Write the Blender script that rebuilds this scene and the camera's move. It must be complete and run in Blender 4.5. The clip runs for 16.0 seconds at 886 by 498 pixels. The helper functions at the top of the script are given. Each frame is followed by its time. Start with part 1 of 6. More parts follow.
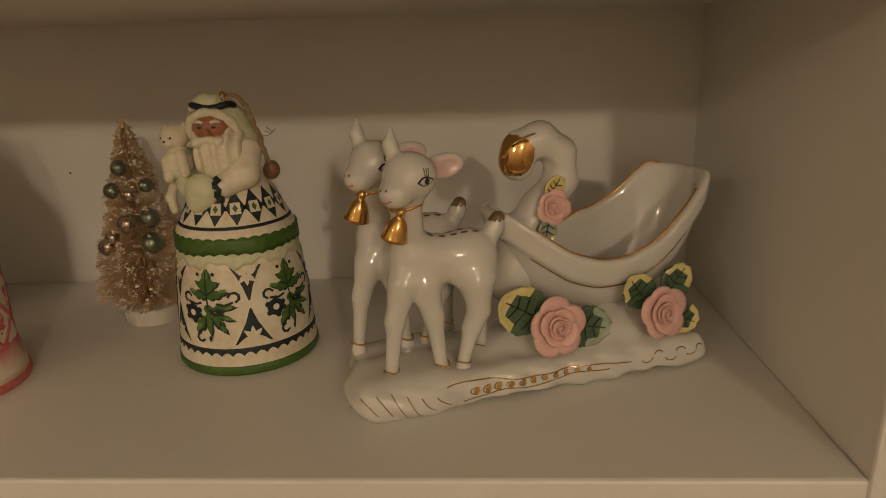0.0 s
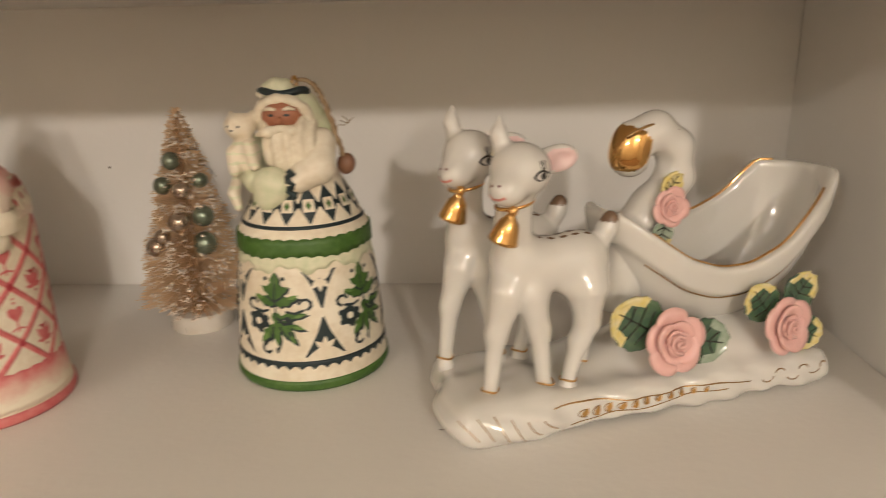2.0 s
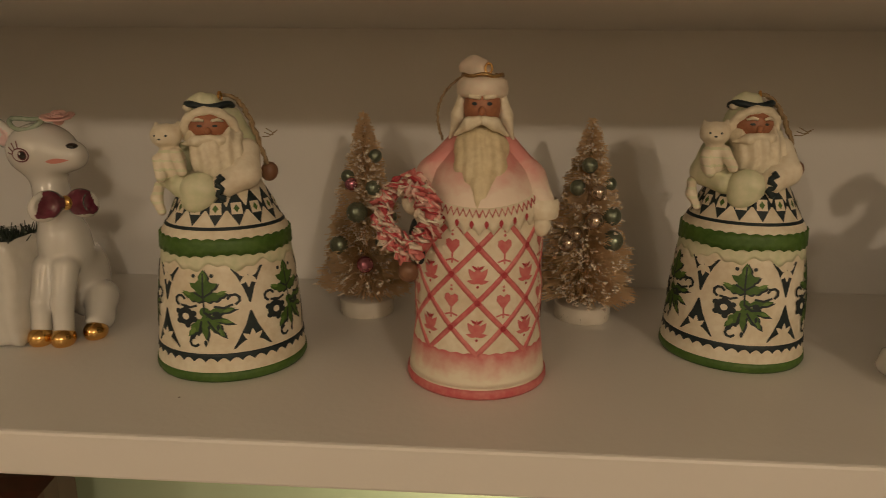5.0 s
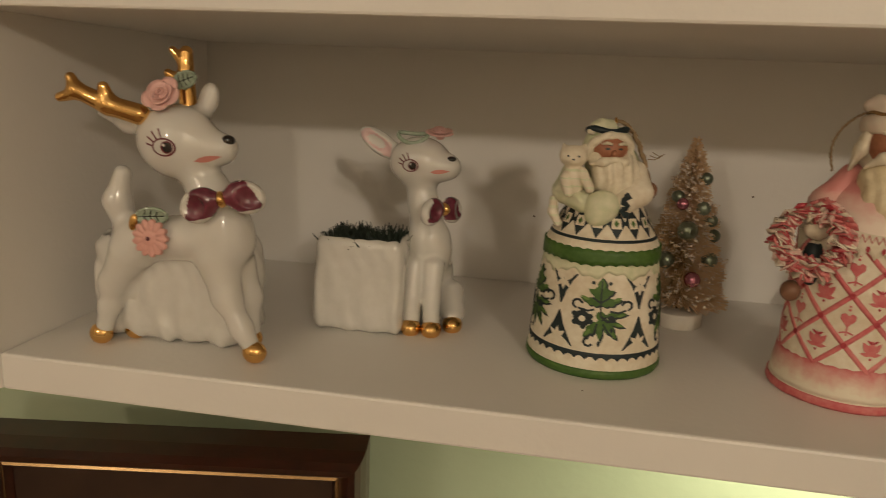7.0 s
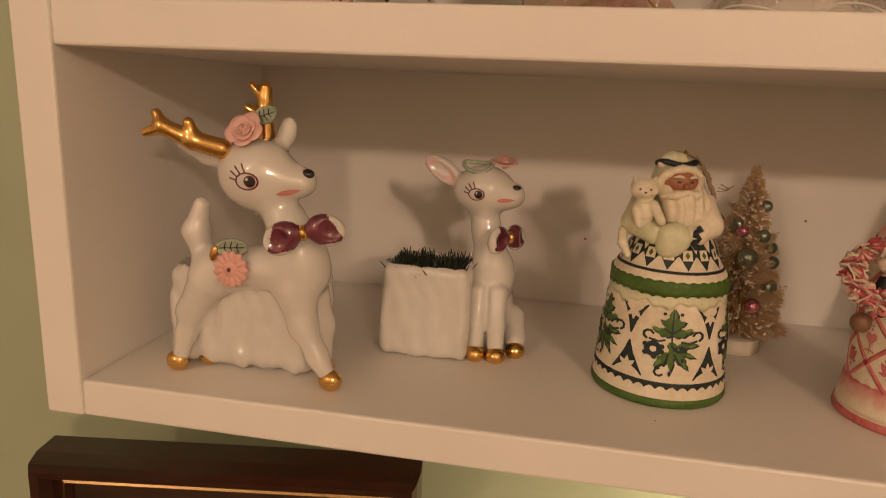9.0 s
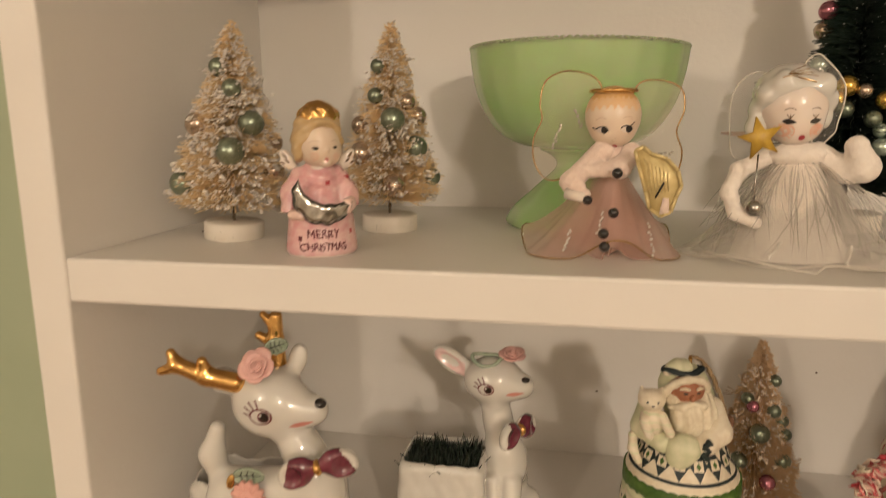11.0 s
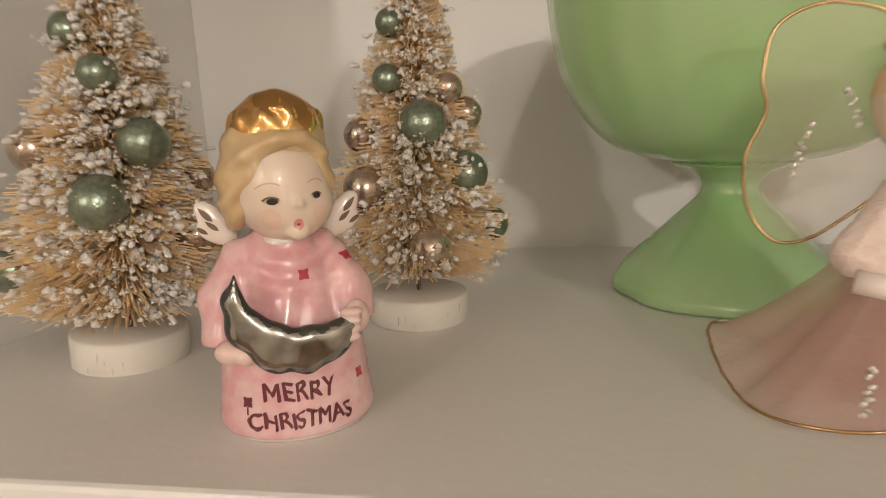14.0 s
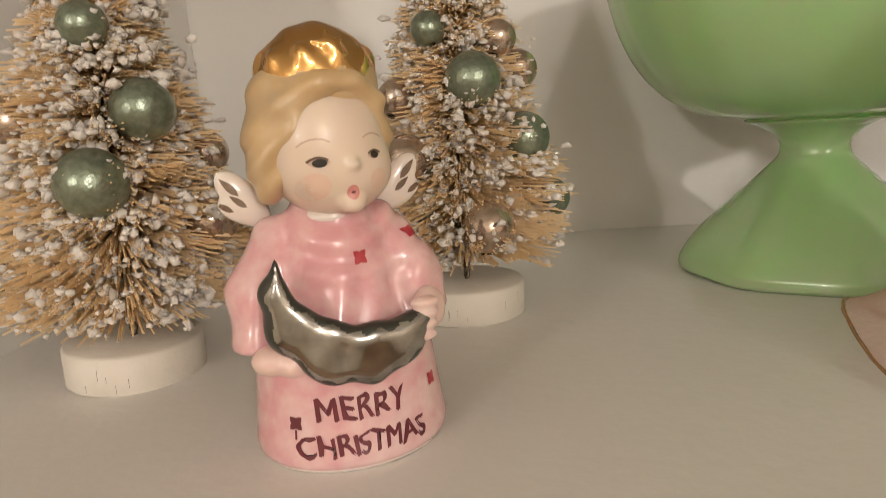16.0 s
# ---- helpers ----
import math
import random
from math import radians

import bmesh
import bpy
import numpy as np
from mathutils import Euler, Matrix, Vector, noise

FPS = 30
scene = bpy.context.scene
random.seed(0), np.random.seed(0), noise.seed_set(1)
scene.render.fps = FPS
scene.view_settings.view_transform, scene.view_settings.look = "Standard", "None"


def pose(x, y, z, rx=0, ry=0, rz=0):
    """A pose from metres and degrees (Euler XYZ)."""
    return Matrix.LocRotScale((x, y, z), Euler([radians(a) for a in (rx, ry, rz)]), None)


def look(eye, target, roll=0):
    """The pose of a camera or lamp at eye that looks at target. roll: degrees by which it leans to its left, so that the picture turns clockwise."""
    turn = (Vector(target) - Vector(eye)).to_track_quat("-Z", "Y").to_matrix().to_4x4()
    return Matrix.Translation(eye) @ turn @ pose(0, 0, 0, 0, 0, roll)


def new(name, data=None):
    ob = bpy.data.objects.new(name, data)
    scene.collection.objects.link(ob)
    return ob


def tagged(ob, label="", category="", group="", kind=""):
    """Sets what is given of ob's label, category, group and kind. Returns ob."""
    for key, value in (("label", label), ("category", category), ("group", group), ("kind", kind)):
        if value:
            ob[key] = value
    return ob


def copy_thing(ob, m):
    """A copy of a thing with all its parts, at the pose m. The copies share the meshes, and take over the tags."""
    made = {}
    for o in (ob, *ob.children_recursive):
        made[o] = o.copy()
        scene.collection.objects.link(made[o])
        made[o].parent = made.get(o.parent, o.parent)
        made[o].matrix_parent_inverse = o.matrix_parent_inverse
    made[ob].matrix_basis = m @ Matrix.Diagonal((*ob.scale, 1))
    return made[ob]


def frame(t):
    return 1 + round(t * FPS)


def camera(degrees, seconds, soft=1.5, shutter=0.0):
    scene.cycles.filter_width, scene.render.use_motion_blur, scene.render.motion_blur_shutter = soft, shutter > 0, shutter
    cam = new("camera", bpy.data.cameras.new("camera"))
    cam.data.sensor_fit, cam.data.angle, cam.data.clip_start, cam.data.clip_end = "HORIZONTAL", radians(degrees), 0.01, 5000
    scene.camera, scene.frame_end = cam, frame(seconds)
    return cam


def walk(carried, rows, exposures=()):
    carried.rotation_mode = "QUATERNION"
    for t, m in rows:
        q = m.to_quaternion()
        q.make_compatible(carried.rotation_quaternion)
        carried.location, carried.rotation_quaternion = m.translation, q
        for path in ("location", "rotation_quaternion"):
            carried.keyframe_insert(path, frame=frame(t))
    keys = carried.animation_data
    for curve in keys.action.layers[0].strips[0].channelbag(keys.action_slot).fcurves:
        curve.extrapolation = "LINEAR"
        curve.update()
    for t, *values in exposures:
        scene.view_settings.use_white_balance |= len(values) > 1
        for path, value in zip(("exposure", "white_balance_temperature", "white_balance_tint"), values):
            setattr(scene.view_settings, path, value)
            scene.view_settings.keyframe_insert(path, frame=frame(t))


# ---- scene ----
cam = camera(66.6, 16.0, soft=0.9, shutter=0.5)
PATH = [
    (0, (-0.002, 0.048, 1.359), (-0.101, 1.956, 0.766), -1.8),
    (0.5, (-0.01, 0.066, 1.348), (-0.111, 1.974, 0.759), -1.3),
    (1, (-0.014, 0.089, 1.346), (-0.086, 1.999, 0.755), -1.7),
    (1.5, (-0.022, 0.091, 1.349), (-0.092, 2.005, 0.774), -0.9),
    (2, (-0.045, 0.078, 1.35), (-0.149, 1.989, 0.768), -1.3),
    (2.5, (-0.082, 0.066, 1.345), (-0.372, 1.965, 0.79), 0.7),
    (3, (-0.123, 0.052, 1.353), (-0.412, 1.968, 0.857), -0.3),
    (3.2, (-0.147, 0.042, 1.35), (-0.355, 1.971, 0.864), -0.3),
    (5.3, (-0.276, 0.022, 1.34), (-0.387, 1.962, 0.867), 0.8),
    (5.5, (-0.286, 0.017, 1.34), (-0.398, 1.958, 0.872), 1.1),
    (6, (-0.335, -0.005, 1.344), (-0.525, 1.932, 0.883), 1.5),
    (6.5, (-0.385, -0.017, 1.344), (-0.675, 1.906, 0.878), 2.0),
    (7, (-0.421, -0.025, 1.346), (-0.74, 1.895, 0.885), 2.5),
    (7.5, (-0.441, -0.03, 1.351), (-0.788, 1.884, 0.885), 2.3),
    (8, (-0.451, -0.033, 1.348), (-0.793, 1.883, 0.887), 2.4),
    (8.2, (-0.453, -0.036, 1.347), (-0.794, 1.881, 0.889), 2.5),
    (10.3, (-0.458, -0.031, 1.42), (-0.813, 1.885, 0.972), 1.5),
    (10.5, (-0.464, -0.033, 1.431), (-0.83, 1.889, 1.015), 0.5),
    (11, (-0.457, -0.02, 1.463), (-0.841, 1.907, 1.09), -0.4),
    (11.5, (-0.431, 0.02, 1.482), (-0.898, 1.923, 1.082), -0.2),
    (12, (-0.404, 0.03, 1.485), (-0.964, 1.904, 1.07), 0.8),
    (12.5, (-0.419, 0.029, 1.496), (-0.961, 1.915, 1.11), 1.0),
    (13, (-0.453, 0.07, 1.497), (-0.913, 1.98, 1.122), -0.4),
    (13.5, (-0.5, 0.11, 1.48), (-0.9, 2.036, 1.114), -1.6),
    (14, (-0.522, 0.157, 1.467), (-0.857, 2.088, 1.068), -2.7),
    (14.5, (-0.539, 0.171, 1.462), (-0.852, 2.104, 1.053), -2.5),
    (15, (-0.545, 0.179, 1.461), (-0.861, 2.112, 1.06), -4.9),
    (15.5, (-0.545, 0.185, 1.461), (-0.849, 2.121, 1.063), -5.8),
    (16, (-0.545, 0.184, 1.457), (-0.853, 2.119, 1.053), -4.9),
]
EXPOSURES = [(0, -1.07, 6500, 10), (0.5, -0.67, 6300, 10), (1.0, -0.16, 5900, 10), (1.5, 0.10, 5500, 10), (2.0, 0.15, 5400, 10), (3.2, -0.12, 5600, 10), (5.3, -1.11, 6600, 11), (6.5, -1.06, 6500, 10), (7.0, -0.76, 6000, 8), (7.5, -0.60, 6800, 14), (8.2, -0.64, 7300, 24), (10.3, -0.17, 7200, 28), (11.0, -0.08, 6000, 12), (12.5, 0.07, 5300, 10), (13.5, 0.08, 5200, 10), (16, 0.22, 5200, 10)]
walk(cam, [(t, look(eye, target, roll)) for t, eye, target, roll in PATH], EXPOSURES)

# ---- world, lamps ----
world = bpy.data.worlds.new("room_dusk")
world.use_nodes = True
world.node_tree.nodes["Background"].inputs[0].default_value = (0.9, 0.75, 0.6, 1)
world.node_tree.nodes["Background"].inputs[1].default_value = 0.02
scene.world = world


def lamp(name, place, watts, radius, colour):
    data = bpy.data.lights.new(name, "POINT")
    data.energy, data.shadow_soft_size, data.color = watts, radius, colour
    ob = new(name, data)
    ob.location = place
    return ob


WARM = (1.0, 0.80, 0.58)
lamp("room_lamp", (0.75, -2.3, 2.10), 80, 0.06, WARM)
lamp("room_lamp", (-1.55, -2.3, 2.10), 42, 0.06, WARM)
under = bpy.data.lights.new("under_cabinet_lamp", "AREA")
under.energy, under.color, under.shape, under.size, under.size_y = 5.3, (1.0, 0.86, 0.55), "RECTANGLE", 0.36, 0.03
under_ob = new("under_cabinet_lamp", under)
under_ob.matrix_world = pose(-0.12, 0.42, 1.165, -25, 0, 0)


# ---- materials ----
def mat(name, colour, rough=0.5, metal=0.0, coat=0.0, other=None, scale=200.0, mix=0.5, bump=0.0, bump_scale=400.0, sss=0.0,
        alpha=1.0, through_light=0.0, sheen=0.0):
    """A surface whose colour drifts between two tones at two sizes, with fine relief."""
    m = bpy.data.materials.new(name)
    m.use_nodes = True
    nt = m.node_tree
    b = nt.nodes["Principled BSDF"]
    b.inputs["Roughness"].default_value = rough
    b.inputs["Metallic"].default_value = metal
    b.inputs["Coat Weight"].default_value = coat
    b.inputs["Coat Roughness"].default_value = 0.04
    b.inputs["Sheen Weight"].default_value = sheen
    b.inputs["Alpha"].default_value = alpha
    b.inputs["Transmission Weight"].default_value = through_light
    if sss:
        b.inputs["Subsurface Weight"].default_value = sss
        b.inputs["Subsurface Radius"].default_value = (1.0, 0.8, 0.5)
        b.inputs["Subsurface Scale"].default_value = 0.004
    other = other or tuple(c * 0.86 for c in colour)
    where = nt.nodes.new("ShaderNodeTexCoord")
    big, small = nt.nodes.new("ShaderNodeTexNoise"), nt.nodes.new("ShaderNodeTexNoise")
    big.inputs["Scale"].default_value, small.inputs["Scale"].default_value = scale * 0.25, scale * 1.7
    big.inputs["Detail"].default_value = small.inputs["Detail"].default_value = 3
    add = nt.nodes.new("ShaderNodeMath")
    add.operation = "ADD"
    ramp = nt.nodes.new("ShaderNodeMapRange")
    ramp.inputs[1].default_value, ramp.inputs[2].default_value = 0.75, 1.3
    ramp.inputs[4].default_value = mix
    blend_node = nt.nodes.new("ShaderNodeMix")
    blend_node.data_type = "RGBA"
    blend_node.inputs[6].default_value, blend_node.inputs[7].default_value = (*colour, 1), (*other, 1)
    for n in (big, small):
        nt.links.new(where.outputs["Object"], n.inputs["Vector"])
    nt.links.new(big.outputs["Fac"], add.inputs[0])
    nt.links.new(small.outputs["Fac"], add.inputs[1])
    nt.links.new(add.outputs[0], ramp.inputs[0])
    nt.links.new(ramp.outputs[0], blend_node.inputs[0])
    nt.links.new(blend_node.outputs[2], b.inputs["Base Color"])
    if bump:
        fine, relief = nt.nodes.new("ShaderNodeTexNoise"), nt.nodes.new("ShaderNodeBump")
        fine.inputs["Scale"].default_value, fine.inputs["Detail"].default_value = bump_scale, 4
        relief.inputs["Strength"].default_value, relief.inputs["Distance"].default_value = bump, 0.0006
        nt.links.new(where.outputs["Object"], fine.inputs["Vector"])
        nt.links.new(fine.outputs["Fac"], relief.inputs["Height"])
        nt.links.new(relief.outputs[0], b.inputs["Normal"])
    return m


PAINT = mat("cabinet_paint", (0.79, 0.765, 0.72), 0.42, other=(0.745, 0.715, 0.665), scale=9, bump=0.25, bump_scale=260)
GREEN_WALL = mat("green_wall_paint", (0.40, 0.47, 0.33), 0.75, other=(0.35, 0.42, 0.28), scale=6, bump=0.7, bump_scale=70)
ROOM = mat("room_paint", (0.64, 0.58, 0.49), 0.8, scale=2)
CEILING = mat("ceiling_paint", (0.82, 0.80, 0.76), 0.8, scale=2)
FLOOR = mat("room_floor", (0.22, 0.14, 0.08), 0.45, scale=5)
GLAZE = mat("white_glaze", (0.66, 0.645, 0.60), 0.10, coat=1.0, other=(0.60, 0.58, 0.525), scale=45, sss=0.1, bump=0.06, bump_scale=120)
BARK_GLAZE = mat("bark_glaze", (0.66, 0.645, 0.60), 0.15, coat=0.8, other=(0.56, 0.54, 0.48), scale=90, bump=0.9, bump_scale=110)
GOLD = mat("bright_gold", (0.80, 0.50, 0.18), 0.11, 1.0, other=(0.70, 0.38, 0.11), scale=120, bump=0.2, bump_scale=250)
GOLD_LINE = mat("gold_line", (0.52, 0.34, 0.15), 0.22, 0.8, other=(0.26, 0.16, 0.08), scale=500)
SILVER = mat("tarnished_silver", (0.50, 0.48, 0.45), 0.13, 1.0, other=(0.13, 0.12, 0.10), scale=150, mix=0.9)
TINSEL = mat("bright_tinsel", (0.86, 0.83, 0.78), 0.22, 0.5, other=(0.70, 0.66, 0.60), scale=300)
SILVER_DARK = mat("dark_silver", (0.10, 0.10, 0.085), 0.3, 0.7, scale=300)
ROSE = mat("rose_pink_bisque", (0.76, 0.47, 0.43), 0.42, coat=0.3, other=(0.68, 0.37, 0.33), scale=150, sss=0.1)
DAISY = mat("daisy_pink", (0.72, 0.40, 0.34), 0.5, other=(0.62, 0.30, 0.25), scale=300)
LEAF_DARK = mat("leaf_dark_glaze", (0.045, 0.09, 0.06), 0.14, coat=0.8, other=(0.075, 0.14, 0.06), scale=220, mix=0.9)
LEAF_PALE = mat("leaf_pale_glaze", (0.36, 0.42, 0.33), 0.14, coat=0.8, other=(0.22, 0.30, 0.20), scale=260, mix=0.9)
LEAF_YELLOW = mat("leaf_yellow_glaze", (0.68, 0.56, 0.14), 0.14, coat=0.8, other=(0.66, 0.62, 0.42), scale=220, mix=0.9)
BURGUNDY = mat("burgundy_glaze", (0.085, 0.010, 0.024), 0.1, coat=0.9, other=(0.22, 0.045, 0.075), scale=90, mix=0.9)
EAR_PINK = mat("ear_pink", (0.70, 0.48, 0.47), 0.2, coat=0.6, other=(0.74, 0.62, 0.59), scale=150)
LIP = mat("lip_pink", (0.62, 0.26, 0.22), 0.25, coat=0.5)
BLACK = mat("black_glaze", (0.015, 0.013, 0.013), 0.12, coat=0.8)
MAROON = mat("maroon_line", (0.13, 0.02, 0.03), 0.3, coat=0.4)
BROWN_SPOT = mat("brown_spot", (0.14, 0.085, 0.05), 0.25, coat=0.4, other=(0.24, 0.16, 0.10), scale=600)
CREAM = mat("cream_carved_paint", (0.80, 0.74, 0.60), 0.5, other=(0.58, 0.47, 0.30), scale=160, mix=0.55, bump=0.5, bump_scale=260)
BEARD_YELLOW = mat("yellowed_carved_beard", (0.73, 0.64, 0.43), 0.5, other=(0.50, 0.39, 0.22), scale=200, mix=0.6, bump=0.7, bump_scale=420)
WHITE_FUR = mat("ivory_carved_beard", (0.78, 0.72, 0.57), 0.5, other=(0.56, 0.47, 0.31), scale=240, mix=0.6, bump=0.7, bump_scale=420)
SKIN = mat("brown_carved_face", (0.40, 0.17, 0.085), 0.5, other=(0.26, 0.095, 0.05), scale=300, mix=0.8)
GREEN = mat("leaf_green_paint", (0.045, 0.112, 0.013), 0.5, other=(0.085, 0.165, 0.03), scale=230, mix=0.9, bump=0.3)
LIGHT_GREEN = mat("light_leaf_paint", (0.16, 0.26, 0.055), 0.5, other=(0.09, 0.19, 0.035), scale=260, mix=0.9)
PALE_GREEN = mat("pale_green_paint", (0.55, 0.59, 0.37), 0.5, other=(0.73, 0.70, 0.52), scale=140, mix=0.9, bump=0.3)
NAVY = mat("dark_teal_paint", (0.010, 0.018, 0.022), 0.5, other=(0.02, 0.045, 0.045), scale=300)
PINK = mat("rose_paint", (0.56, 0.11, 0.12), 0.5, other=(0.66, 0.26, 0.23), scale=220, mix=0.8, bump=0.3)
PALE_PINK = mat("pale_pink_paint", (0.70, 0.40, 0.35), 0.5, other=(0.72, 0.60, 0.50), scale=130, mix=0.9, bump=0.3)
BLUSH = mat("blush_cream_paint", (0.71, 0.57, 0.47), 0.5, other=(0.70, 0.64, 0.51), scale=170, mix=0.9, bump=0.3)
RED = mat("red_paint", (0.34, 0.015, 0.03), 0.45, other=(0.48, 0.07, 0.08), scale=400, mix=0.9)
CORD = mat("jute_cord", (0.25, 0.17, 0.09), 0.9, other=(0.38, 0.28, 0.16), scale=800, mix=0.9)
BEAD_WOOD = mat("brown_bead", (0.22, 0.11, 0.06), 0.45, scale=300)
PINK_GLAZE = mat("pink_robe_glaze", (0.65, 0.33, 0.34), 0.24, coat=0.6, other=(0.76, 0.56, 0.53), scale=150, mix=0.95, sss=0.15)
DEEP_PINK = mat("deep_pink_glaze", (0.55, 0.22, 0.22), 0.28, coat=0.5, other=(0.62, 0.32, 0.31), scale=200)
HAND_PINK = mat("bisque_hand", (0.72, 0.54, 0.47), 0.3, coat=0.4, other=(0.68, 0.44, 0.39), scale=260, mix=0.8, sss=0.15)
BLUSHED = mat("faint_blush", (0.72, 0.50, 0.37), 0.34, coat=0.35, other=(0.72, 0.56, 0.43), scale=260, mix=0.9)
FLESH = mat("bisque_flesh", (0.73, 0.61, 0.48), 0.34, coat=0.35, other=(0.68, 0.49, 0.36), scale=70, sss=0.2)
FLESH_WHITE = mat("porcelain_flesh", (0.78, 0.70, 0.62), 0.2, coat=0.6, other=(0.78, 0.62, 0.53), scale=60, sss=0.2)
EYE_SHADE = mat("eye_shade", (0.50, 0.35, 0.25), 0.3, coat=0.4, other=(0.60, 0.45, 0.33), scale=400)
CHEEK = mat("rosy_cheek", (0.75, 0.40, 0.27), 0.3, coat=0.4, other=(0.76, 0.56, 0.43), scale=260, mix=0.9)
BLOND = mat("blond_hair_glaze", (0.50, 0.34, 0.15), 0.33, coat=0.4, other=(0.56, 0.42, 0.24), scale=150, mix=0.9, bump=0.3, bump_scale=300)
GINGER_PALE = mat("pale_ginger_tint", (0.72, 0.47, 0.24), 0.35, other=(0.73, 0.55, 0.36), scale=160, mix=0.9)
GINGER = mat("ginger_hair", (0.62, 0.33, 0.09), 0.35, other=(0.70, 0.46, 0.21), scale=120, mix=0.9)
JADE = mat("jade_glass", (0.385, 0.575, 0.255), 0.2, coat=0.4, other=(0.44, 0.57, 0.34), scale=25, sss=0.7)
JADE.node_tree.nodes["Principled BSDF"].inputs["Subsurface Scale"].default_value = 0.016
JADE.node_tree.nodes["Principled BSDF"].inputs["Subsurface Radius"].default_value = (0.5, 1.0, 0.35)
NET_PINK = mat("dusty_pink_net", (0.78, 0.54, 0.46), 0.6, other=(0.66, 0.40, 0.34), scale=70, mix=0.9, alpha=0.40, bump=0.9, bump_scale=900)
NET_WING = mat("clear_gold_net", (0.66, 0.60, 0.44), 0.5, alpha=0.26, scale=300, bump=0.8, bump_scale=1000)
NET_WHITE = mat("white_net", (0.84, 0.80, 0.74), 0.6, other=(0.76, 0.71, 0.63), alpha=0.15, scale=140)
NET_WIRE = mat("net_hem_wire", (0.80, 0.76, 0.68), 0.35, other=(0.66, 0.60, 0.50), alpha=0.8, scale=200)
TULLE = mat("white_tulle", (0.88, 0.83, 0.76), 0.8, other=(0.80, 0.73, 0.65), scale=90, mix=0.9, alpha=0.18, bump=0.6, bump_scale=500, sheen=0.5)
WISP = mat("tulle_wisps", (0.90, 0.86, 0.79), 0.9, other=(0.84, 0.78, 0.70), scale=200, alpha=0.22, sheen=0.4)
FLUFF = mat("white_chenille", (0.86, 0.80, 0.73), 0.9, other=(0.78, 0.70, 0.62), scale=300, mix=0.8, bump=0.6, bump_scale=1100, sheen=0.4)
PINK_FLUFF = mat("pink_chenille", (0.82, 0.68, 0.59), 0.95, other=(0.72, 0.55, 0.46), scale=300, mix=0.8, bump=1.0, bump_scale=1100, sheen=0.4)
GOLD_FOIL = mat("pale_gold_plastic", (0.72, 0.60, 0.30), 0.36, 0.3, other=(0.60, 0.47, 0.20), scale=200, mix=0.9)
STAR_YELLOW = mat("mustard_felt", (0.56, 0.36, 0.04), 0.4, other=(0.34, 0.20, 0.03), scale=200, mix=0.8)
BRISTLE = mat("tan_bristle", (0.93, 0.73, 0.43), 0.6, other=(0.94, 0.80, 0.56), scale=300, mix=0.9)
BRISTLE_DULL = mat("dull_bristle", (0.74, 0.54, 0.31), 0.7, other=(0.80, 0.64, 0.43), scale=300, mix=0.9)
BRISTLE_DARK = mat("dark_green_bristle", (0.012, 0.028, 0.018), 0.6, scale=300)
SNOW = mat("white_flocking", (0.92, 0.89, 0.85), 0.6, other=(0.84, 0.78, 0.71), scale=300, mix=0.8, bump=0.8, bump_scale=900)
SNOW_DULL = mat("aged_flocking", (0.86, 0.79, 0.69), 0.4, other=(0.70, 0.58, 0.46), scale=300, mix=0.9, bump=0.8, bump_scale=900)
WIRE = mat("twisted_wire", (0.16, 0.12, 0.08), 0.4, 0.8, scale=900)
WOOD_WHITE = mat("white_wood_disc", (0.74, 0.70, 0.62), 0.55, other=(0.62, 0.55, 0.45), scale=60, bump=0.4, bump_scale=300)
BALL_GREEN = mat("green_mercury_bead", (0.31, 0.355, 0.265), 0.30, 0.75, other=(0.16, 0.19, 0.14), scale=420, mix=0.9, bump=0.3, bump_scale=700)
BALL_GOLD = mat("champagne_mercury_bead", (0.64, 0.53, 0.43), 0.2, 0.85, other=(0.40, 0.31, 0.23), scale=260, mix=0.9)
BALL_PINK = mat("pink_mercury_bead", (0.52, 0.20, 0.26), 0.2, 0.7, scale=260)
BALL_YELLOW = mat("yellow_gold_bead", (0.66, 0.44, 0.10), 0.2, 0.85, scale=260)
BALL_MINT = mat("mint_bead", (0.46, 0.55, 0.46), 0.2, 0.6, scale=260)
MAHOGANY = mat("mahogany_frame", (0.042, 0.010, 0.005), 0.28, coat=0.3, other=(0.016, 0.005, 0.003), scale=60, mix=0.9)
PICTURE = mat("dark_picture", (0.028, 0.014, 0.009), 0.4, other=(0.05, 0.026, 0.015), scale=20, mix=0.9)
PLASTIC_GRASS = mat("dark_plastic_grass", (0.010, 0.022, 0.012), 0.45, scale=300)
DUST = mat("dried_specks", (0.12, 0.08, 0.05), 0.9, scale=300)


def thin(m, colour, share, alpha=1.0):
    """Lets light through fine hair or net, so that the far side glows."""
    nt = m.node_tree
    out = nt.nodes["Material Output"]
    through_it, both = nt.nodes.new("ShaderNodeBsdfTranslucent"), nt.nodes.new("ShaderNodeMixShader")
    through_it.inputs["Color"].default_value = (*colour, 1)
    both.inputs[0].default_value = share
    clear, veil = nt.nodes.new("ShaderNodeBsdfTransparent"), nt.nodes.new("ShaderNodeMixShader")
    veil.inputs[0].default_value = alpha
    nt.links.new(clear.outputs[0], veil.inputs[1])
    nt.links.new(through_it.outputs[0], veil.inputs[2])
    nt.links.new(nt.nodes["Principled BSDF"].outputs[0], both.inputs[1])
    nt.links.new(veil.outputs[0], both.inputs[2])
    nt.links.new(both.outputs[0], out.inputs["Surface"])


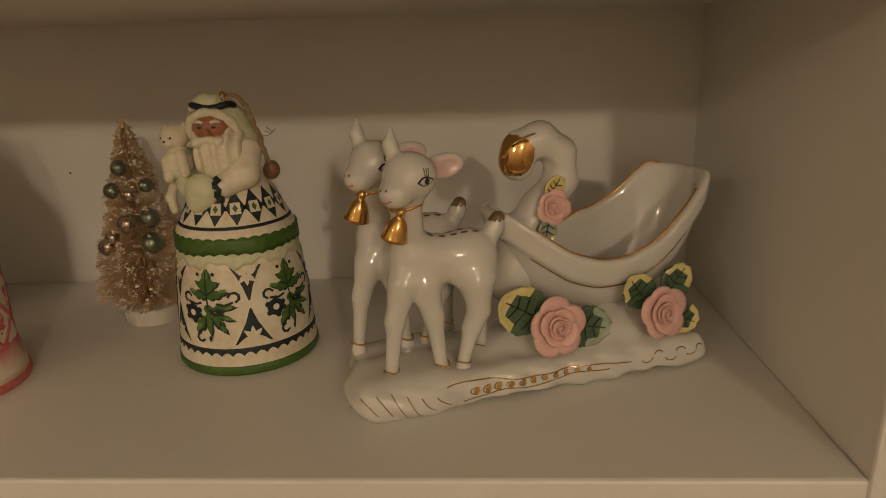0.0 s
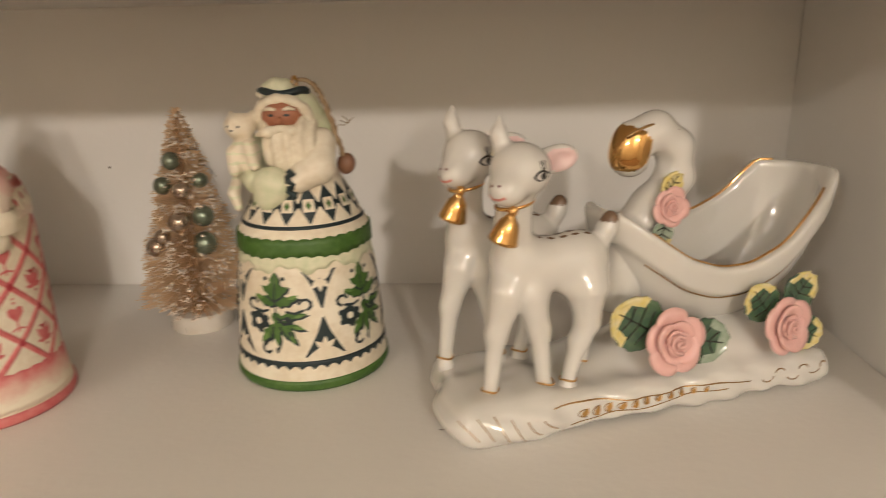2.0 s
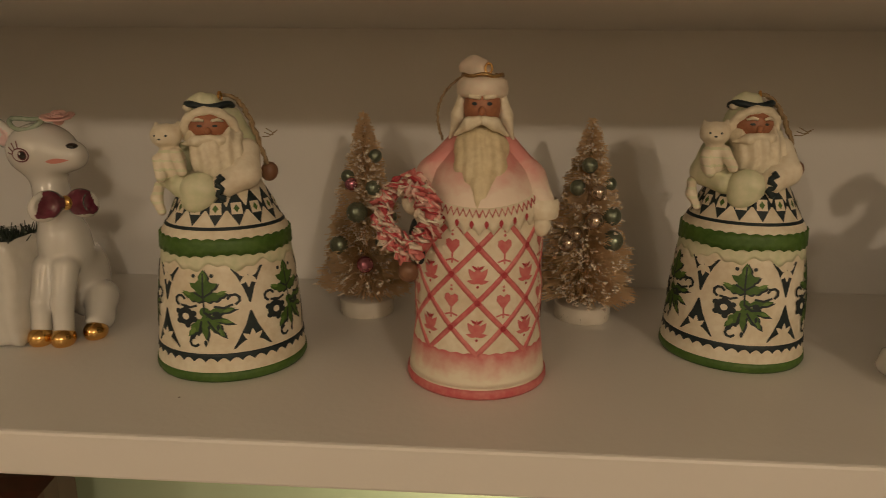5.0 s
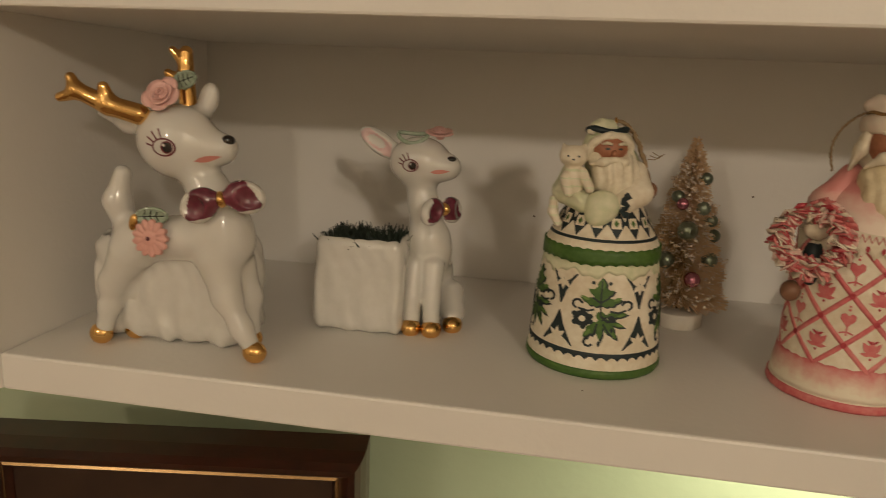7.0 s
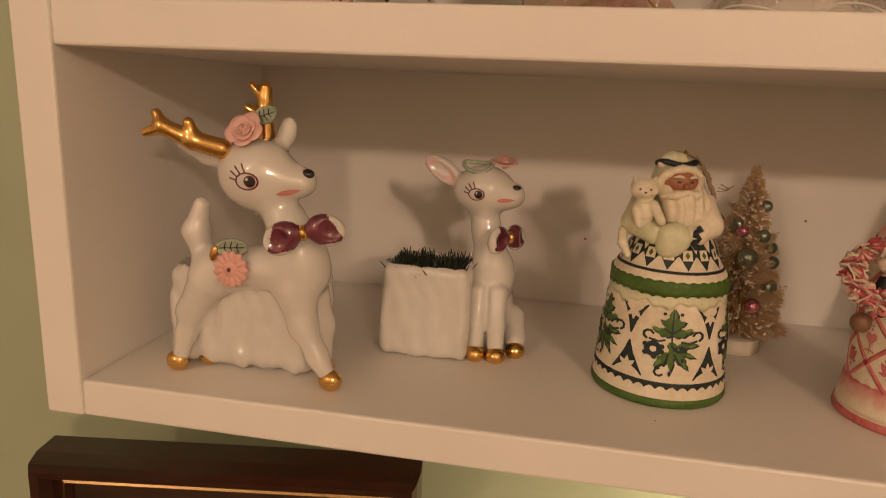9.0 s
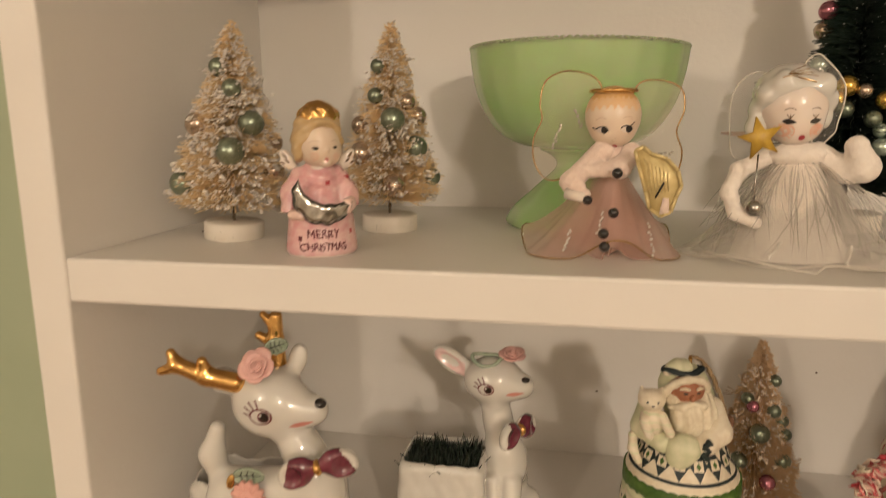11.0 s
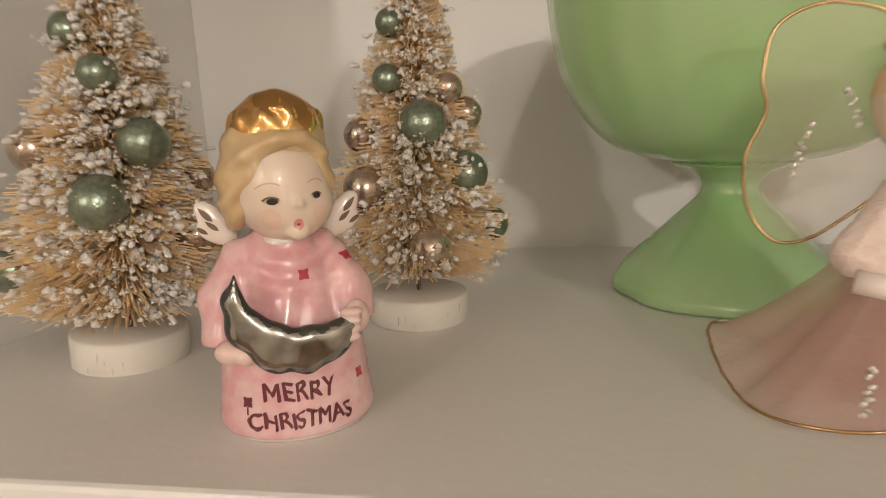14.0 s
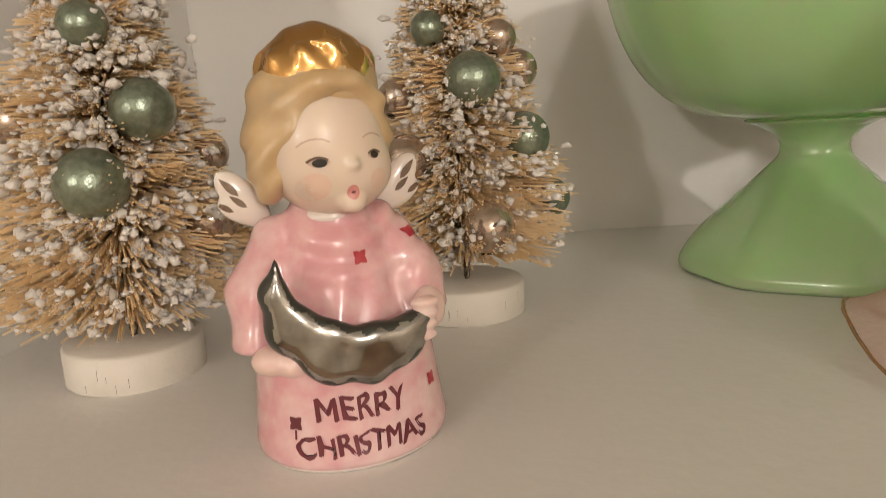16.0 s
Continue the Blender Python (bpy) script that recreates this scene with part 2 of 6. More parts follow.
thin(BRISTLE, (0.96, 0.84, 0.60), 0.5)
thin(BRISTLE_DULL, (0.84, 0.62, 0.36), 0.4)
thin(SNOW, (0.94, 0.90, 0.84), 0.35)
thin(TULLE, (0.95, 0.92, 0.87), 0.5, 0.18)
thin(WISP, (0.95, 0.92, 0.87), 0.5, 0.24)
thin(NET_PINK, (0.85, 0.62, 0.54), 0.4, 0.40)


def fade(name, low, high, z0, z1):
    """Sprayed paint that passes from one colour to another up the figure."""
    m = mat(name, low, 0.5, bump=0.3)
    nt = m.node_tree
    b = nt.nodes["Principled BSDF"]
    where, split, cloud = nt.nodes.new("ShaderNodeTexCoord"), nt.nodes.new("ShaderNodeSeparateXYZ"), nt.nodes.new("ShaderNodeTexNoise")
    cloud.inputs["Scale"].default_value, cloud.inputs["Detail"].default_value = 180, 4
    shift, level, tone = nt.nodes.new("ShaderNodeMath"), nt.nodes.new("ShaderNodeMapRange"), nt.nodes.new("ShaderNodeMix")
    shift.operation = "MULTIPLY_ADD"
    shift.inputs[1].default_value = (z1 - z0) * 0.9
    level.inputs[1].default_value, level.inputs[2].default_value = z0 + (z1 - z0) * 0.45, z1 + (z1 - z0) * 0.45
    tone.data_type = "RGBA"
    tone.inputs[6].default_value, tone.inputs[7].default_value = (*low, 1), (*high, 1)
    nt.links.new(where.outputs["Object"], split.inputs[0])
    nt.links.new(where.outputs["Object"], cloud.inputs["Vector"])
    nt.links.new(cloud.outputs["Fac"], shift.inputs[0])
    nt.links.new(split.outputs["Z"], shift.inputs[2])
    nt.links.new(shift.outputs[0], level.inputs[0])
    nt.links.new(level.outputs[0], tone.inputs[0])
    nt.links.new(tone.outputs[2], b.inputs["Base Color"])
    return m


HEM_FADE = fade("hem_pink_fade", (0.79, 0.72, 0.57), (0.60, 0.16, 0.16), 0.009, 0.021)
SHOULDER_FADE = fade("shoulder_pink_fade", (0.78, 0.66, 0.55), (0.66, 0.27, 0.25), 0.093, 0.108)


# ---- modelling kit: smooth solids in millimetres, laid on a grid ----
MM = 0.001


def ell(P, c, r, turn=None):
    q = P - np.array(c, float)
    if turn is not None:
        q = q @ np.array(Euler([radians(a) for a in turn]).to_matrix())
    r = np.array(r, float)
    k0 = np.linalg.norm(q / r, axis=-1)
    k1 = np.linalg.norm(q / (r * r), axis=-1) + 1e-9
    return k0 * (k0 - 1.0) / k1


def rod(P, a, b, ra, rb=None):
    a, b = np.array(a, float), np.array(b, float)
    rb = ra if rb is None else rb
    d = b - a
    h = np.clip(((P - a) @ d) / (d @ d), 0, 1)
    return np.linalg.norm(P - a - h[..., None] * d, axis=-1) - (ra + (rb - ra) * h)


def blend(k, *ds):
    out = ds[0]
    for d in ds[1:]:
        h = np.clip(0.5 + 0.5 * (d - out) / k, 0, 1)
        out = d + (out - d) * h - k * h * (1 - h)
    return out


def cut(a, b, k=0.6):
    return -blend(k, -a, b)


def limb(P, pts, rads, k=2.0):
    return blend(k, *[rod(P, pts[i], pts[i + 1], rads[i], rads[i + 1]) for i in range(len(pts) - 1)])


def box(P, c, half, rnd=1.0):
    q = np.abs(P - np.array(c, float)) - (np.array(half, float) - rnd)
    return np.linalg.norm(np.maximum(q, 0), axis=-1) + np.minimum(q.max(axis=-1), 0) - rnd


def nets(f, lo, hi, h):
    """Surface nets: vertices and quads of the zero level of f between the corners lo and hi."""
    ax = [np.arange(lo[i] - 1.5 * h, hi[i] + 2.5 * h, h) for i in range(3)]
    G = np.stack(np.meshgrid(*ax, indexing="ij"), -1)
    val = f(G)
    n = np.array(val.shape) - 1
    corner = {(i, j, k): val[i:n[0] + i, j:n[1] + j, k:n[2] + k] for i in (0, 1) for j in (0, 1) for k in (0, 1)}
    neg = sum((c < 0).astype(int) for c in corner.values())
    live = (neg > 0) & (neg < 8)
    total, count = np.zeros((live.sum(), 3)), np.zeros(live.sum())
    for a in corner:
        for axis in range(3):
            if a[axis]:
                continue
            b = tuple(1 if i == axis else a[i] for i in range(3))
            va, vb = corner[a][live], corner[b][live]
            cross = (va < 0) != (vb < 0)
            t = np.where(cross, va / np.where(cross, va - vb, 1), 0)
            p = np.tile(np.array(a, float), (len(t), 1))
            p[:, axis] += t
            total += p * cross[:, None]
            count += cross
    cells = np.argwhere(live)
    V = np.array([x[0] for x in ax]) + (cells + total / count[:, None]) * h
    index = -np.ones(live.shape, int)
    index[live] = np.arange(len(cells))
    quads = []
    for axis in range(3):
        o1, o2 = (axis + 1) % 3, (axis + 2) % 3
        s = [slice(1, n[i]) for i in range(3)]
        s[axis] = slice(0, n[axis])
        s2 = list(s)
        s2[axis] = slice(1, n[axis] + 1)
        a, b = val[tuple(s)] < 0, val[tuple(s2)] < 0
        at = np.argwhere(a != b)
        flip = a[tuple(at.T)]
        at = at + np.array([0 if i == axis else 1 for i in range(3)])
        q = []
        for d1, d2 in ((1, 1), (0, 1), (0, 0), (1, 0)):
            c = at.copy()
            c[:, o1] -= d1
            c[:, o2] -= d2
            q.append(index[tuple(c.T)])
        q = np.stack(q, 1)
        q[~flip] = q[~flip][:, ::-1]
        quads.append(q)
    return V, np.concatenate(quads)


class Clay:
    """Gathers the pieces of one mesh, in millimetres."""

    def __init__(self):
        self.V, self.F, self.M, self.n, self.mats = [], [], [], 0, []

    def slot(self, m):
        if m not in self.mats:
            self.mats.append(m)
        return self.mats.index(m)

    def add(self, V, F, m):
        V = np.asarray(V, float)
        self.V.append(V)
        for f in F:
            self.F.append([int(i) + self.n for i in f])
        self.M += [self.slot(m)] * len(F) if not isinstance(m, list) else [self.slot(x) for x in m]
        self.n += len(V)
        return self

    def solid(self, f, lo, hi, h, m):
        V, Q = nets(f, lo, hi, h)
        if callable(m):
            C = V[Q].mean(1)
            return self.add(V, Q, m(C))
        return self.add(V, Q, m)

    def grid(self, G, m, close_u=False, close_v=False):
        """A sheet of quads through the points G[u, v]; m: one material, or m(i, j)."""
        nu, nv = G.shape[:2]
        F, ms = [], []
        for i in range(nu - (not close_u)):
            for j in range(nv - (not close_v)):
                F.append((i * nv + j, ((i + 1) % nu) * nv + j, ((i + 1) % nu) * nv + (j + 1) % nv, i * nv + (j + 1) % nv))
                ms.append(m(i, j) if callable(m) else m)
        return self.add(G.reshape(-1, 3), F, ms)

    def lathe(self, prof, m, seg=64, c=(0, 0, 0), squash=(1, 1), wave=None):
        a = np.linspace(0, 2 * math.pi, seg, endpoint=False)
        G = np.zeros((seg, len(prof), 3))
        for j, (r, z) in enumerate(prof):
            rr = r * (1 + (wave(a, z) if wave else 0))
            G[:, j] = np.stack([np.sin(a) * rr * squash[0] + c[0], -np.cos(a) * rr * squash[1] + c[1], np.full(seg, z + c[2])], 1)
        return self.grid(G, (lambda i, j: m(j)) if callable(m) else m, close_u=True)

    def tube(self, pts, rads, m, seg=8, closed=False):
        P = np.array(pts, float)
        rads = np.full(len(P), rads) if np.isscalar(rads) else np.array(rads, float)
        T = np.roll(P, -1, 0) - np.roll(P, 1, 0) if closed else np.gradient(P, axis=0)
        T /= np.linalg.norm(T, axis=1)[:, None] + 1e-9
        ref = np.array((0.31, 0.17, 0.94))
        rings = []
        for p, t, r in zip(P, T, rads):
            s = np.cross(t, ref)
            s = s / (np.linalg.norm(s) + 1e-9)
            u = np.cross(s, t)
            ref = u
            a = np.linspace(0, 2 * math.pi, seg, endpoint=False)
            rings.append(p + r * (np.cos(a)[:, None] * s + np.sin(a)[:, None] * u))
        G = np.stack(rings)
        if not closed:
            G = np.concatenate([np.tile(P[0], (1, seg, 1)), G, np.tile(P[-1], (1, seg, 1))])
        return self.grid(G, m, close_u=closed, close_v=True)

    def egg(self, c, r, m, turn=(0, 0, 0), nu=16, nv=10):
        a, b = np.linspace(0, 2 * math.pi, nu, endpoint=False), np.linspace(-math.pi / 2, math.pi / 2, nv)
        R = np.array(Euler([radians(x) for x in turn]).to_matrix())
        r = np.ones(3) * r
        G = np.stack([np.outer(np.cos(a), np.cos(b)) * r[0], np.outer(np.sin(a), np.cos(b)) * r[1], np.outer(np.ones(nu), np.sin(b)) * r[2]], -1)
        return self.grid(G @ R.T + np.array(c, float), m, close_u=True)

    def shell(self, S, nu, nv, th, m):
        """A thin solid about the surface S(u, v), u and v from 0 to 1."""
        u, v = np.meshgrid(np.linspace(0, 1, nu), np.linspace(0, 1, nv), indexing="ij")
        P = np.stack(S(u, v), -1)
        N = np.cross(np.gradient(P, axis=0), np.gradient(P, axis=1))
        N /= np.linalg.norm(N, axis=-1)[..., None] + 1e-9
        A, B = P + N * th / 2, P - N * th / 2
        G = np.concatenate([A, B[:, ::-1]], 1)
        self.grid(G, (lambda i, j: m(i, min(j, 2 * nv - 1 - j))) if callable(m) else m, close_v=True)
        for k in (0, nu - 1):
            ring = G[k]
            F = [(j, j + 1, 2 * nv - 2 - j, 2 * nv - 1 - j) for j in range(nv - 1)]
            self.add(ring, F, m(min(k, nu - 2), 0) if callable(m) else m)
        return self

    def prism(self, outline, th, frame_m, m):
        """A plate of thickness th with that outline (star-shaped about its middle), in the plane x, z of the pose frame_m."""
        o = np.array(outline, float)
        n, mid = len(o), np.array(outline, float).mean(0)
        V = [(x, -th / 2, z) for x, z in o] + [(x, th / 2, z) for x, z in o] + [(mid[0], -th / 2, mid[1]), (mid[0], th / 2, mid[1])]
        F = [(i, (i + 1) % n, 2 * n) for i in range(n)] + [((i + 1) % n + n, i + n, 2 * n + 1) for i in range(n)]
        F += [((i + 1) % n, i, i + n, (i + 1) % n + n) for i in range(n)]
        return self.add([frame_m @ Vector(v) for v in V], F, m)

    def decal(self, f, c, n, polys, m, off=0.22, far=14.0, up=(0, 0, 1)):
        """Paint with a body of its own: flat figures laid on the surface f, seen from c along -n."""
        n = np.array(n, float)
        n /= np.linalg.norm(n)
        right = np.cross(np.array(up, float), n)
        right /= np.linalg.norm(right)
        upv = np.cross(n, right)
        for poly in polys:
            poly = np.array(poly, float)
            mid, k = poly.mean(0), len(poly)
            flat = np.concatenate([[mid], mid + (poly - mid) * 0.5, poly])
            P = np.array(c, float) + flat[:, :1] * right + flat[:, 1:] * upv + n * far
            for _ in range(40):
                P = P - n * (np.clip(f(P) - off, -2, 6) * 0.7)[:, None]
            F = [(0, 1 + i, 1 + (i + 1) % k) for i in range(k)]
            F += [(1 + i, 1 + k + i, 1 + k + (i + 1) % k, 1 + (i + 1) % k) for i in range(k)]
            self.add(P, F, m)
        return self

    def data(self, name, smooth=True, scale=MM):
        me = bpy.data.meshes.new(name)
        me.from_pydata((np.concatenate(self.V) * scale).tolist(), [], self.F)
        for m in self.mats:
            me.materials.append(m)
        me.polygons.foreach_set("material_index", self.M)
        if smooth:
            me.polygons.foreach_set("use_smooth", [True] * len(self.F))
        me.update()
        return me


def part(name, clay, parent, label="", smooth=True, kind="", at=None):
    """One mesh object under a thing or under a part."""
    ob = new(name, clay if isinstance(clay, bpy.types.Mesh) else clay.data(name, smooth))
    ob.parent = parent
    if at is not None:
        ob.matrix_local = at
    return tagged(ob, label, kind=kind)


def thing(name, place, label, category, group="", clay=None, smooth=True, kind=""):
    ob = new(name, clay.data(name, smooth) if clay else None)
    ob.matrix_world = place
    return tagged(ob, label, category, group, kind)


def disc(r, n=12, c=(0, 0), sx=1.0, sy=1.0, a0=0.0):
    return [(c[0] + r * sx * math.cos(a0 + 2 * math.pi * i / n), c[1] + r * sy * math.sin(a0 + 2 * math.pi * i / n)) for i in range(n)]


def lens(c, length, width, ang, n=6):
    """A leaf-shaped figure from c along the angle."""
    s = [(t * length, math.sin(math.pi * t ** 0.8) * width / 2) for t in np.linspace(0, 1, n)]
    pts = s + [(x, -y) for x, y in s[-2:0:-1]]
    ca, sa = math.cos(radians(ang)), math.sin(radians(ang))
    return [(c[0] + x * ca - y * sa, c[1] + x * sa + y * ca) for x, y in pts]


def stroke(pts, w):
    """A pen line as short four-sided figures."""
    out = []
    for (x0, y0), (x1, y1) in zip(pts[:-1], pts[1:]):
        d = math.hypot(x1 - x0, y1 - y0) + 1e-9
        nx, ny = -(y1 - y0) / d * w / 2, (x1 - x0) / d * w / 2
        ex, ey = (x1 - x0) / d * w * 0.2, (y1 - y0) / d * w * 0.2
        out.append([(x0 - ex + nx, y0 - ey + ny), (x0 - ex - nx, y0 - ey - ny), (x1 + ex - nx, y1 + ey - ny), (x1 + ex + nx, y1 + ey + ny)])
    return out


def arc(c, r, a0, a1, n=6, sy=1.0):
    return [(c[0] + r * math.cos(radians(a)), c[1] + r * sy * math.sin(radians(a))) for a in np.linspace(a0, a1, n)]


def slab(name, lo, hi, m, bevel=0.0015):
    """A board between two corners, in metres, with softened edges."""
    bm = bmesh.new()
    bmesh.ops.create_cube(bm, size=1.0)
    for v in bm.verts:
        v.co = Vector([(lo[i] + hi[i]) / 2 + v.co[i] * (hi[i] - lo[i]) for i in range(3)])
    if bevel:
        bmesh.ops.bevel(bm, geom=bm.edges[:], offset=bevel, segments=2, affect="EDGES", profile=0.5)
    me = bpy.data.meshes.new(name)
    bm.to_mesh(me)
    bm.free()
    me.materials.append(m)
    return me


def board(name, lo, hi, m, label, category, bevel=0.0015):
    return tagged(new(name, slab(name, lo, hi, m, bevel)), label, category, kind="structure")


# ---- the cabinet, the wall and the room ----
X0, X1, Y0, Y1 = -0.705, 0.141, 0.265, 0.495
Z_LOW, Z_UP, Z_TOP = 1.200, 1.3975, 1.620
board("shelf_lower", (X0, Y0, Z_LOW - 0.0205), (X1, Y1, Z_LOW), PAINT, "white painted bottom board of the wall cabinet", "shelf")
board("shelf_upper", (X0, Y0, Z_UP - 0.0225), (X1, Y1, Z_UP), PAINT, "white painted shelf board with softened front edge", "shelf")
board("shelf_top", (X0, Y0, Z_TOP - 0.021), (X1, Y1, Z_TOP), PAINT, "white painted shelf board above the others", "shelf")
board("cabinet_side_left", (X0 - 0.022, Y0 - 0.001, Z_LOW - 0.0205), (X0, Y1, 2.0), PAINT, "white painted upright side of the cabinet", "cabinet side")
board("cabinet_side_right", (X1, Y0 - 0.001, Z_LOW - 0.0205), (X1 + 0.022, Y1, 2.0), PAINT, "white painted upright side of the cabinet", "cabinet side")
board("cabinet_back", (X0 - 0.022, Y1, Z_LOW - 0.0205), (X1 + 0.022, Y1 + 0.006, 2.0), PAINT, "white painted back panel of the cabinet", "cabinet back", 0)
board("cabinet_roof", (X0, Y0, 1.98), (X1, Y1, 2.0), PAINT, "white painted top board of the cabinet", "cabinet top")
YW = Y1 + 0.007
board("wall_north", (-2.6, YW, 0), (2.2, YW + 0.12, 2.6), GREEN_WALL, "pale green textured plaster wall behind the cabinet", "wall", 0)
board("wall_south", (-2.6, -3.12, 0), (2.2, -3.0, 2.6), ROOM, "plain pale room wall", "wall", 0)
board("wall_west", (-2.72, -3.12, 0), (-2.6, YW + 0.12, 2.6), ROOM, "plain pale room wall", "wall", 0)
board("wall_east", (2.2, -3.12, 0), (2.32, YW + 0.12, 2.6), ROOM, "plain pale room wall", "wall", 0)
board("floor", (-2.72, -3.12, -0.1), (2.32, YW + 0.12, 0), FLOOR, "brown wooden room floor", "floor", 0)
board("ceiling", (-2.72, -3.12, 2.6), (2.32, YW + 0.12, 2.7), CEILING, "plain pale ceiling", "ceiling", 0)


# ---- bottle-brush trees ----
def brush_tree(place, height, radius, seed, balls, bristle, snow, label, group, skirt=23.0, count=2600, clumps=620, disc_r=16.8, clump_size=1.0):
    rnd = np.random.RandomState(seed)
    root = thing("brush_tree", place, label, "miniature tree", group)
    base = Clay()
    base.lathe([(0, 0), (disc_r - 0.6, 0), (disc_r, 0.6), (disc_r, 9.2), (disc_r - 0.7, 10.0), (0, 10.0)], WOOD_WHITE, 40)
    for k in range(6):
        w = rnd.uniform(-1.5, 1.5)
        x, y, lo = math.sin(w) * disc_r, -math.cos(w) * disc_r, rnd.uniform(1, 5)
        base.tube([(x, y, lo), (x * 1.0, y * 1.0, lo + rnd.uniform(1.0, 3.0))], 0.035, DUST, 4)
    part("base", base, root, "white painted wooden disc with fine cracks")
    stem = Clay()
    for ph in (0, math.pi):
        z = np.linspace(8.5, height - 3, 90)
        stem.tube(np.stack([0.55 * np.cos(z * 1.1 + ph), 0.55 * np.sin(z * 1.1 + ph), z], 1), 0.6, WIRE, 5)
    part("stem", stem, root, "twisted wire stem")

    def reach(z):
        t = np.clip((z - skirt) / (height - skirt), 0, 1)
        return radius * (1 - t) ** 0.85 + 2.4

    # bristles wound up the stem, in loose whorls
    z = skirt + (height - skirt) * (1 - rnd.rand(count) ** 0.6)
    z = z + 1.1 * np.sin(z * 0.75)
    a = rnd.rand(count) * 2 * math.pi
    L = reach(z) * (0.80 + 0.24 * rnd.rand(count)) * (1 + 0.08 * np.sin(3 * a + z * 0.2)) * (1 + 0.11 * np.sin(z * 0.75 + 1.2 * np.sin(2 * a)))
    droop = -0.06 * L + rnd.randn(count) * 1.5
    tip = np.stack([np.cos(a) * L, np.sin(a) * L, z + droop], 1)
    foot = np.stack([np.cos(a) * 0.5, np.sin(a) * 0.5, z], 1)
    side = np.stack([-np.sin(a), np.cos(a), np.zeros(count)], 1) * 0.30
    up = np.array((0, 0, 0.32))
    V = np.stack([foot + side * 2.4, foot - side * 2.4, foot + up * 3.0, tip + side * 0.7, tip - side * 0.7, tip + up], 1).reshape(-1, 3)
    F = []
    for i in range(count):
        o = 6 * i
        F += [(o, o + 1, o + 4, o + 3), (o + 1, o + 2, o + 5, o + 4), (o + 2, o, o + 3, o + 5), (o + 3, o + 4, o + 5)]
    part("bristles", Clay().add(V, F, bristle), root, smooth=False, kind="stuff")
    # flocking caught on the bristle tips
    flock = Clay()
    ico = bmesh.new()
    bmesh.ops.create_icosphere(ico, subdivisions=1, radius=1.0)
    iv = np.array([v.co[:] for v in ico.verts])
    ifc = [[v.index for v in f.verts] for f in ico.faces]
    ico.free()
    pick = rnd.choice(count, clumps // 5)
    for k in pick:
        d = tip[k] - foot[k]
        size = np.linalg.norm(d)
        d = d / size
        e1 = np.cross(d, (0, 0, 1.0))
        e1 /= np.linalg.norm(e1)
        e2 = np.cross(d, e1)
        axes = np.stack([d, e1, e2])
        narrow = min(1.0, size / (0.55 * radius))
        spread = rnd.choice((0.4, 0.6, 1.0)) * clump_size * narrow
        mid = foot[k] + d * size * (0.78 + 0.20 * rnd.rand())
        for _ in range(rnd.randint(3, 12)):
            r = clump_size * (0.26 + 0.62 * rnd.rand() ** 1.8) * (0.55 + 0.45 * narrow)
            sq = np.array((0.9 + 1.0 * rnd.rand(), 0.7 + 0.6 * rnd.rand(), 0.6 + 0.5 * rnd.rand()))
            jag = 1 + 1.0 * (rnd.rand(len(iv)) - 0.5)
            at = mid + (rnd.randn(3) * (1.6, 1.0, 0.7) * spread) @ axes
            flock.add(at + (iv * r * sq * jag[:, None]) @ axes, ifc, snow)
    part("flocking", flock, root, "crumbly flocking", kind="stuff")
    # beads: (azimuth from the front, height, radius, material)
    for az, zz, r, m in balls:
        d = reach(zz) * 0.90
        c = (math.sin(radians(az)) * d, -math.cos(radians(az)) * d, zz)
        bead = Clay()
        bead.lathe([(0.16 * r, -0.96 * r)] + [(r * math.cos(b), r * math.sin(b)) for b in np.linspace(-1.35, 1.35, 14)] + [(0.16 * r, 0.96 * r)], m, 24)
        bead.lathe([(0.0, -0.80 * r), (0.21 * r, -0.955 * r), (0.26 * r, -0.99 * r)], BLACK, 12)
        tilt = Euler((radians(rnd.uniform(-25, 10)), radians(rnd.uniform(-25, 25)), 0)).to_matrix().to_4x4()
        part("bauble", bead, root, at=Matrix.Translation([x * MM for x in c]) @ tilt)
    return root


BG, BA, BP, BY, BM = BALL_GREEN, BALL_GOLD, BALL_PINK, BALL_YELLOW, BALL_MINT
TALE = "tan bottle-brush tree with white flocking and glass bead baubles"
DULL = "aged tan bottle-brush tree with glass bead baubles on white disc"
brush_tree(pose(-0.651, 0.335, Z_UP, 0, 3.0, 0), 119, 31, 3, [(24, 51, 7.6, BG), (58, 66, 7.0, BG), (26, 84, 5.2, BG), (-14, 95, 5.0, BG), (-42, 64, 6.8, BA), (-44, 32, 7.2, BG),
           (84, 40, 6.2, BA), (118, 55, 5.6, BA), (-80, 46, 5.4, BA), (170, 60, 6, BG)], BRISTLE, SNOW, TALE, "trees on upper shelf", count=13000, clumps=8600, clump_size=1.6)
brush_tree(pose(-0.5695, 0.377, Z_UP, 0, 1.5, 0), 121, 28, 8, [(20, 66.5, 7.2, BG), (60, 51, 6.9, BG), (20, 29.5, 6.9, BA), (-34, 47, 6.8, BA), (-22, 80, 4.6, BG), (-32, 97, 4.4, BG), (56, 77, 4.8, BA),
           (85, 69, 5.6, BA), (-58, 63, 5.4, BA), (95, 33, 5.6, BG)], BRISTLE, SNOW, TALE, "trees on upper shelf", count=13000, clumps=8600, clump_size=1.45)
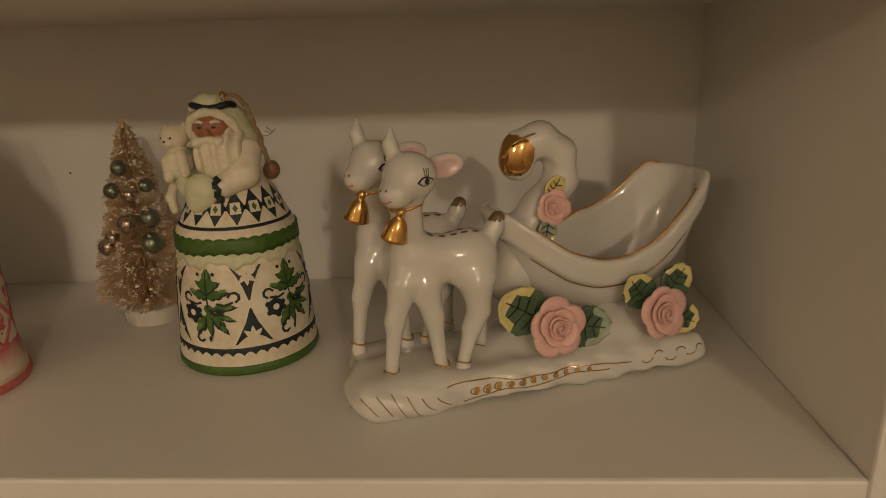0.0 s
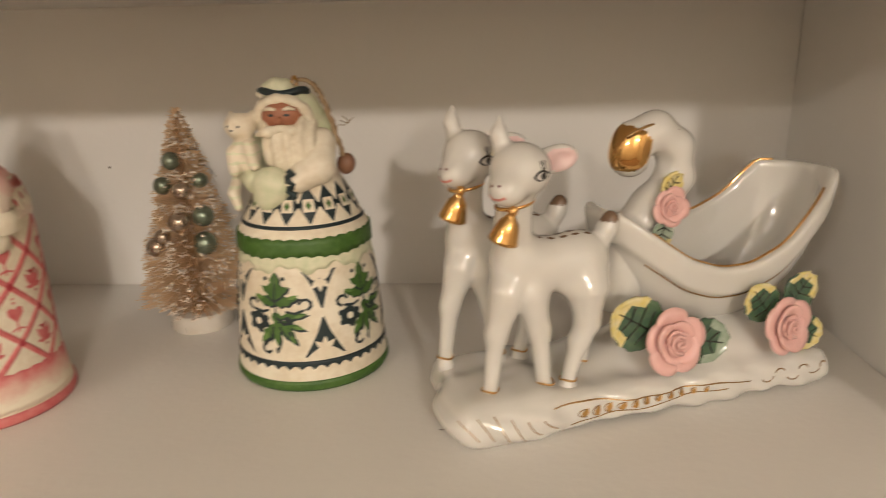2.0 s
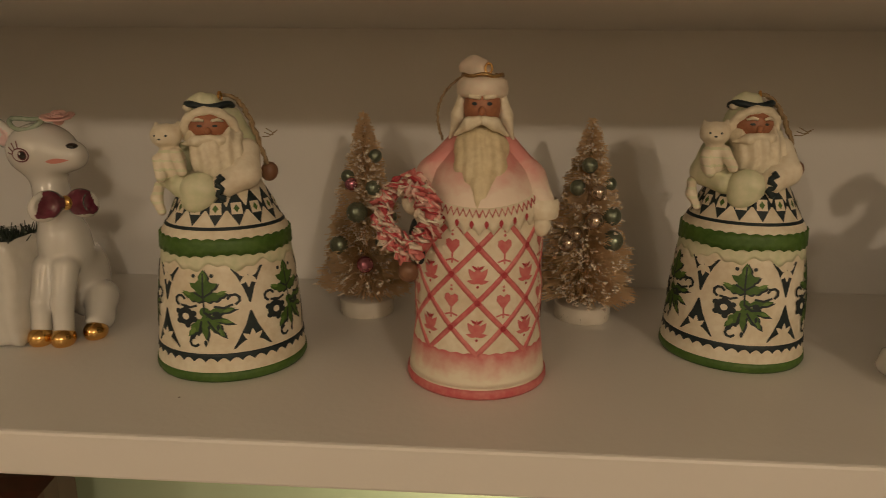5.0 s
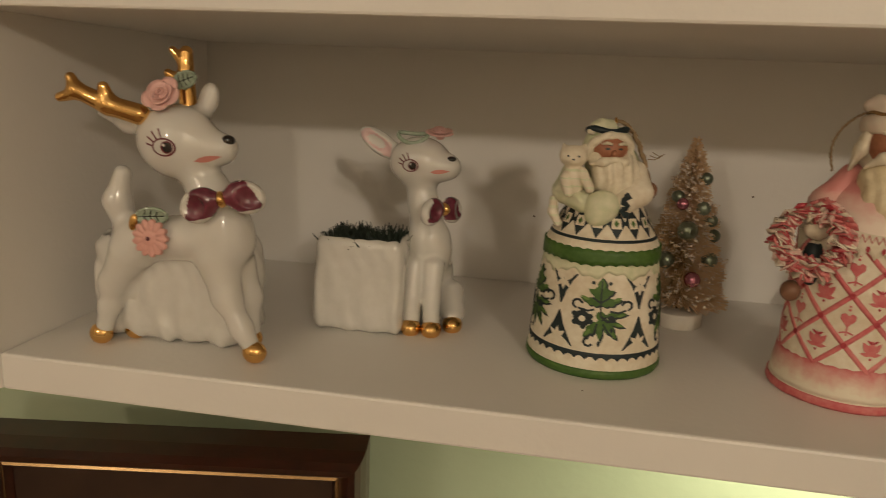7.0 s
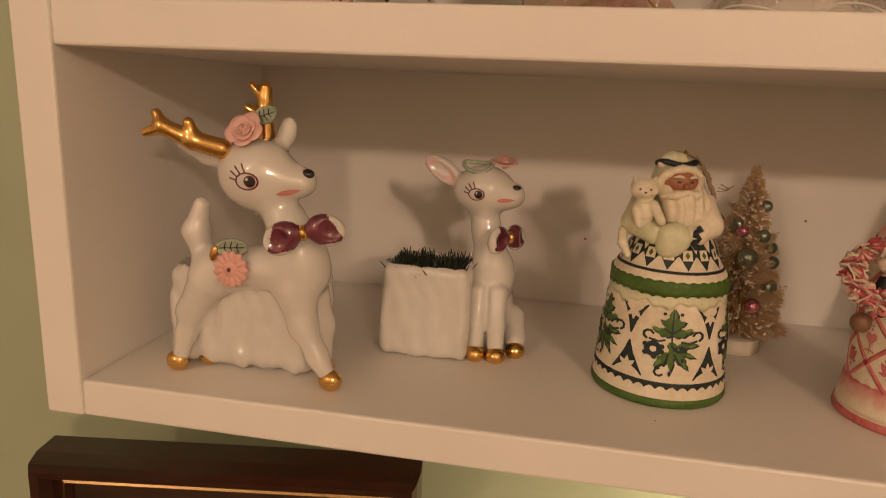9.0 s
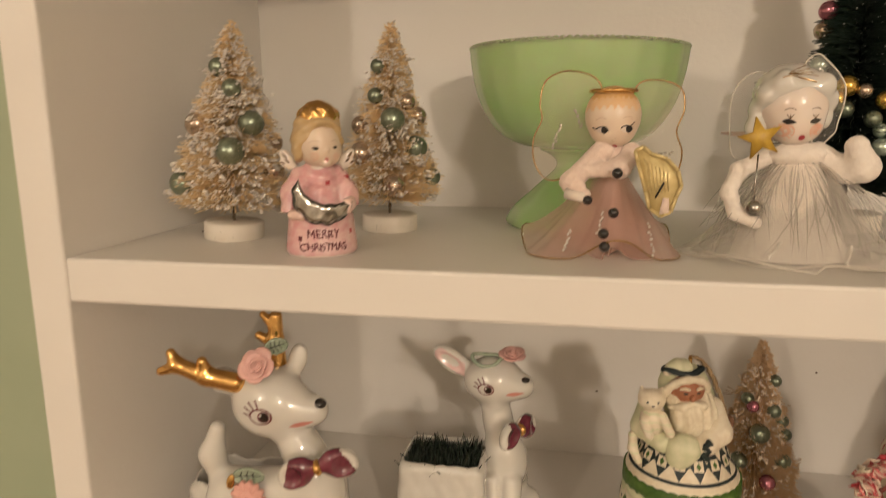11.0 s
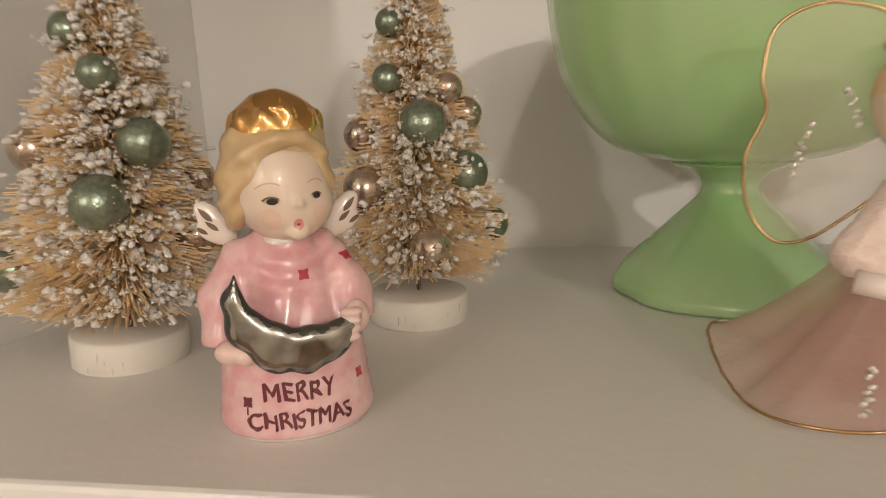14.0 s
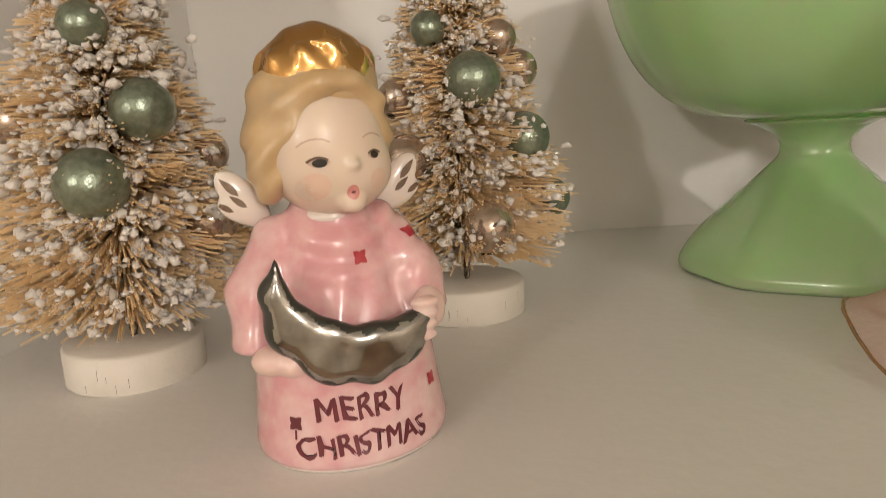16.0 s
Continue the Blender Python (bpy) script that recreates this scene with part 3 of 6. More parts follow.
brush_tree(pose(-0.202, 0.428, Z_LOW), 120, 27, 5, [(-12, 95, 4.6, BG), (15, 80, 4.8, BA), (-40, 82, 4.6, BG), (5, 64, 5.6, BA), (42, 52, 6.2, BG), (-42, 50, 5.4, BA), (48, 66, 5.6, BG),
           (60, 84, 4.2, BG), (-28, 56, 4.2, BA)], BRISTLE_DULL, SNOW_DULL, DULL, "trees on lower shelf", skirt=18, count=12000, clumps=6800, clump_size=1.15)
brush_tree(pose(-0.336, 0.427, Z_LOW), 122, 26, 11, [(-8, 66, 6.2, BG), (30, 80, 4.4, BG), (60, 72, 4.2, BG), (-50, 86, 4.0, BG), (-42, 46, 5.6, BG), (42, 48, 5.0, BG), (8, 36, 5.0, BP), (55, 98, 4.0, BG),
           (-30, 82, 3.8, BP), (70, 62, 4.2, BG)], BRISTLE_DULL, SNOW_DULL, DULL, "trees on lower shelf", skirt=18, count=12000, clumps=6400, clump_size=1.05)
many = random.Random(4)
brush_tree(pose(-0.298, 0.425, Z_UP), 188, 40, 17, [(many.uniform(-110, 60), many.uniform(40, 165), many.uniform(4.0, 6.0), many.choice([BG, BY, BP, BM, BA, BY])) for _ in range(34)],
           BRISTLE_DARK, SNOW, "dark green bottle-brush tree with colourful bead baubles", "trees on upper shelf", skirt=26, count=12000, clumps=2400, disc_r=20, clump_size=0.35)


# ---- carved bearded figurines ----
class Robe:
    """A turned robe: its profile, its solid and strips of paint laid round it."""

    def __init__(self, prof):
        self.z = np.array([p[1] for p in prof], float)
        self.r = np.array([p[0] for p in prof], float)

    def at(self, z):
        return np.interp(z, self.z, self.r)

    def field(self, P):
        return (np.hypot(P[..., 0], P[..., 1]) - self.at(P[..., 2])) * 0.93

    def point(self, a, z, off=0.0):
        r = self.at(z) + off
        return np.stack([np.sin(a) * r, -np.cos(a) * r, z + 0 * a], -1)

    def band(self, clay, low, high, m, off=0.35, seg=180, rows=4):
        a = np.linspace(0, 2 * math.pi, seg, endpoint=False)
        lo, hi = low(a) + 0 * a, high(a) + 0 * a
        zs = [lo] + [lo + (hi - lo) * t for t in np.linspace(0, 1, rows)] + [hi]
        offs = [-0.4] + [off] * rows + [-0.4]
        clay.grid(np.stack([self.point(a, z, o) for z, o in zip(zs, offs)], 1), m, close_u=True)

    def line(self, clay, pts, w, m, off=0.3):
        """A painted line through points (angle, height)."""
        pts = np.array(pts, float)
        r = self.at(pts[:, 1])
        d = np.gradient(np.stack([pts[:, 0] * r, pts[:, 1]], 1), axis=0)
        d /= np.linalg.norm(d, axis=1)[:, None]
        s = np.stack([-d[:, 1] / r, d[:, 0]], 1) * w / 2
        rows = [self.point((pts + s * k)[:, 0], (pts + s * k)[:, 1], o) for k, o in ((1.1, -0.2), (1, off), (0, off * 1.3), (-1, off), (-1.1, -0.2))]
        clay.grid(np.stack(rows, 1), m)


def lobed(c, length, width, ang, lobes=3):
    """A leaf figure with scalloped lobes, from c along the angle."""
    t = np.linspace(0, 1, 5 * lobes + 1)
    w = np.sin(math.pi * t ** 0.72) * width / 2 * (0.62 + 0.38 * np.abs(np.sin(math.pi * lobes * t)))
    pts = [(x * length, y) for x, y in zip(t, w)] + [(x * length, -y) for x, y in zip(t[-2:0:-1], w[-2:0:-1])]
    ca, sa = math.cos(radians(ang)), math.sin(radians(ang))
    return [(c[0] + x * ca - y * sa, c[1] + x * sa + y * ca) for x, y in pts]


def scallop(z, depth, n, phase=0.0):
    return lambda a: z + depth * np.abs(np.sin(a * n / 2 + phase))


def const(z):
    return lambda a: z + 0 * a


def facing(az):
    return (math.sin(radians(az)), -math.cos(radians(az)), 0)


def green_bearded():
    c = Clay()
    prof = [(0, 0), (34.6, 0), (35.6, 1.2), (35.4, 5), (35.0, 5.6), (34.7, 10), (34.0, 18), (32.9, 35), (31.4, 50), (29.8, 61), (29.4, 70), (28.6, 72), (27.0, 74.5), (24.2, 80),
            (20.6, 88), (16.5, 96), (10, 104), (0, 106)]
    robe = Robe(prof[1:-1])
    fine = [prof[0]] + [(float(robe.at(z)), z) for z in np.linspace(0.01, 104, 60)] + [prof[-1]]
    c.lathe(fine, CREAM, 96)
    robe.band(c, const(0.1), const(5.2), GREEN, 0.3)
    robe.band(c, scallop(10.6, 1.9, 40), const(14.6), NAVY, 0.25, 360)
    robe.band(c, lambda a: 56.5 + 1.6 * np.sin(9 * a) + 0.9 * np.sin(23 * a), const(63), PALE_GREEN, 0.15)
    robe.band(c, lambda a: 61.5 + 1.0 * np.abs(np.sin(a * 17)) + 0.5 * np.sin(5 * a), lambda a: 69.6 + 0.8 * np.abs(np.sin(a * 17)), GREEN, 0.9, 300)
    robe.band(c, const(73.9), const(75.3), NAVY, 0.25)
    # row of dark lozenges with green hearts
    n = 16
    for k in range(n):
        az = 360.0 * (k + 0.5) / n
        o, d = (0, 0, 83.5), facing(az)
        c.decal(robe.field, o, d, [[(0, 8.4), (-4.4, 0), (0, -7.8), (4.9, 0)]], NAVY, 0.25, 40)
        c.decal(robe.field, o, d, [[(-2.5, -2.7), (2.7, -2.7), (2.4, 2.6), (-2.2, 2.6)]], CREAM, 0.42, 40)
        c.decal(robe.field, o, d, [[(0, -1.9), (1.3, 0), (0, 1.9), (-1.3, 0)]], GREEN, 0.58, 40)
        for s in (-1, 1):
            c.decal(robe.field, (0, 0, 83.5), facing(az + s * 180.0 / n), [[(-0.9, -0.9), (0.9, -0.9), (0.9, 0.9), (-0.9, 0.9)]], NAVY, 0.25, 40)
    for k in range(5):
        d, o = facing(72 * k), (0, 0, 37)
        leaves = [lobed((0, 4), 15.0, 8.6, 90), lobed((0, 8.5), 7.5, 4.2, 148, 2), lobed((0, 8.5), 7.5, 4.2, 32, 2), lobed((0, 4.5), 10.5, 4.6, 164), lobed((0, 4.5), 11.0, 4.6, 16), lobed((2.5, -1.5), 11.5, 3.6, 8, 2), lobed((2.5, -3.5), 11, 3.6, -20, 2),
                  lobed((1.5, -4), 12.5, 5.2, -52), lobed((-0.5, -5), 11.5, 5.2, -128), lobed((0, -3), 12.5, 4.2, -86, 2), disc(2.4, 8, (0.5, -1.5))]
        # dark copy set off sideways: leaf outline, with one-sided shade painted in
        c.decal(robe.field, o, d, [[(x * 1.03 + 0.8, y * 1.03 - 0.9) for x, y in p] for p in leaves], NAVY, 0.26, 45)
        c.decal(robe.field, o, d, leaves, GREEN, 0.36, 45)
        pale = [lens((0, 12.5), 5.5, 2.6, 90), lens((-5.5, 6.6), 4.6, 1.8, 158), lens((6, 6.9), 4.6, 1.8, 22), lens((8.5, -1.4), 4.6, 1.5, 12), lens((8, -5.6), 4.6, 1.5, -20), lens((5.2, -9.2), 5.0, 2.2, -55), lens((-4, -9.0), 5.0, 2.2, -122)]
        c.decal(robe.field, o, d, pale, LIGHT_GREEN, 0.42, 45)
        c.decal(robe.field, o, d, [disc(4.4, 12, (-8.4, -4.0))] + [disc(1.5, 7, (-8.4 + 4.3 * math.cos(a), -4.0 + 4.3 * math.sin(a))) for a in np.linspace(0.4, 6.0, 6)], NAVY, 0.46, 45)
        c.decal(robe.field, o, d, [disc(1.7, 8, (-8.4, -4.0))], CREAM, 0.6, 45)
        ink = []
        for path, w in ((arc((-11.0, 3.6), 2.4, 20, 250), 1.2), (arc((13.0, 4.2), 2.5, -70, 170), 1.2), ([(12.6, 1.8), (9, 0.4), (5, 1.2)], 1.1), ([(-10.6, 1.4), (-6, 0.6), (-3, 1.6)], 1.1),
                        (arc((-4.6, -16.4), 2.2, 90, 330), 1.2), ([(0, 17), (0, 7), (0.5, -2)], 0.8), ([(1, -2), (4, -4.5), (8, -4.0)], 1.3), ([(-1, -6), (-1.8, -10), (-2.5, -13)], 1.0),
                        ([(-4, 8), (0, 5.4), (4, 8.2)], 0.9), ([(2, -6), (4.5, -10), (7, -12.5)], 0.9)):
            ink += stroke(path, w)
        ink += [lens((6.5, -7.5), 3.4, 1.5, -95), lens((0.6, -15.2), 3.6, 1.7, -90), disc(1.0, 6, (-4.2, 15.8)), disc(1.0, 6, (4.0, 16.0)), lens((4, -1.5), 5, 3, -30)]
        c.decal(robe.field, o, d, ink, NAVY, 0.5, 45)
        d = facing(72 * k + 36)
        c.decal(robe.field, (0, 0, 50), d, [[(-7.4, 6), (7.4, 6), (5.0, 2.0), (2.4, -4.0), (0.4, -11), (-0.4, -11), (-2.4, -4.0), (-5.0, 2.0)]], NAVY, 0.25, 45)
        c.decal(robe.field, (0, 0, 24), d, [[(-9, -7.5), (9, -7.5), (6.2, -2.5), (2.8, 4.0), (0.4, 11), (-0.4, 11), (-2.8, 4.0), (-6.2, -2.5)]], NAVY, 0.25, 45)
        petals = [lens((0, 0), 5.6, 2.5, a) for a in (26, 154, 225, 315, 270)]
        c.decal(robe.field, (0, 0, 52), d, petals, CREAM, 0.42, 45)
        c.decal(robe.field, (0, 0, 21.5), d, [lens((0, -1.5), 6.0, 2.6, a) for a in (42, 138, 197, 343, 90)], CREAM, 0.42, 45)
    # head, beard, hat
    before = len(c.V)
    c.solid(lambda P: ell(P, (-4, -7.5, 121.5), (8.6, 7.6, 8.5)), (-14, -18, 110), (8, 6, 132), 0.8, SKIN)
    c.egg((-4.2, -15.2, 119.6), (1.6, 2.0, 2.0), SKIN)
    for s in (-1, 1):
        c.tube([(-4 + s * 1.6, -15.4, 124.4), (-4 + s * 3.8, -14.8, 125.0), (-4 + s * 6.0, -13.4, 124.2)], [0.7, 1.0, 0.5], WHITE_FUR, 6)
    c.decal(lambda P: ell(P, (-4, -7.5, 121.5), (8.6, 7.6, 8.5)), (-4, -14, 122), (0, -1, 0), [disc(0.9, 8, (-3.4, 0), 1.3, 0.7), disc(0.9, 8, (2.8, 0), 1.3, 0.7)], NAVY, 0.2)

    def beard(P):
        f = blend(3.0, ell(P, (-1, -11, 107), (11.5, 8.0, 13.0)), ell(P, (-3, -6, 116), (12.5, 8, 7)))
        f = cut(f, ell(P, (-4, -17, 124), (8.4, 11, 7.8)), 1.5)
        return f + 0.6 * np.sin(P[..., 0] * 1.25 + 0.5 * np.sin(P[..., 2] * 0.35))
    c.solid(beard, (-18, -22, 90), (14, 4, 126), 0.7, WHITE_FUR)
    for s in (-1, 1):
        c.solid(lambda P: limb(P, [(-4, -15.5, 116.5), (-4 + s * 5, -15.5, 115), (-4 + s * 10, -12, 113.5)], [1.8, 2.2, 1.0]), (-18, -20, 110), (10, -6, 120), 0.7, WHITE_FUR)

    def hood(P):
        f = blend(2.5, ell(P, (-2, 1, 121), (12.5, 10, 13)), ell(P, (2, 4, 112), (14, 9, 13)))
        return cut(f, ell(P, (-4, -13, 120), (10, 10, 10.5)), 1.0) + 0.25 * np.sin(P[..., 2] * 0.9) * np.sin(P[..., 0] * 0.7)
    c.solid(hood, (-18, -12, 96), (20, 14, 135), 0.9, PALE_GREEN)
    ring = [(-4 + 10.2 * math.cos(t), -6.5 - 5.0 * max(0, math.sin(t)), 119.5 + 9.2 * math.sin(t)) for t in np.linspace(-0.3, math.pi + 0.3, 18)]
    c.tube(ring, [2.4 + 0.4 * math.sin(i * 2.2) for i in range(18)], WHITE_FUR, 8)
    ring = [(-4 + 9.2 * math.cos(t), -2 - 6.5 * math.sin(t), 131.2 + 0.8 * math.sin(3 * t)) for t in np.linspace(0, 2 * math.pi, 20, endpoint=False)]
    c.tube(ring, 1.7, NAVY, 8, closed=True)
    c.solid(lambda P: limb(P, [(-4, -2, 129), (-5, -2, 131.6), (-8, -2.5, 132.6), (-11, -3, 131.4)], [7.0, 4.8, 3.2, 2.2], 4) + 0.25 * np.sin(P[..., 0] * 1.1), (-22, -12, 124), (6, 8, 143), 0.7, PALE_GREEN)
    c.egg((-12.5, -4.0, 130.4), (2.2, 2.0, 2.0), CREAM)
    # the head is a little slimmer and looks aside
    turn = np.array(Matrix.Rotation(radians(17), 3, "Z"))
    for k in range(before, len(c.V)):
        c.V[k] = (c.V[k] * (1.06, 1.0, 1.0)) @ turn.T + (0.5, 0, 0)
    # sleeves, mitten and cuff
    c.solid(lambda P: blend(3, limb(P, [(12.5, -2, 109), (14.5, -11, 99), (8, -18, 94.5)], [6.5, 7.2, 6])), (0, -28, 84), (32, 8, 118), 0.9, CREAM)
    c.solid(lambda P: limb(P, [(-18, 2, 107), (-21, -6, 97), (-12, -16, 93)], [6, 7, 6]), (-34, -26, 82), (-2, 12, 118), 0.9, PALE_GREEN)
    c.solid(lambda P: blend(3, ell(P, (-3, -20, 92), (9, 6.5, 8.5)), ell(P, (-5, -21, 86), (6, 4.5, 5))), (-14, -30, 78), (8, -10, 104), 0.8, PALE_GREEN)
    cuff = [(7.5 + 1.4 * math.sin(i * 1.9), -24.5 + 0.3 * i, 100 - i * 1.6) for i in range(9)]
    c.tube(cuff, [1.3 + 0.5 * (i % 2) for i in range(9)], NAVY, 8)
    # the cat in the arm
    before = len(c.V)
    cat = lambda P: blend(1.6, ell(P, (-16, -13, 104), (6.6, 6, 9.5)), ell(P, (-17, -14, 117), (7, 6, 6)), rod(P, (-21.2, -13, 120), (-22.2, -12, 122.8), 2.2, 0.9), rod(P, (-12.8, -13, 120.4), (-11.8, -12, 123.2), 2.2, 0.9),
                          rod(P, (-12, -17, 109), (-8, -21, 101), 2.6, 2.4), rod(P, (-20, -17, 106), (-18, -20, 98), 2.8, 2.4), ell(P, (-17, -19, 115.5), (3, 2, 2)))
    stripes = lambda C: [PALE_GREEN if (z % 4.2 < 1.3 and z < 111) else CREAM for z in C[:, 2]]
    c.solid(cat, (-27, -26, 92), (-4, -4, 128), 0.7, stripes)
    c.decal(cat, (-17, -19, 117.5), (0, -1, 0), [disc(0.6, 6, (-2.6, 0)), disc(0.6, 6, (2.6, 0)), disc(0.6, 6, (0, -1.6), 1.4, 0.8)], NAVY, 0.2)
    c.solid(lambda P: limb(P, [(-25, -8, 92), (-25, -12, 86), (-22, -14, 80)], [2.4, 2.4, 2.0]), (-30, -18, 76), (-18, -4, 96), 0.7, stripes)
    for k in range(before, len(c.V)):
        c.V[k] = c.V[k] + (-2.0, -0.5, 0)
    # hanger and cord
    t = np.linspace(0, 2 * math.pi, 18, endpoint=False)
    c.tube(np.stack([0 * t + 1, 2.0 * np.cos(t), 135 + 2.6 * np.sin(t)], 1), 0.65, GOLD, 6, closed=True)
    t = np.linspace(0, 1, 22)
    for ph in (0, 2.1):
        c.tube(np.stack([1 + 20 * t + 0.8 * np.sin(t * 40 + ph), 3 + 1.5 * np.sin(t * 5) + 0.8 * np.cos(t * 40 + ph), 136 + 2 * t - 36 * t ** 2.2], 1), 0.95, CORD, 6)
    c.egg((21.5, 3, 98.5), (4.2, 4.0, 5.0), BEAD_WOOD, (0, 10, 0))
    for k in range(3):
        c.tube([(19 + k, 3, 116 + 2 * k), (22 + 1.2 * k, 2, 116 + k), (25 + k, 1, 117.5 + k)], 0.22, CORD, 4)
    return c


carved = green_bearded()
GREEN_LABEL = "carved bearded figurine in green holly robe holding a cat"
fig = thing("bearded_figurine", pose(-0.1275, 0.385, Z_LOW, 0, 0, -13) @ Matrix.Diagonal((1.03, 1.03, 1.0, 1)), GREEN_LABEL, "figurine", "bearded figurines", carved)
copy_thing(fig, pose(-0.394, 0.353, Z_LOW, 0, 0, 0) @ Matrix.Diagonal((1.02, 1.02, 0.98, 1)))


def pink_bearded():
    c = Clay()
    prof = [(33.5, 0), (34.2, 1.2), (33.8, 4.6), (33.0, 5.2), (32.2, 12), (31.0, 20), (30.4, 24), (30.3, 45), (30.0, 62), (29.6, 78), (29.4, 86), (27.8, 94), (24, 102), (17, 110), (9, 115)]
    robe = Robe(prof)
    c.lathe([(0, 0)] + [(float(robe.at(z)), z) for z in np.linspace(0.01, 115, 64)] + [(0, 116)], CREAM, 96)
    robe.band(c, const(0.1), const(4.6), PINK, 0.35)
    robe.band(c, const(5.4), lambda a: 20.8 + 0.7 * np.abs(np.sin(16 * a)), HEM_FADE, 0.3, 180, 8)
    robe.band(c, const(84), const(114.6), SHOULDER_FADE, 0.55, 180, 30)
    n, z0, z1, cell = 8, 20.5, 86.0, 25.0
    step = 2 * math.pi / n
    for k in range(n):
        for s in (-1, 1):
            zz = np.linspace(z0, z1, 26)
            robe.line(c, np.stack([k * step + s * (zz - z0) / cell * step, zz], 1), 2.3, PINK)
    row, z = 0, z0
    while z < z1 - 4:
        for k in range(n):
            d = facing(math.degrees((k + (0.5 if row % 2 else 0.0)) * step))
            o = (0, 0, z)
            if z > z0:
                c.decal(robe.field, o, d, [disc(1.5, 8)], RED, 0.75, 45)
            o = (0, 0, z + cell / 2)
            if z + cell / 2 > z1 - 5:
                continue
            if row % 2:
                figs = [[(0, -3.4), (3.3, 0.6), (3.2, 2.8), (1.6, 3.6), (0, 2.4), (-1.6, 3.6), (-3.2, 2.8), (-3.3, 0.6)]] + stroke([(0, -3), (0, -7.4)], 0.8) + stroke([(-3, -6.6), (0, -5.6), (3, -6.6)], 0.8) + [disc(0.7, 6, (0, 5.4)), disc(0.6, 6, (0, 7.2))]
                c.decal(robe.field, o, d, figs, PINK, 0.3, 45)
            else:
                figs = [lens((0, -4), 8.5, 3.8, 90), lens((0, -3), 7.5, 3.2, 55), lens((0, -3), 7.5, 3.2, 125), lens((0, -3.4), 5, 2, 10), lens((0, -3.4), 5, 2, 170)]
                c.decal(robe.field, o, d, figs, PINK, 0.3, 45)
                c.decal(robe.field, o, d, [disc(0.7, 6, (0, -5.2)), lens((0, 2.5), 3.5, 1.2, 35), lens((0, 2.5), 3.5, 1.2, 145)], RED, 0.45, 45)
        z += cell / 2
        row += 1
    # lace collar with drops and a zigzag
    rise = lambda a: 10.0 * np.minimum(1 - np.cos(a), 1.2)
    robe.band(c, lambda a: 76.0 + rise(a) + 3.2 * np.abs(np.sin(a * 15)), lambda a: 88.0 + rise(a), CREAM, 1.3, 360)
    a = np.linspace(0, 2 * math.pi, 137)
    robe.line(c, np.stack([a, 85.7 + rise(a) + 1.6 * (np.arange(137) % 2 * 2 - 1)], 1), 0.9, PINK, 1.5)
    for k in range(30):
        c.decal(robe.field, (0, 0, 80.9 + float(rise(np.array(2 * math.pi * (k + 0.5) / 30)))), facing(360 * (k + 0.5) / 30), [lens((0, 1.8), 3.8, 1.9, -90)], RED, 1.5, 45)
    # head, hair, beard, hat
    face = lambda P: ell(P, (0, -7, 130), (10, 9, 11))
    c.solid(face, (-12, -18, 118), (12, 4, 142), 0.8, SKIN)
    c.egg((0, -16.3, 128), (1.9, 2.4, 2.6), SKIN)
    c.decal(face, (0, -14, 131.5), (0, -1, 0), [disc(1.0, 8, (-4, 0), 1.5, 0.8), disc(1.0, 8, (4, 0), 1.5, 0.8)], NAVY, 0.2)
    for s in (-1, 1):
        c.solid(lambda P: limb(P, [(s * 1.5, -15.6, 134.2), (s * 6.5, -14, 134.6)], [1.1, 1.0]), (-9, -18, 131), (9, -10, 138), 0.6, WHITE_FUR)
        c.solid(lambda P: limb(P, [(s * 10, -6, 136), (s * 13, -5, 126), (s * 17, -4, 116)], [2.4, 3.6, 1.2]), (-21, -12, 112), (21, 2, 140), 0.8, WHITE_FUR)
        c.solid(lambda P: limb(P, [(s * 1.2, -18.5, 124.5), (s * 7, -18.5, 123), (s * 14, -14.5, 118)], [2.2, 2.7, 0.9]), (-18, -24, 114), (18, -10, 128), 0.7, WHITE_FUR)

    def beard(P):
        f = blend(4, ell(P, (0, -11.5, 112), (14.6, 8.2, 10.5)), ell(P, (0, -17.0, 103.5), (13.6, 7.8, 12.0)), rod(P, (0, -21.5, 98), (0, -28, 84.5), 7.5, 2.0))
        return f + 0.34 * np.sin(P[..., 0] * 1.15 + 0.9 * np.sin(P[..., 2] * 0.22)) * np.clip((126 - P[..., 2]) / 10, 0, 1)
    c.solid(beard, (-19, -36, 78), (19, -4, 130), 0.75, BEARD_YELLOW)
    c.solid(lambda P: ell(P, (0, 1, 126), (12.5, 10, 14)), (-14, -10, 110), (14, 12, 142), 0.9, WHITE_FUR)
    c.lathe([(0, 133.5), (12.6, 134), (13.8, 135.5), (14.0, 138.5), (13.2, 141.5), (11.5, 142.5), (9.5, 143.5), (0, 145)], BLUSH, 40, (0, -3, 0), (1, 0.93))
    c.solid(lambda P: limb(P, [(0, -2, 139), (-2.0, -1, 144.5), (-5.5, 0, 147.5), (-10.5, 0, 147.0)], [9.5, 6.2, 4.0, 2.8], 4), (-20, -14, 134), (12, 12, 162), 0.9, BLUSH)
    ring = [(11.0 * math.cos(t), -3 - 10.5 * math.sin(t), 143.6 + 0.5 * math.sin(5 * t)) for t in np.linspace(0, 2 * math.pi, 24, endpoint=False)]
    c.tube(ring, 0.9, GOLD_LINE, 6, closed=True)
    # arms
    c.solid(lambda P: limb(P, [(13, 0, 112), (24.5, -4, 99), (27.5, -12, 89)], [7, 7.0, 6.2], 3), (6, -22, 78), (38, 12, 122), 0.9, lambda C: [SHOULDER_FADE for z in C[:, 2]])
    c.lathe([(7.4, 81), (8.4, 82.5), (8.6, 88), (7.4, 90)], CREAM, 28, (27.5, -11, 0))
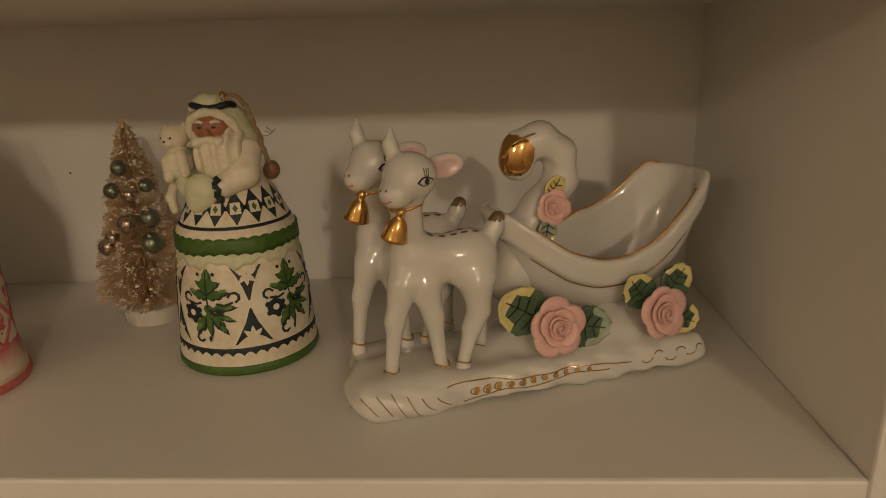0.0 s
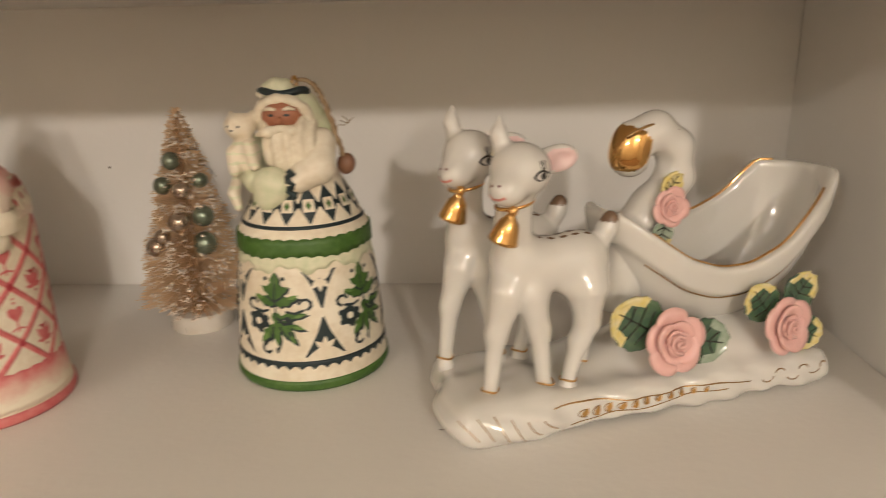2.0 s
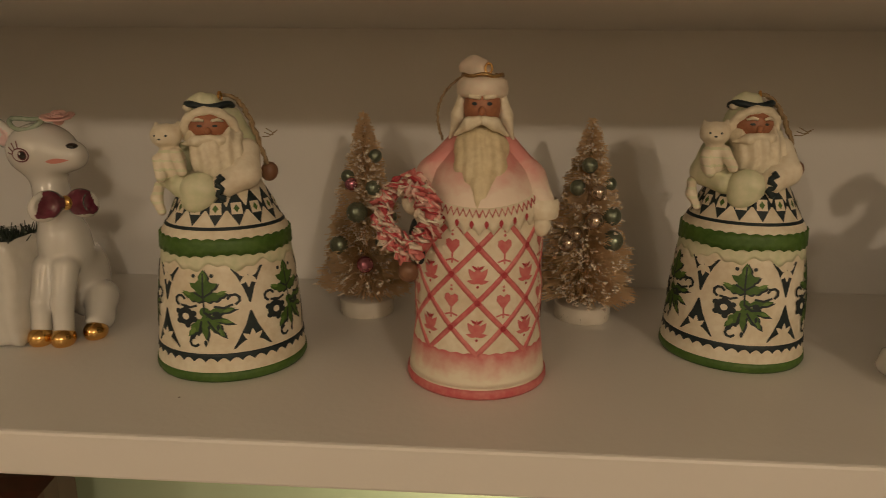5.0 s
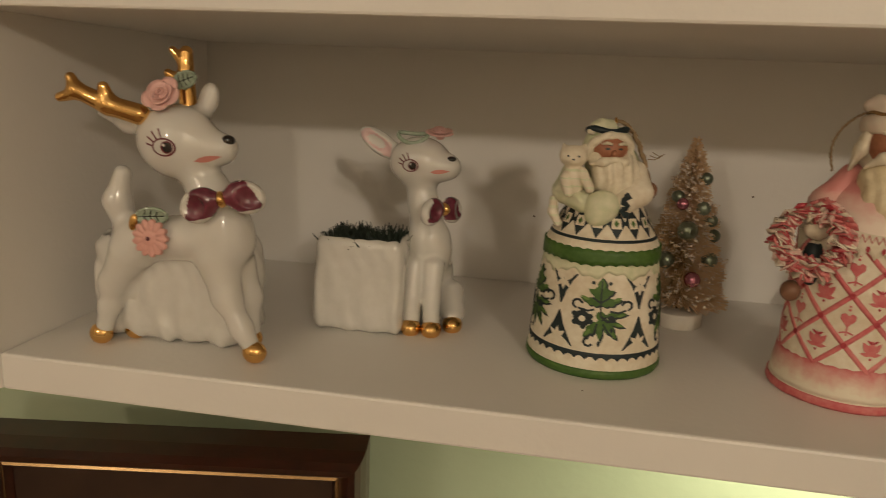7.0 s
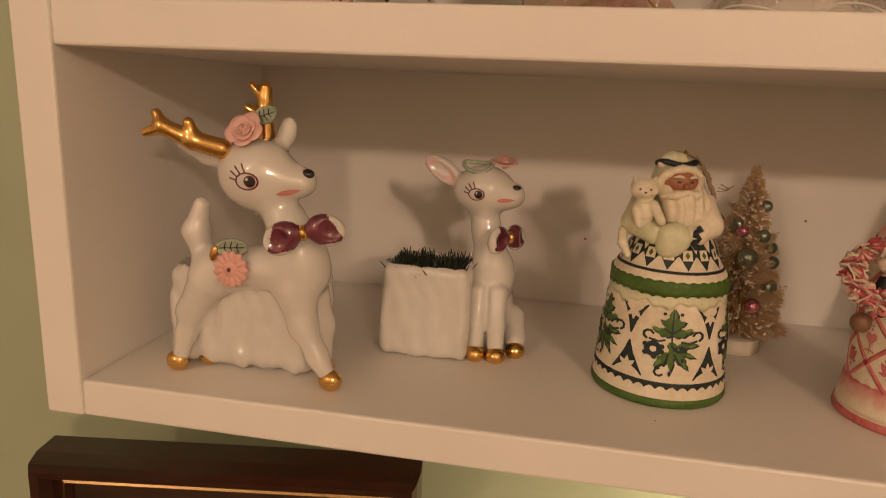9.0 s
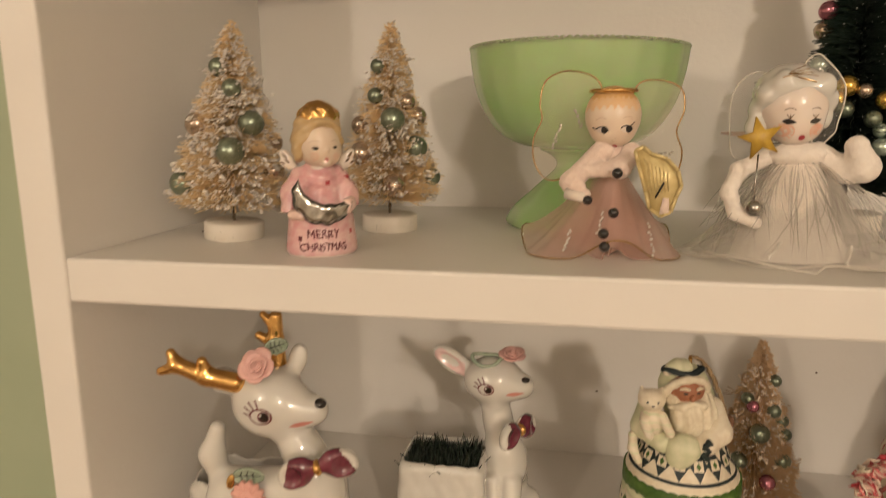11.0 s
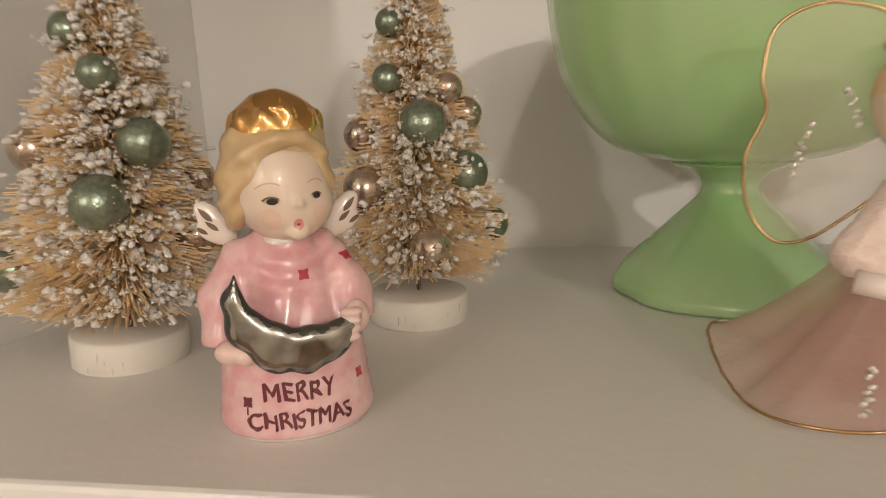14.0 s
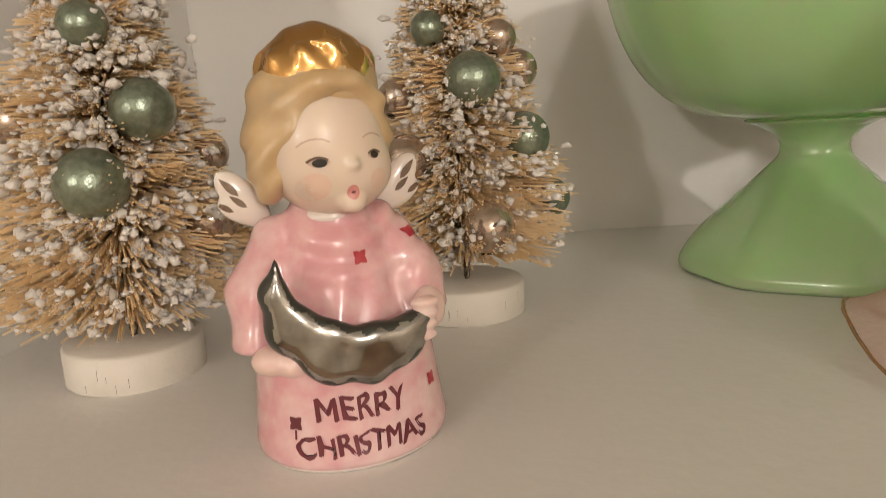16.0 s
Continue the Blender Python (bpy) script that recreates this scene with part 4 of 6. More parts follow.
    c.solid(lambda P: ell(P, (28, -13, 79), (4.6, 5.6, 6.5)), (20, -21, 70), (36, -4, 88), 0.9, CREAM)
    c.solid(lambda P: limb(P, [(-13, 0, 112), (-24.5, -4, 100), (-28, -14, 91)], [7, 7.0, 6.2], 3), (-40, -24, 80), (-6, 12, 122), 0.9, SHOULDER_FADE)
    c.solid(lambda P: blend(2, ell(P, (-29, -18, 88), (6, 5, 6)), ell(P, (-27, -14, 70), (5.5, 5, 12))), (-38, -26, 52), (-18, -4, 98), 0.9, lambda C: [CREAM if z > 80 else NAVY for z in C[:, 2]])
    c.solid(lambda P: ell(P, (-33, -8, 53), (5, 5, 5.5)), (-40, -15, 46), (-26, -1, 60), 0.8, BEAD_WOOD)
    # wreath of small blossoms
    rnd = random.Random(6)
    wc, R = Vector((-31.5, -22.5, 82.5)), 14.2
    turn = Euler((radians(-6), 0, radians(-36))).to_matrix()
    t = np.linspace(0, 2 * math.pi, 28, endpoint=False)
    c.tube([wc + turn @ Vector((R * math.cos(x), 0, R * math.sin(x))) for x in t], 3.4, PINK, 8, closed=True)
    for k in range(190):
        x, y = rnd.uniform(0, 2 * math.pi), rnd.uniform(0.2, math.pi * 1.05)
        out = Vector((math.cos(x) * math.cos(y) * rnd.choice((1, 1, -1)), -math.sin(y), math.sin(x) * math.cos(y)))
        root = wc + turn @ (Vector((R * math.cos(x), 0, R * math.sin(x))) + out * 1.8)
        q = (turn @ (out + Vector((rnd.uniform(-.5, .5), rnd.uniform(-.5, .2), rnd.uniform(-.5, .5))))).normalized()
        side = q.cross(Vector((rnd.random(), rnd.random(), rnd.random()))).normalized()
        ln, w = rnd.uniform(4.5, 7.0), rnd.uniform(3.2, 4.8)
        flat = q.cross(side) * 0.35
        pts = [root, root + q * ln * .5 + side * w, root + q * ln, root + q * ln * .5 - side * w]
        c.add([p + flat for p in pts] + [p - flat for p in pts], [(0, 1, 2, 3), (7, 6, 5, 4), (0, 4, 5, 1), (1, 5, 6, 2), (2, 6, 7, 3), (3, 7, 4, 0)],
              rnd.choice([PINK, PINK, RED, BLUSH, CREAM, PALE_PINK, PALE_PINK, BLUSH]))
    t = np.linspace(0, 1, 24)
    for ph in (0, 2.1):
        c.tube(np.stack([-8 - 17 * np.sin(t * 2.2) + 0.5 * np.sin(t * 60 + ph), 2 + 3 * t + 0.5 * np.cos(t * 60 + ph), 144 - 30 * t ** 1.4], 1), 0.6, CORD, 6)
    t = np.linspace(0, 2 * math.pi, 16, endpoint=False)
    c.tube(np.stack([3 + 1.8 * np.cos(t), -8 + 0 * t, 146.5 + 2.2 * np.sin(t)], 1), 0.6, GOLD, 6, closed=True)
    # the figure tapers above the collar
    for V in c.V:
        V[:, 0] *= 1 - 0.17 * np.clip((V[:, 2] - 90) / 26, 0, 1)
    return c


thing("bearded_figurine", pose(-0.266, 0.342, Z_LOW, 0, 0, 0), "carved bearded figurine in pink lattice robe holding a blossom wreath", "figurine", "bearded figurines", pink_bearded())


# ---- ceramic flowers, leaves, bows ----
def rose(parent, r, m, at, label, turns=0.0):
    """An open rose that looks along -y: a coiled heart and three rings of curled petals."""
    heart = Clay()
    heart.egg((0, 0, 0), (0.42 * r, 0.45 * r, 0.42 * r), m)
    heart.tube([(0.028 * k * r * math.cos(k * 0.8), -0.58 * r + 0.006 * k * r, 0.028 * k * r * math.sin(k * 0.8)) for k in range(1, 15)], 0.065 * r, m, 6)
    top = part("rose", heart, parent, label, at=at)
    for ring, (n, rad, lean, size) in enumerate(((3, 0.30, 0.10, 0.66), (4, 0.50, 0.55, 0.78), (5, 0.66, 1.25, 0.74))):
        c = Clay()

        def S(u, v, rad=rad, lean=lean, size=size, n=n):
            s = 2 * u - 1
            w = s * (math.pi / n) * 1.32
            lobe = 1 - 0.30 * np.abs(s) ** 2.5 * v
            rr = (rad * r * (0.45 + 0.55 * v) + lean * r * 0.34 * v ** 2 + 0.16 * r * np.maximum(v - 0.7, 0) * 3) * lobe
            depth = 0.20 * r - size * r * (v - 0.30 * lean * v ** 3) * (1 - 0.22 * np.abs(s) ** 3)
            return (rr * np.cos(w), depth, rr * np.sin(w))
        c.shell(S, 11, 8, 0.085 * r, m)
        me = c.data("petal")
        for k in range(n):
            part("petal", me, top, at=Matrix.Rotation(2 * math.pi * (k + 0.37 * ring) / n + turns + 0.12 * math.sin(5 * k + ring), 4, "Y") @ Matrix.Scale(1 + 0.06 * math.sin(3 * k + 2 * ring), 4))
    return top


def petal_leaf(length, width, inner, outer):
    """A toothed, cupped leaf in the plane x, z that grows along +x and looks along -y."""
    c = Clay()

    def S(u, v):
        x = u * length
        s = 2 * v - 1
        half = width / 2 * np.sqrt(np.clip(1 - (2 * np.clip(u, 0.02, 0.98) ** 0.85 - 1) ** 2, 0, 1)) * (1 + 0.10 * np.abs(np.sin(u * 14)))
        return (x, 1.4 * np.abs(s) ** 1.5 * -1 + 1.0 * np.sin(u * 3) + 0.5 * np.abs(np.sin(u * 9)) * np.abs(s), s * half)
    c.shell(S, 15, 11, 1.3, lambda i, j: outer if (i > 10 or (i > 6 and j in (0, 1, 8, 9))) else inner)
    vein = lambda u, s: (u * length, -0.75 - 1.4 * abs(s) ** 1.5 + math.sin(u * 3) * 1.0, s * width / 2 * math.sin(math.pi * u ** 0.75))
    for path in ([vein(t, 0) for t in np.linspace(0.05, 0.9, 8)], *[[vein(b + 0.14 * t, s * t) for t in np.linspace(0, 0.75, 5)] for b in (0.2, 0.4, 0.6) for s in (-1, 1)]):
        c.tube(path, 0.28, BLACK, 4)
    return c


def bow(r):
    """A glazed bow: two cupped loops and a knot, seen along -y."""
    c = Clay()
    for s in (-1, 1):
        def loop(P, s=s):
            f = blend(1.5, ell(P, (s * 0.95 * r, 0, -0.10 * r), (0.88 * r, 0.48 * r, 0.72 * r), (0, s * 28, 0)), rod(P, (0, 0, 0), (s * 0.5 * r, 0, 0), 0.3 * r, 0.4 * r))
            return cut(f, ell(P, (s * 1.25 * r, -0.5 * r, 0), (0.60 * r, 0.34 * r, 0.58 * r)), 0.6)
        c.solid(loop, (-2 * r, -0.6 * r, -r), (2 * r, 0.6 * r, r), r / 14, lambda C: [BURGUNDY if (y < 0.05 * r and abs(x) + 0.5 * abs(z + 0.3 * abs(x)) < 1.62 * r and z > -0.62 * r) else GLAZE for x, y, z in C])
    c.egg((0, -0.1 * r, 0), (0.24 * r, 0.38 * r, 0.36 * r), GOLD)
    return c


def bell(r):
    c = Clay()
    c.lathe([(0, -0.85 * r), (0.95 * r, -0.95 * r), (1.08 * r, -1.0 * r), (1.0 * r, -0.8 * r), (0.86 * r, -0.2 * r), (0.7 * r, 0.35 * r), (0.4 * r, 0.75 * r), (0.28 * r, 0.9 * r), (0.34 * r, 1.1 * r), (0.3 * r, 1.5 * r), (0, 1.6 * r)], GOLD, 24)
    return c


def spot(x, y, z, rx=0, ry=0, rz=0):
    return pose(x * MM, y * MM, z * MM, rx, ry, rz)


def eye_marks(c, f, at, n, r, lashes=1, iris=MAROON):
    """A painted eye: white, iris, pupil, lid line and lashes."""
    c.decal(f, at, n, [disc(r, 14, sx=1.15, sy=0.85)], MAROON, 0.16)
    c.decal(f, at, n, [disc(r * 0.84, 14, sx=1.15, sy=0.82)], GLAZE, 0.24)
    c.decal(f, at, n, [disc(r * 0.58, 12, (0.30 * r * lashes, 0))], iris, 0.32)
    c.decal(f, at, n, [disc(r * 0.46, 12, (0.34 * r * lashes, 0))], BLACK, 0.40)
    c.decal(f, at, n, [disc(r * 0.14, 8, (0.05 * r, 0.2 * r))], GLAZE, 0.46)
    up = []
    for a in (100, 125, 150, 175):
        a = a if lashes > 0 else 180 - a
        p, q = (1.12 * r * math.cos(radians(a)), 0.85 * r * math.sin(radians(a))), (1.75 * r * math.cos(radians(a + 8 * lashes)), 1.5 * r * math.sin(radians(a)) + 0.1 * r)
        up += stroke([p, q], 0.16 * r)
    c.decal(f, at, n, up, MAROON, 0.24)


# ---- sleigh planter with two fawns ----
sleigh = thing("sleigh_planter", pose(0.025, 0.360, Z_LOW, 0, 0, 19), "white glazed porcelain sleigh with two fawns, pink roses and gold", "porcelain planter")


def base_field(P):
    x, y = P[..., 0], P[..., 1]
    edge = 1.6 * np.sin(x * 0.16 + 1) + 1.0 * np.sin(x * 0.37) + 0.8 * np.sin(y * 0.3)
    f = blend(8, box(P, (-3, -2, 8), (86, 29, 8.2), 7), ell(P, (-72, -14, 8), (25, 22, 10))) + 0.35 * edge
    f = f + 0.5 * np.sin(x * 0.33 + P[..., 2] * 0.5) * (P[..., 2] < 14)
    arch = np.maximum(0, 3.6 - np.abs(x + 20 + 0.0 * y) * 0.10) + np.maximum(0, 3.6 - np.abs(x - 52) * 0.14)
    f = np.maximum(f, arch - P[..., 2])
    mound = blend(10, ell(P, (32, 0, 14), (54, 24, 20)), ell(P, (-15, 3, 12), (26, 17, 10)))
    return blend(6, f, mound)


base = Clay()
base.solid(base_field, (-98, -36, 0), (88, 32, 40), 1.3, GLAZE)
lines, gilt = [], []
# curved flutes at the rounded end
for k in range(6):
    x0 = -92 + 6.5 * k
    lines += stroke([(x0 + 1.5 * t * t + 5 * t, 12.5 - 8.5 * t + 2.0 * math.sin(2 * t + k)) for t in np.linspace(0, 1, 7)], 0.45)
# tapering edge line with a run of gilded beads below it
lines += stroke([(x, 12.6 - 0.03 * (x + 45) + 0.9 * math.sin(x * 0.11)) for x in np.arange(-54, 42, 4)], 0.55)
lines += stroke([(x, 5.0 + 0.055 * (x + 45) + 0.8 * math.sin(x * 0.17)) for x in np.arange(-46, 30, 4)], 0.5)
for k in range(11):
    x0, h = -40 + 5.6 * k, 8.4 + 0.16 * k
    lines += stroke(arc((x0, h), 2.9 - 0.14 * k, 80, 285, 8, 0.65), 0.5)
    gilt.append(lens((x0 - 1.0, h - 1.8), 4.6 - 0.17 * k, 2.8 - 0.09 * k, 65))
# loose scrolls at the stern end
for x0, h, r0, a0 in ((47, 9.5, 3.0, 200), (53, 11, 2.4, 20), (59, 9, 2.6, 190), (65, 11, 2.6, 10), (71, 9.5, 2.6, 210), (76, 11, 2.0, 40)):
    lines += stroke(arc((x0, h), r0, a0, a0 + 160, 8, 0.7), 0.5)
base.decal(base_field, (0, -34, 0), (0, -1, 0), lines, GOLD_LINE, 0.12, 20)
base.decal(base_field, (0, -34, 0), (0, -1, 0), gilt, GOLD, 0.18, 20)
part("base", base, sleigh, "scrolled white base with gold lines")

hull = Clay()


def curve(u, xs, ys):
    """A softened line through the points."""
    dense = np.linspace(0, 1, 201)
    y = np.pad(np.interp(dense, xs, ys), 15, mode="reflect", reflect_type="odd")
    return np.interp(u, dense, np.convolve(y, np.hanning(33)[1:-1] / np.hanning(33).sum(), "valid"))


def rim_height(x):
    return curve(np.clip((x + 18) / 104, 0, 1), [0, 0.12, 0.27, 0.42, 0.56, 0.72, 0.86, 1.0], [84, 75, 64, 58.5, 58.5, 66, 81, 95])


def hull_shell(P, inset):
    """A rounded tub, squarish in plan."""
    x, y, z = P[..., 0] - 33, P[..., 1], P[..., 2]
    plan = ((np.abs(x) / (55 - inset)) ** 2.6 + (np.abs(y) / (25.5 - inset)) ** 2.6) ** (1 / 2.6)
    return (np.hypot(plan, (z - 93) / (67 - inset)) - 1) * 23


def far_rise(x, y):
    """The far side of the sleigh stands higher towards the stern, with a flat lip."""
    low = rim_height(x)
    return np.minimum(14.0 * np.clip((y + 2) / 12, 0, 1) * np.clip((x - 6) / 30, 0, 1), np.maximum(0, 95 - low))


def hull_field(P):
    top = rim_height(P[..., 0]) + far_rise(P[..., 0], P[..., 1])
    collar = 1.3 * np.clip((P[..., 2] - (top - 15)) / 2.5, 0, 1)
    f = cut(hull_shell(P, 0.0) - collar, hull_shell(P, 4.2), 1.0)
    return -blend(2.4, -f, (top - P[..., 2]) * 0.75)


def hull_side(x, z, grow):
    plan = np.sqrt(np.clip(1 - ((z - 93) / 67) ** 2, 0, 1))
    return (25.5 + grow) * np.clip(plan ** 2.6 - (np.abs(x - 33) / 55) ** 2.6, 0.0001, 1) ** (1 / 2.6)


hull.solid(hull_field, (-24, -29, 22), (92, 29, 98), 1.1, GLAZE)
xs = np.linspace(-6, 78, 34)
for s_ in (-1, 1):
    zs = rim_height(xs) + far_rise(xs, 20.0 * s_)
    hull.tube(np.stack([xs, s_ * (hull_side(xs, zs, 0) - 2.2), zs - 0.1], 1), 0.7, GOLD, 6)
xs = np.linspace(-8, 72, 30)
zs = rim_height(xs) - 14.4
hull.tube(np.stack([xs, -(hull_side(xs, zs, 0.6)), zs], 1), 0.5, GOLD_LINE, 6)
neck = lambda P: limb(P, [(-12, 0, 48), (-8, 0, 68), (4, 0, 82), (14, 0, 94), (13, 0, 107), (3, 0, 114), (-7, 0, 111)], [12, 10, 8.5, 7.2, 7.0, 7.4, 8.0], 5)
curl = lambda P: blend(3, neck(P), ell(P, (-8, 0, 105), (9, 8, 9.5)))
curl2 = lambda P: cut(curl(P), ell(P, (3, -7, 101), (5, 6, 4.5)), 2)
hull.solid(curl2, (-26, -14, 36), (26, 14, 126), 1.1, lambda C: [GOLD if math.hypot(x + 12, z - 108) < 9.2 else GLAZE for x, y, z in C])
hull.tube([(-14 + 3 * k, -6.6 + 0.05 * k, 113 + 4.5 * math.sin(k * 0.35)) for k in range(0, 9)], 0.6, GOLD_LINE, 5)
part("sleigh", hull, sleigh, "glazed sleigh with swan-neck prow and gold rim")


def fawn_field(P):
    body = blend(7, ell(P, (-61, 0, 66), (12, 10.5, 13)), ell(P, (-47, 0, 66), (18, 9.8, 11.2)), ell(P, (-35, 0, 66), (11.5, 10.5, 12)))
    neck = limb(P, [(-64, -1, 72), (-65, -2, 84), (-64, -3, 96)], [8.5, 6.4, 6.8], 4)
    head = blend(4, ell(P, (-63, -4, 105), (11.5, 11, 10.5)), ell(P, (-70, -10, 100.5), (7, 7, 6)), ell(P, (-71.5, -12, 98.5), (5, 5, 4)))
    ear_up = limb(P, [(-68, 0, 112), (-69.5, 1, 118), (-69, 1, 124)], [3.6, 3.0, 1.0])
    ear_side = ell(P, (-47, 0, 107.5), (9.5, 3.2, 5.6), (0, -8, 0))
    ear_side = cut(ear_side, ell(P, (-45, -4.2, 107.5), (7.5, 3.2, 4.2), (0, -8, 0)), 0.8)
    ear_root = rod(P, (-57, -1, 107), (-51, 0, 107.5), 4, 3)
    tail = limb(P, [(-27, 0, 72), (-24, 0, 78), (-22.5, 0, 82)], [4, 4, 3.4])
    legs = blend(1.0, limb(P, [(-68, -5, 58), (-73, -6, 42), (-75.5, -6, 19)], [7.5, 3.9, 3.0], 4), limb(P, [(-59, -6, 56), (-55.5, -7, 42), (-53, -7, 19)], [7.5, 4.1, 3.0], 4),
                 limb(P, [(-35, -6, 56), (-34, -6, 42), (-37.5, -6, 34), (-42, -7, 19)], [9, 4.8, 3.8, 3.0], 4), limb(P, [(-32, 6, 56), (-29, 7, 42), (-29, 7, 18)], [8, 4.2, 3.0], 4))
    hooves = [ell(P, (x, y, 15), (3.9, 4.0, 4.6)) for x, y in ((-75.8, -6.5), (-52.5, -7.5), (-42.5, -7.5), (-29, 7))]
    f = blend(4, body, neck)
    f = blend(3, f, head)
    f = blend(2, f, ear_up, ear_side, ear_root, tail)
    f = blend(5, f, legs)
    return blend(1.0, f, *hooves)


def fawn():
    c = Clay()
    c.solid(fawn_field, (-84, -19, 10), (-18, 14, 126), 0.9, lambda C: [EAR_PINK if (x > -54 and y < -0.6 and z > 101 and (x + 46) ** 2 / 56 + (z - 107.5) ** 2 / 20 < 1) else (BROWN_SPOT if (x > -27 and z > 81.5) else GLAZE) for x, y, z in C])
    at, n = (-58.5, -14, 104.5), (0.35, -0.93, 0.1)
    c.decal(fawn_field, at, n, [lens((-4.2, -0.4), 8.4, 4.2, 5)], BLACK, 0.18)
    c.decal(fawn_field, at, n, [lens((-3.2, -0.5), 6.4, 3.0, 5)], GLAZE, 0.26)
    c.decal(fawn_field, at, n, [disc(1.35, 10, (0.2, -0.2))], BLACK, 0.34)
    c.decal(fawn_field, at, n, [p for a in (60, 80, 100) for p in stroke([(2.2 * math.cos(radians(a)), 1.6), (3.6 * math.cos(radians(a)), 5.2)], 0.4)], BLACK, 0.2)
    c.decal(fawn_field, (-75, -12, 97.5), (-0.55, -0.83, 0), [p for p in stroke([(-3.6, 0.6), (-1, -0.4), (1.5, -0.4), (3.6, 0.6)], 0.9)], LIP, 0.2)
    c.decal(fawn_field, (-75, -12, 101.5), (-0.55, -0.83, 0.2), [disc(0.6, 6, (-1.6, 0)), disc(0.6, 6, (1.4, 0))], MAROON, 0.2)
    r2 = random.Random(9)
    c.decal(fawn_field, (-45, 0, 80), (0, -0.35, 0.94), [disc(1.1, 7, (-10 + 5.2 * i + r2.uniform(-.6, .6), -3.5 + 3.2 * j), 1.6, 0.8) for i in range(5) for j in range(3)], BROWN_SPOT, 0.15, up=(0, 1, 0))
    for x, y in ((-75.8, -6.5), (-52.5, -7.5), (-42.5, -7.5), (-29, 7)):
        t = np.linspace(0, 2 * math.pi, 16, endpoint=False)
        c.tube(np.stack([x + 3.4 * np.cos(t), y + 3.4 * np.sin(t), 18.8 + 0.5 * np.sin(2 * t)], 1), 0.45, GOLD, 5, closed=True)
    t = np.linspace(0, 2 * math.pi, 22, endpoint=False)
    c.tube(np.stack([-64.5 + 7.0 * np.cos(t), -2.5 + 6.8 * np.sin(t), 92.5 + 1.5 * np.cos(t)], 1), 0.8, GOLD, 6, closed=True)
    return c


fawn_mesh = fawn().data("fawn")
part("fawn", fawn_mesh, sleigh, "white fawn with painted eye and gold collar", at=spot(0, -12, 0))
part("fawn", fawn_mesh, sleigh, "white fawn with painted eye and gold collar", at=spot(-9, 14, 1.5, 0, 0, -4))
bell_mesh = bell(5.4).data("bell")
part("bell", bell_mesh, sleigh, "gold bell", at=spot(-71, -24, 86, 12, 14, 0))
part("bell", bell_mesh, sleigh, "gold bell", at=spot(-82, 3, 89, 12, 14, 0))
rose(sleigh, 11.5, ROSE, spot(0, -27, 32, -12, 0, 0), "pink china rose")
rose(sleigh, 11.0, ROSE, spot(55, -27, 31, -10, 0, 8), "pink china rose", 1.2)
rose(sleigh, 7.0, ROSE, spot(5, -11, 84, -8, 0, 0), "small pink china rose", 0.5)
dark_leaf = petal_leaf(20, 19, LEAF_DARK, LEAF_YELLOW).data("leaf")
pale_leaf = petal_leaf(19, 17, LEAF_DARK, LEAF_PALE).data("leaf")
for x, y, z, ang, m, s in ((-6, -24.5, 35, 148, dark_leaf, 1.15), (8, -24, 30, -12, pale_leaf, 1.15), (49, -25, 36, 128, dark_leaf, 0.85), (60, -24, 38, 55, dark_leaf, 0.85), (63, -25, 28, -25, dark_leaf, 0.8),
                           (4, -9.5, 88, 60, petal_leaf(11, 9, LEAF_YELLOW, LEAF_YELLOW).data("leaf"), 1.0), (3, -12, 79, -100, petal_leaf(15, 9, LEAF_PALE, LEAF_YELLOW).data("leaf"), 1.0)):
    part("leaf", m, sleigh, "glazed green and yellow leaf", at=spot(x, y, z) @ Matrix.Rotation(radians(-ang), 4, "Y") @ Matrix.Scale(s, 4))


# ---- antlered fawn planter ----
stag = thing("fawn_planter", pose(-0.620, 0.320, Z_LOW), "white glazed fawn planter with gold antlers beside a stump", "porcelain planter", "fawn planters")


def bark(P, amount=0.8):
    x, y, z = P[..., 0], P[..., 1], P[..., 2]
    fold = np.sin(x * 0.31 + 1.9 * np.sin(z * 0.07 + x * 0.05) + y * 0.2) + 0.6 * np.sin(x * 0.17 - z * 0.21 + 1.0) + 0.4 * np.sin(x * 0.63 + z * 0.12 + 2 * np.sin(z * 0.13) + y * 0.5)
    return 0.75 * amount * fold


def stump_field(P):
    z = P[..., 2]
    flare = 1 + 0.10 * np.clip((20 - z) / 20, 0, 1) ** 2
    q = P.copy()
    q[..., 0] = (P[..., 0] + 11) / flare
    q[..., 1] = (P[..., 1] + 0) / flare
    f = box(q, (0, 0, 31), (45, 22, 31), 13) + bark(P, 1.1)
    return cut(f, box(q, (0, 0, 46), (40, 17, 36), 10), 1.2)


c = Clay()
c.solid(stump_field, (-72, -32, -1), (50, 32, 70), 1.2, BARK_GLAZE)
part("stump_pot", c, stag, "glazed tree-stump pot with bark relief")


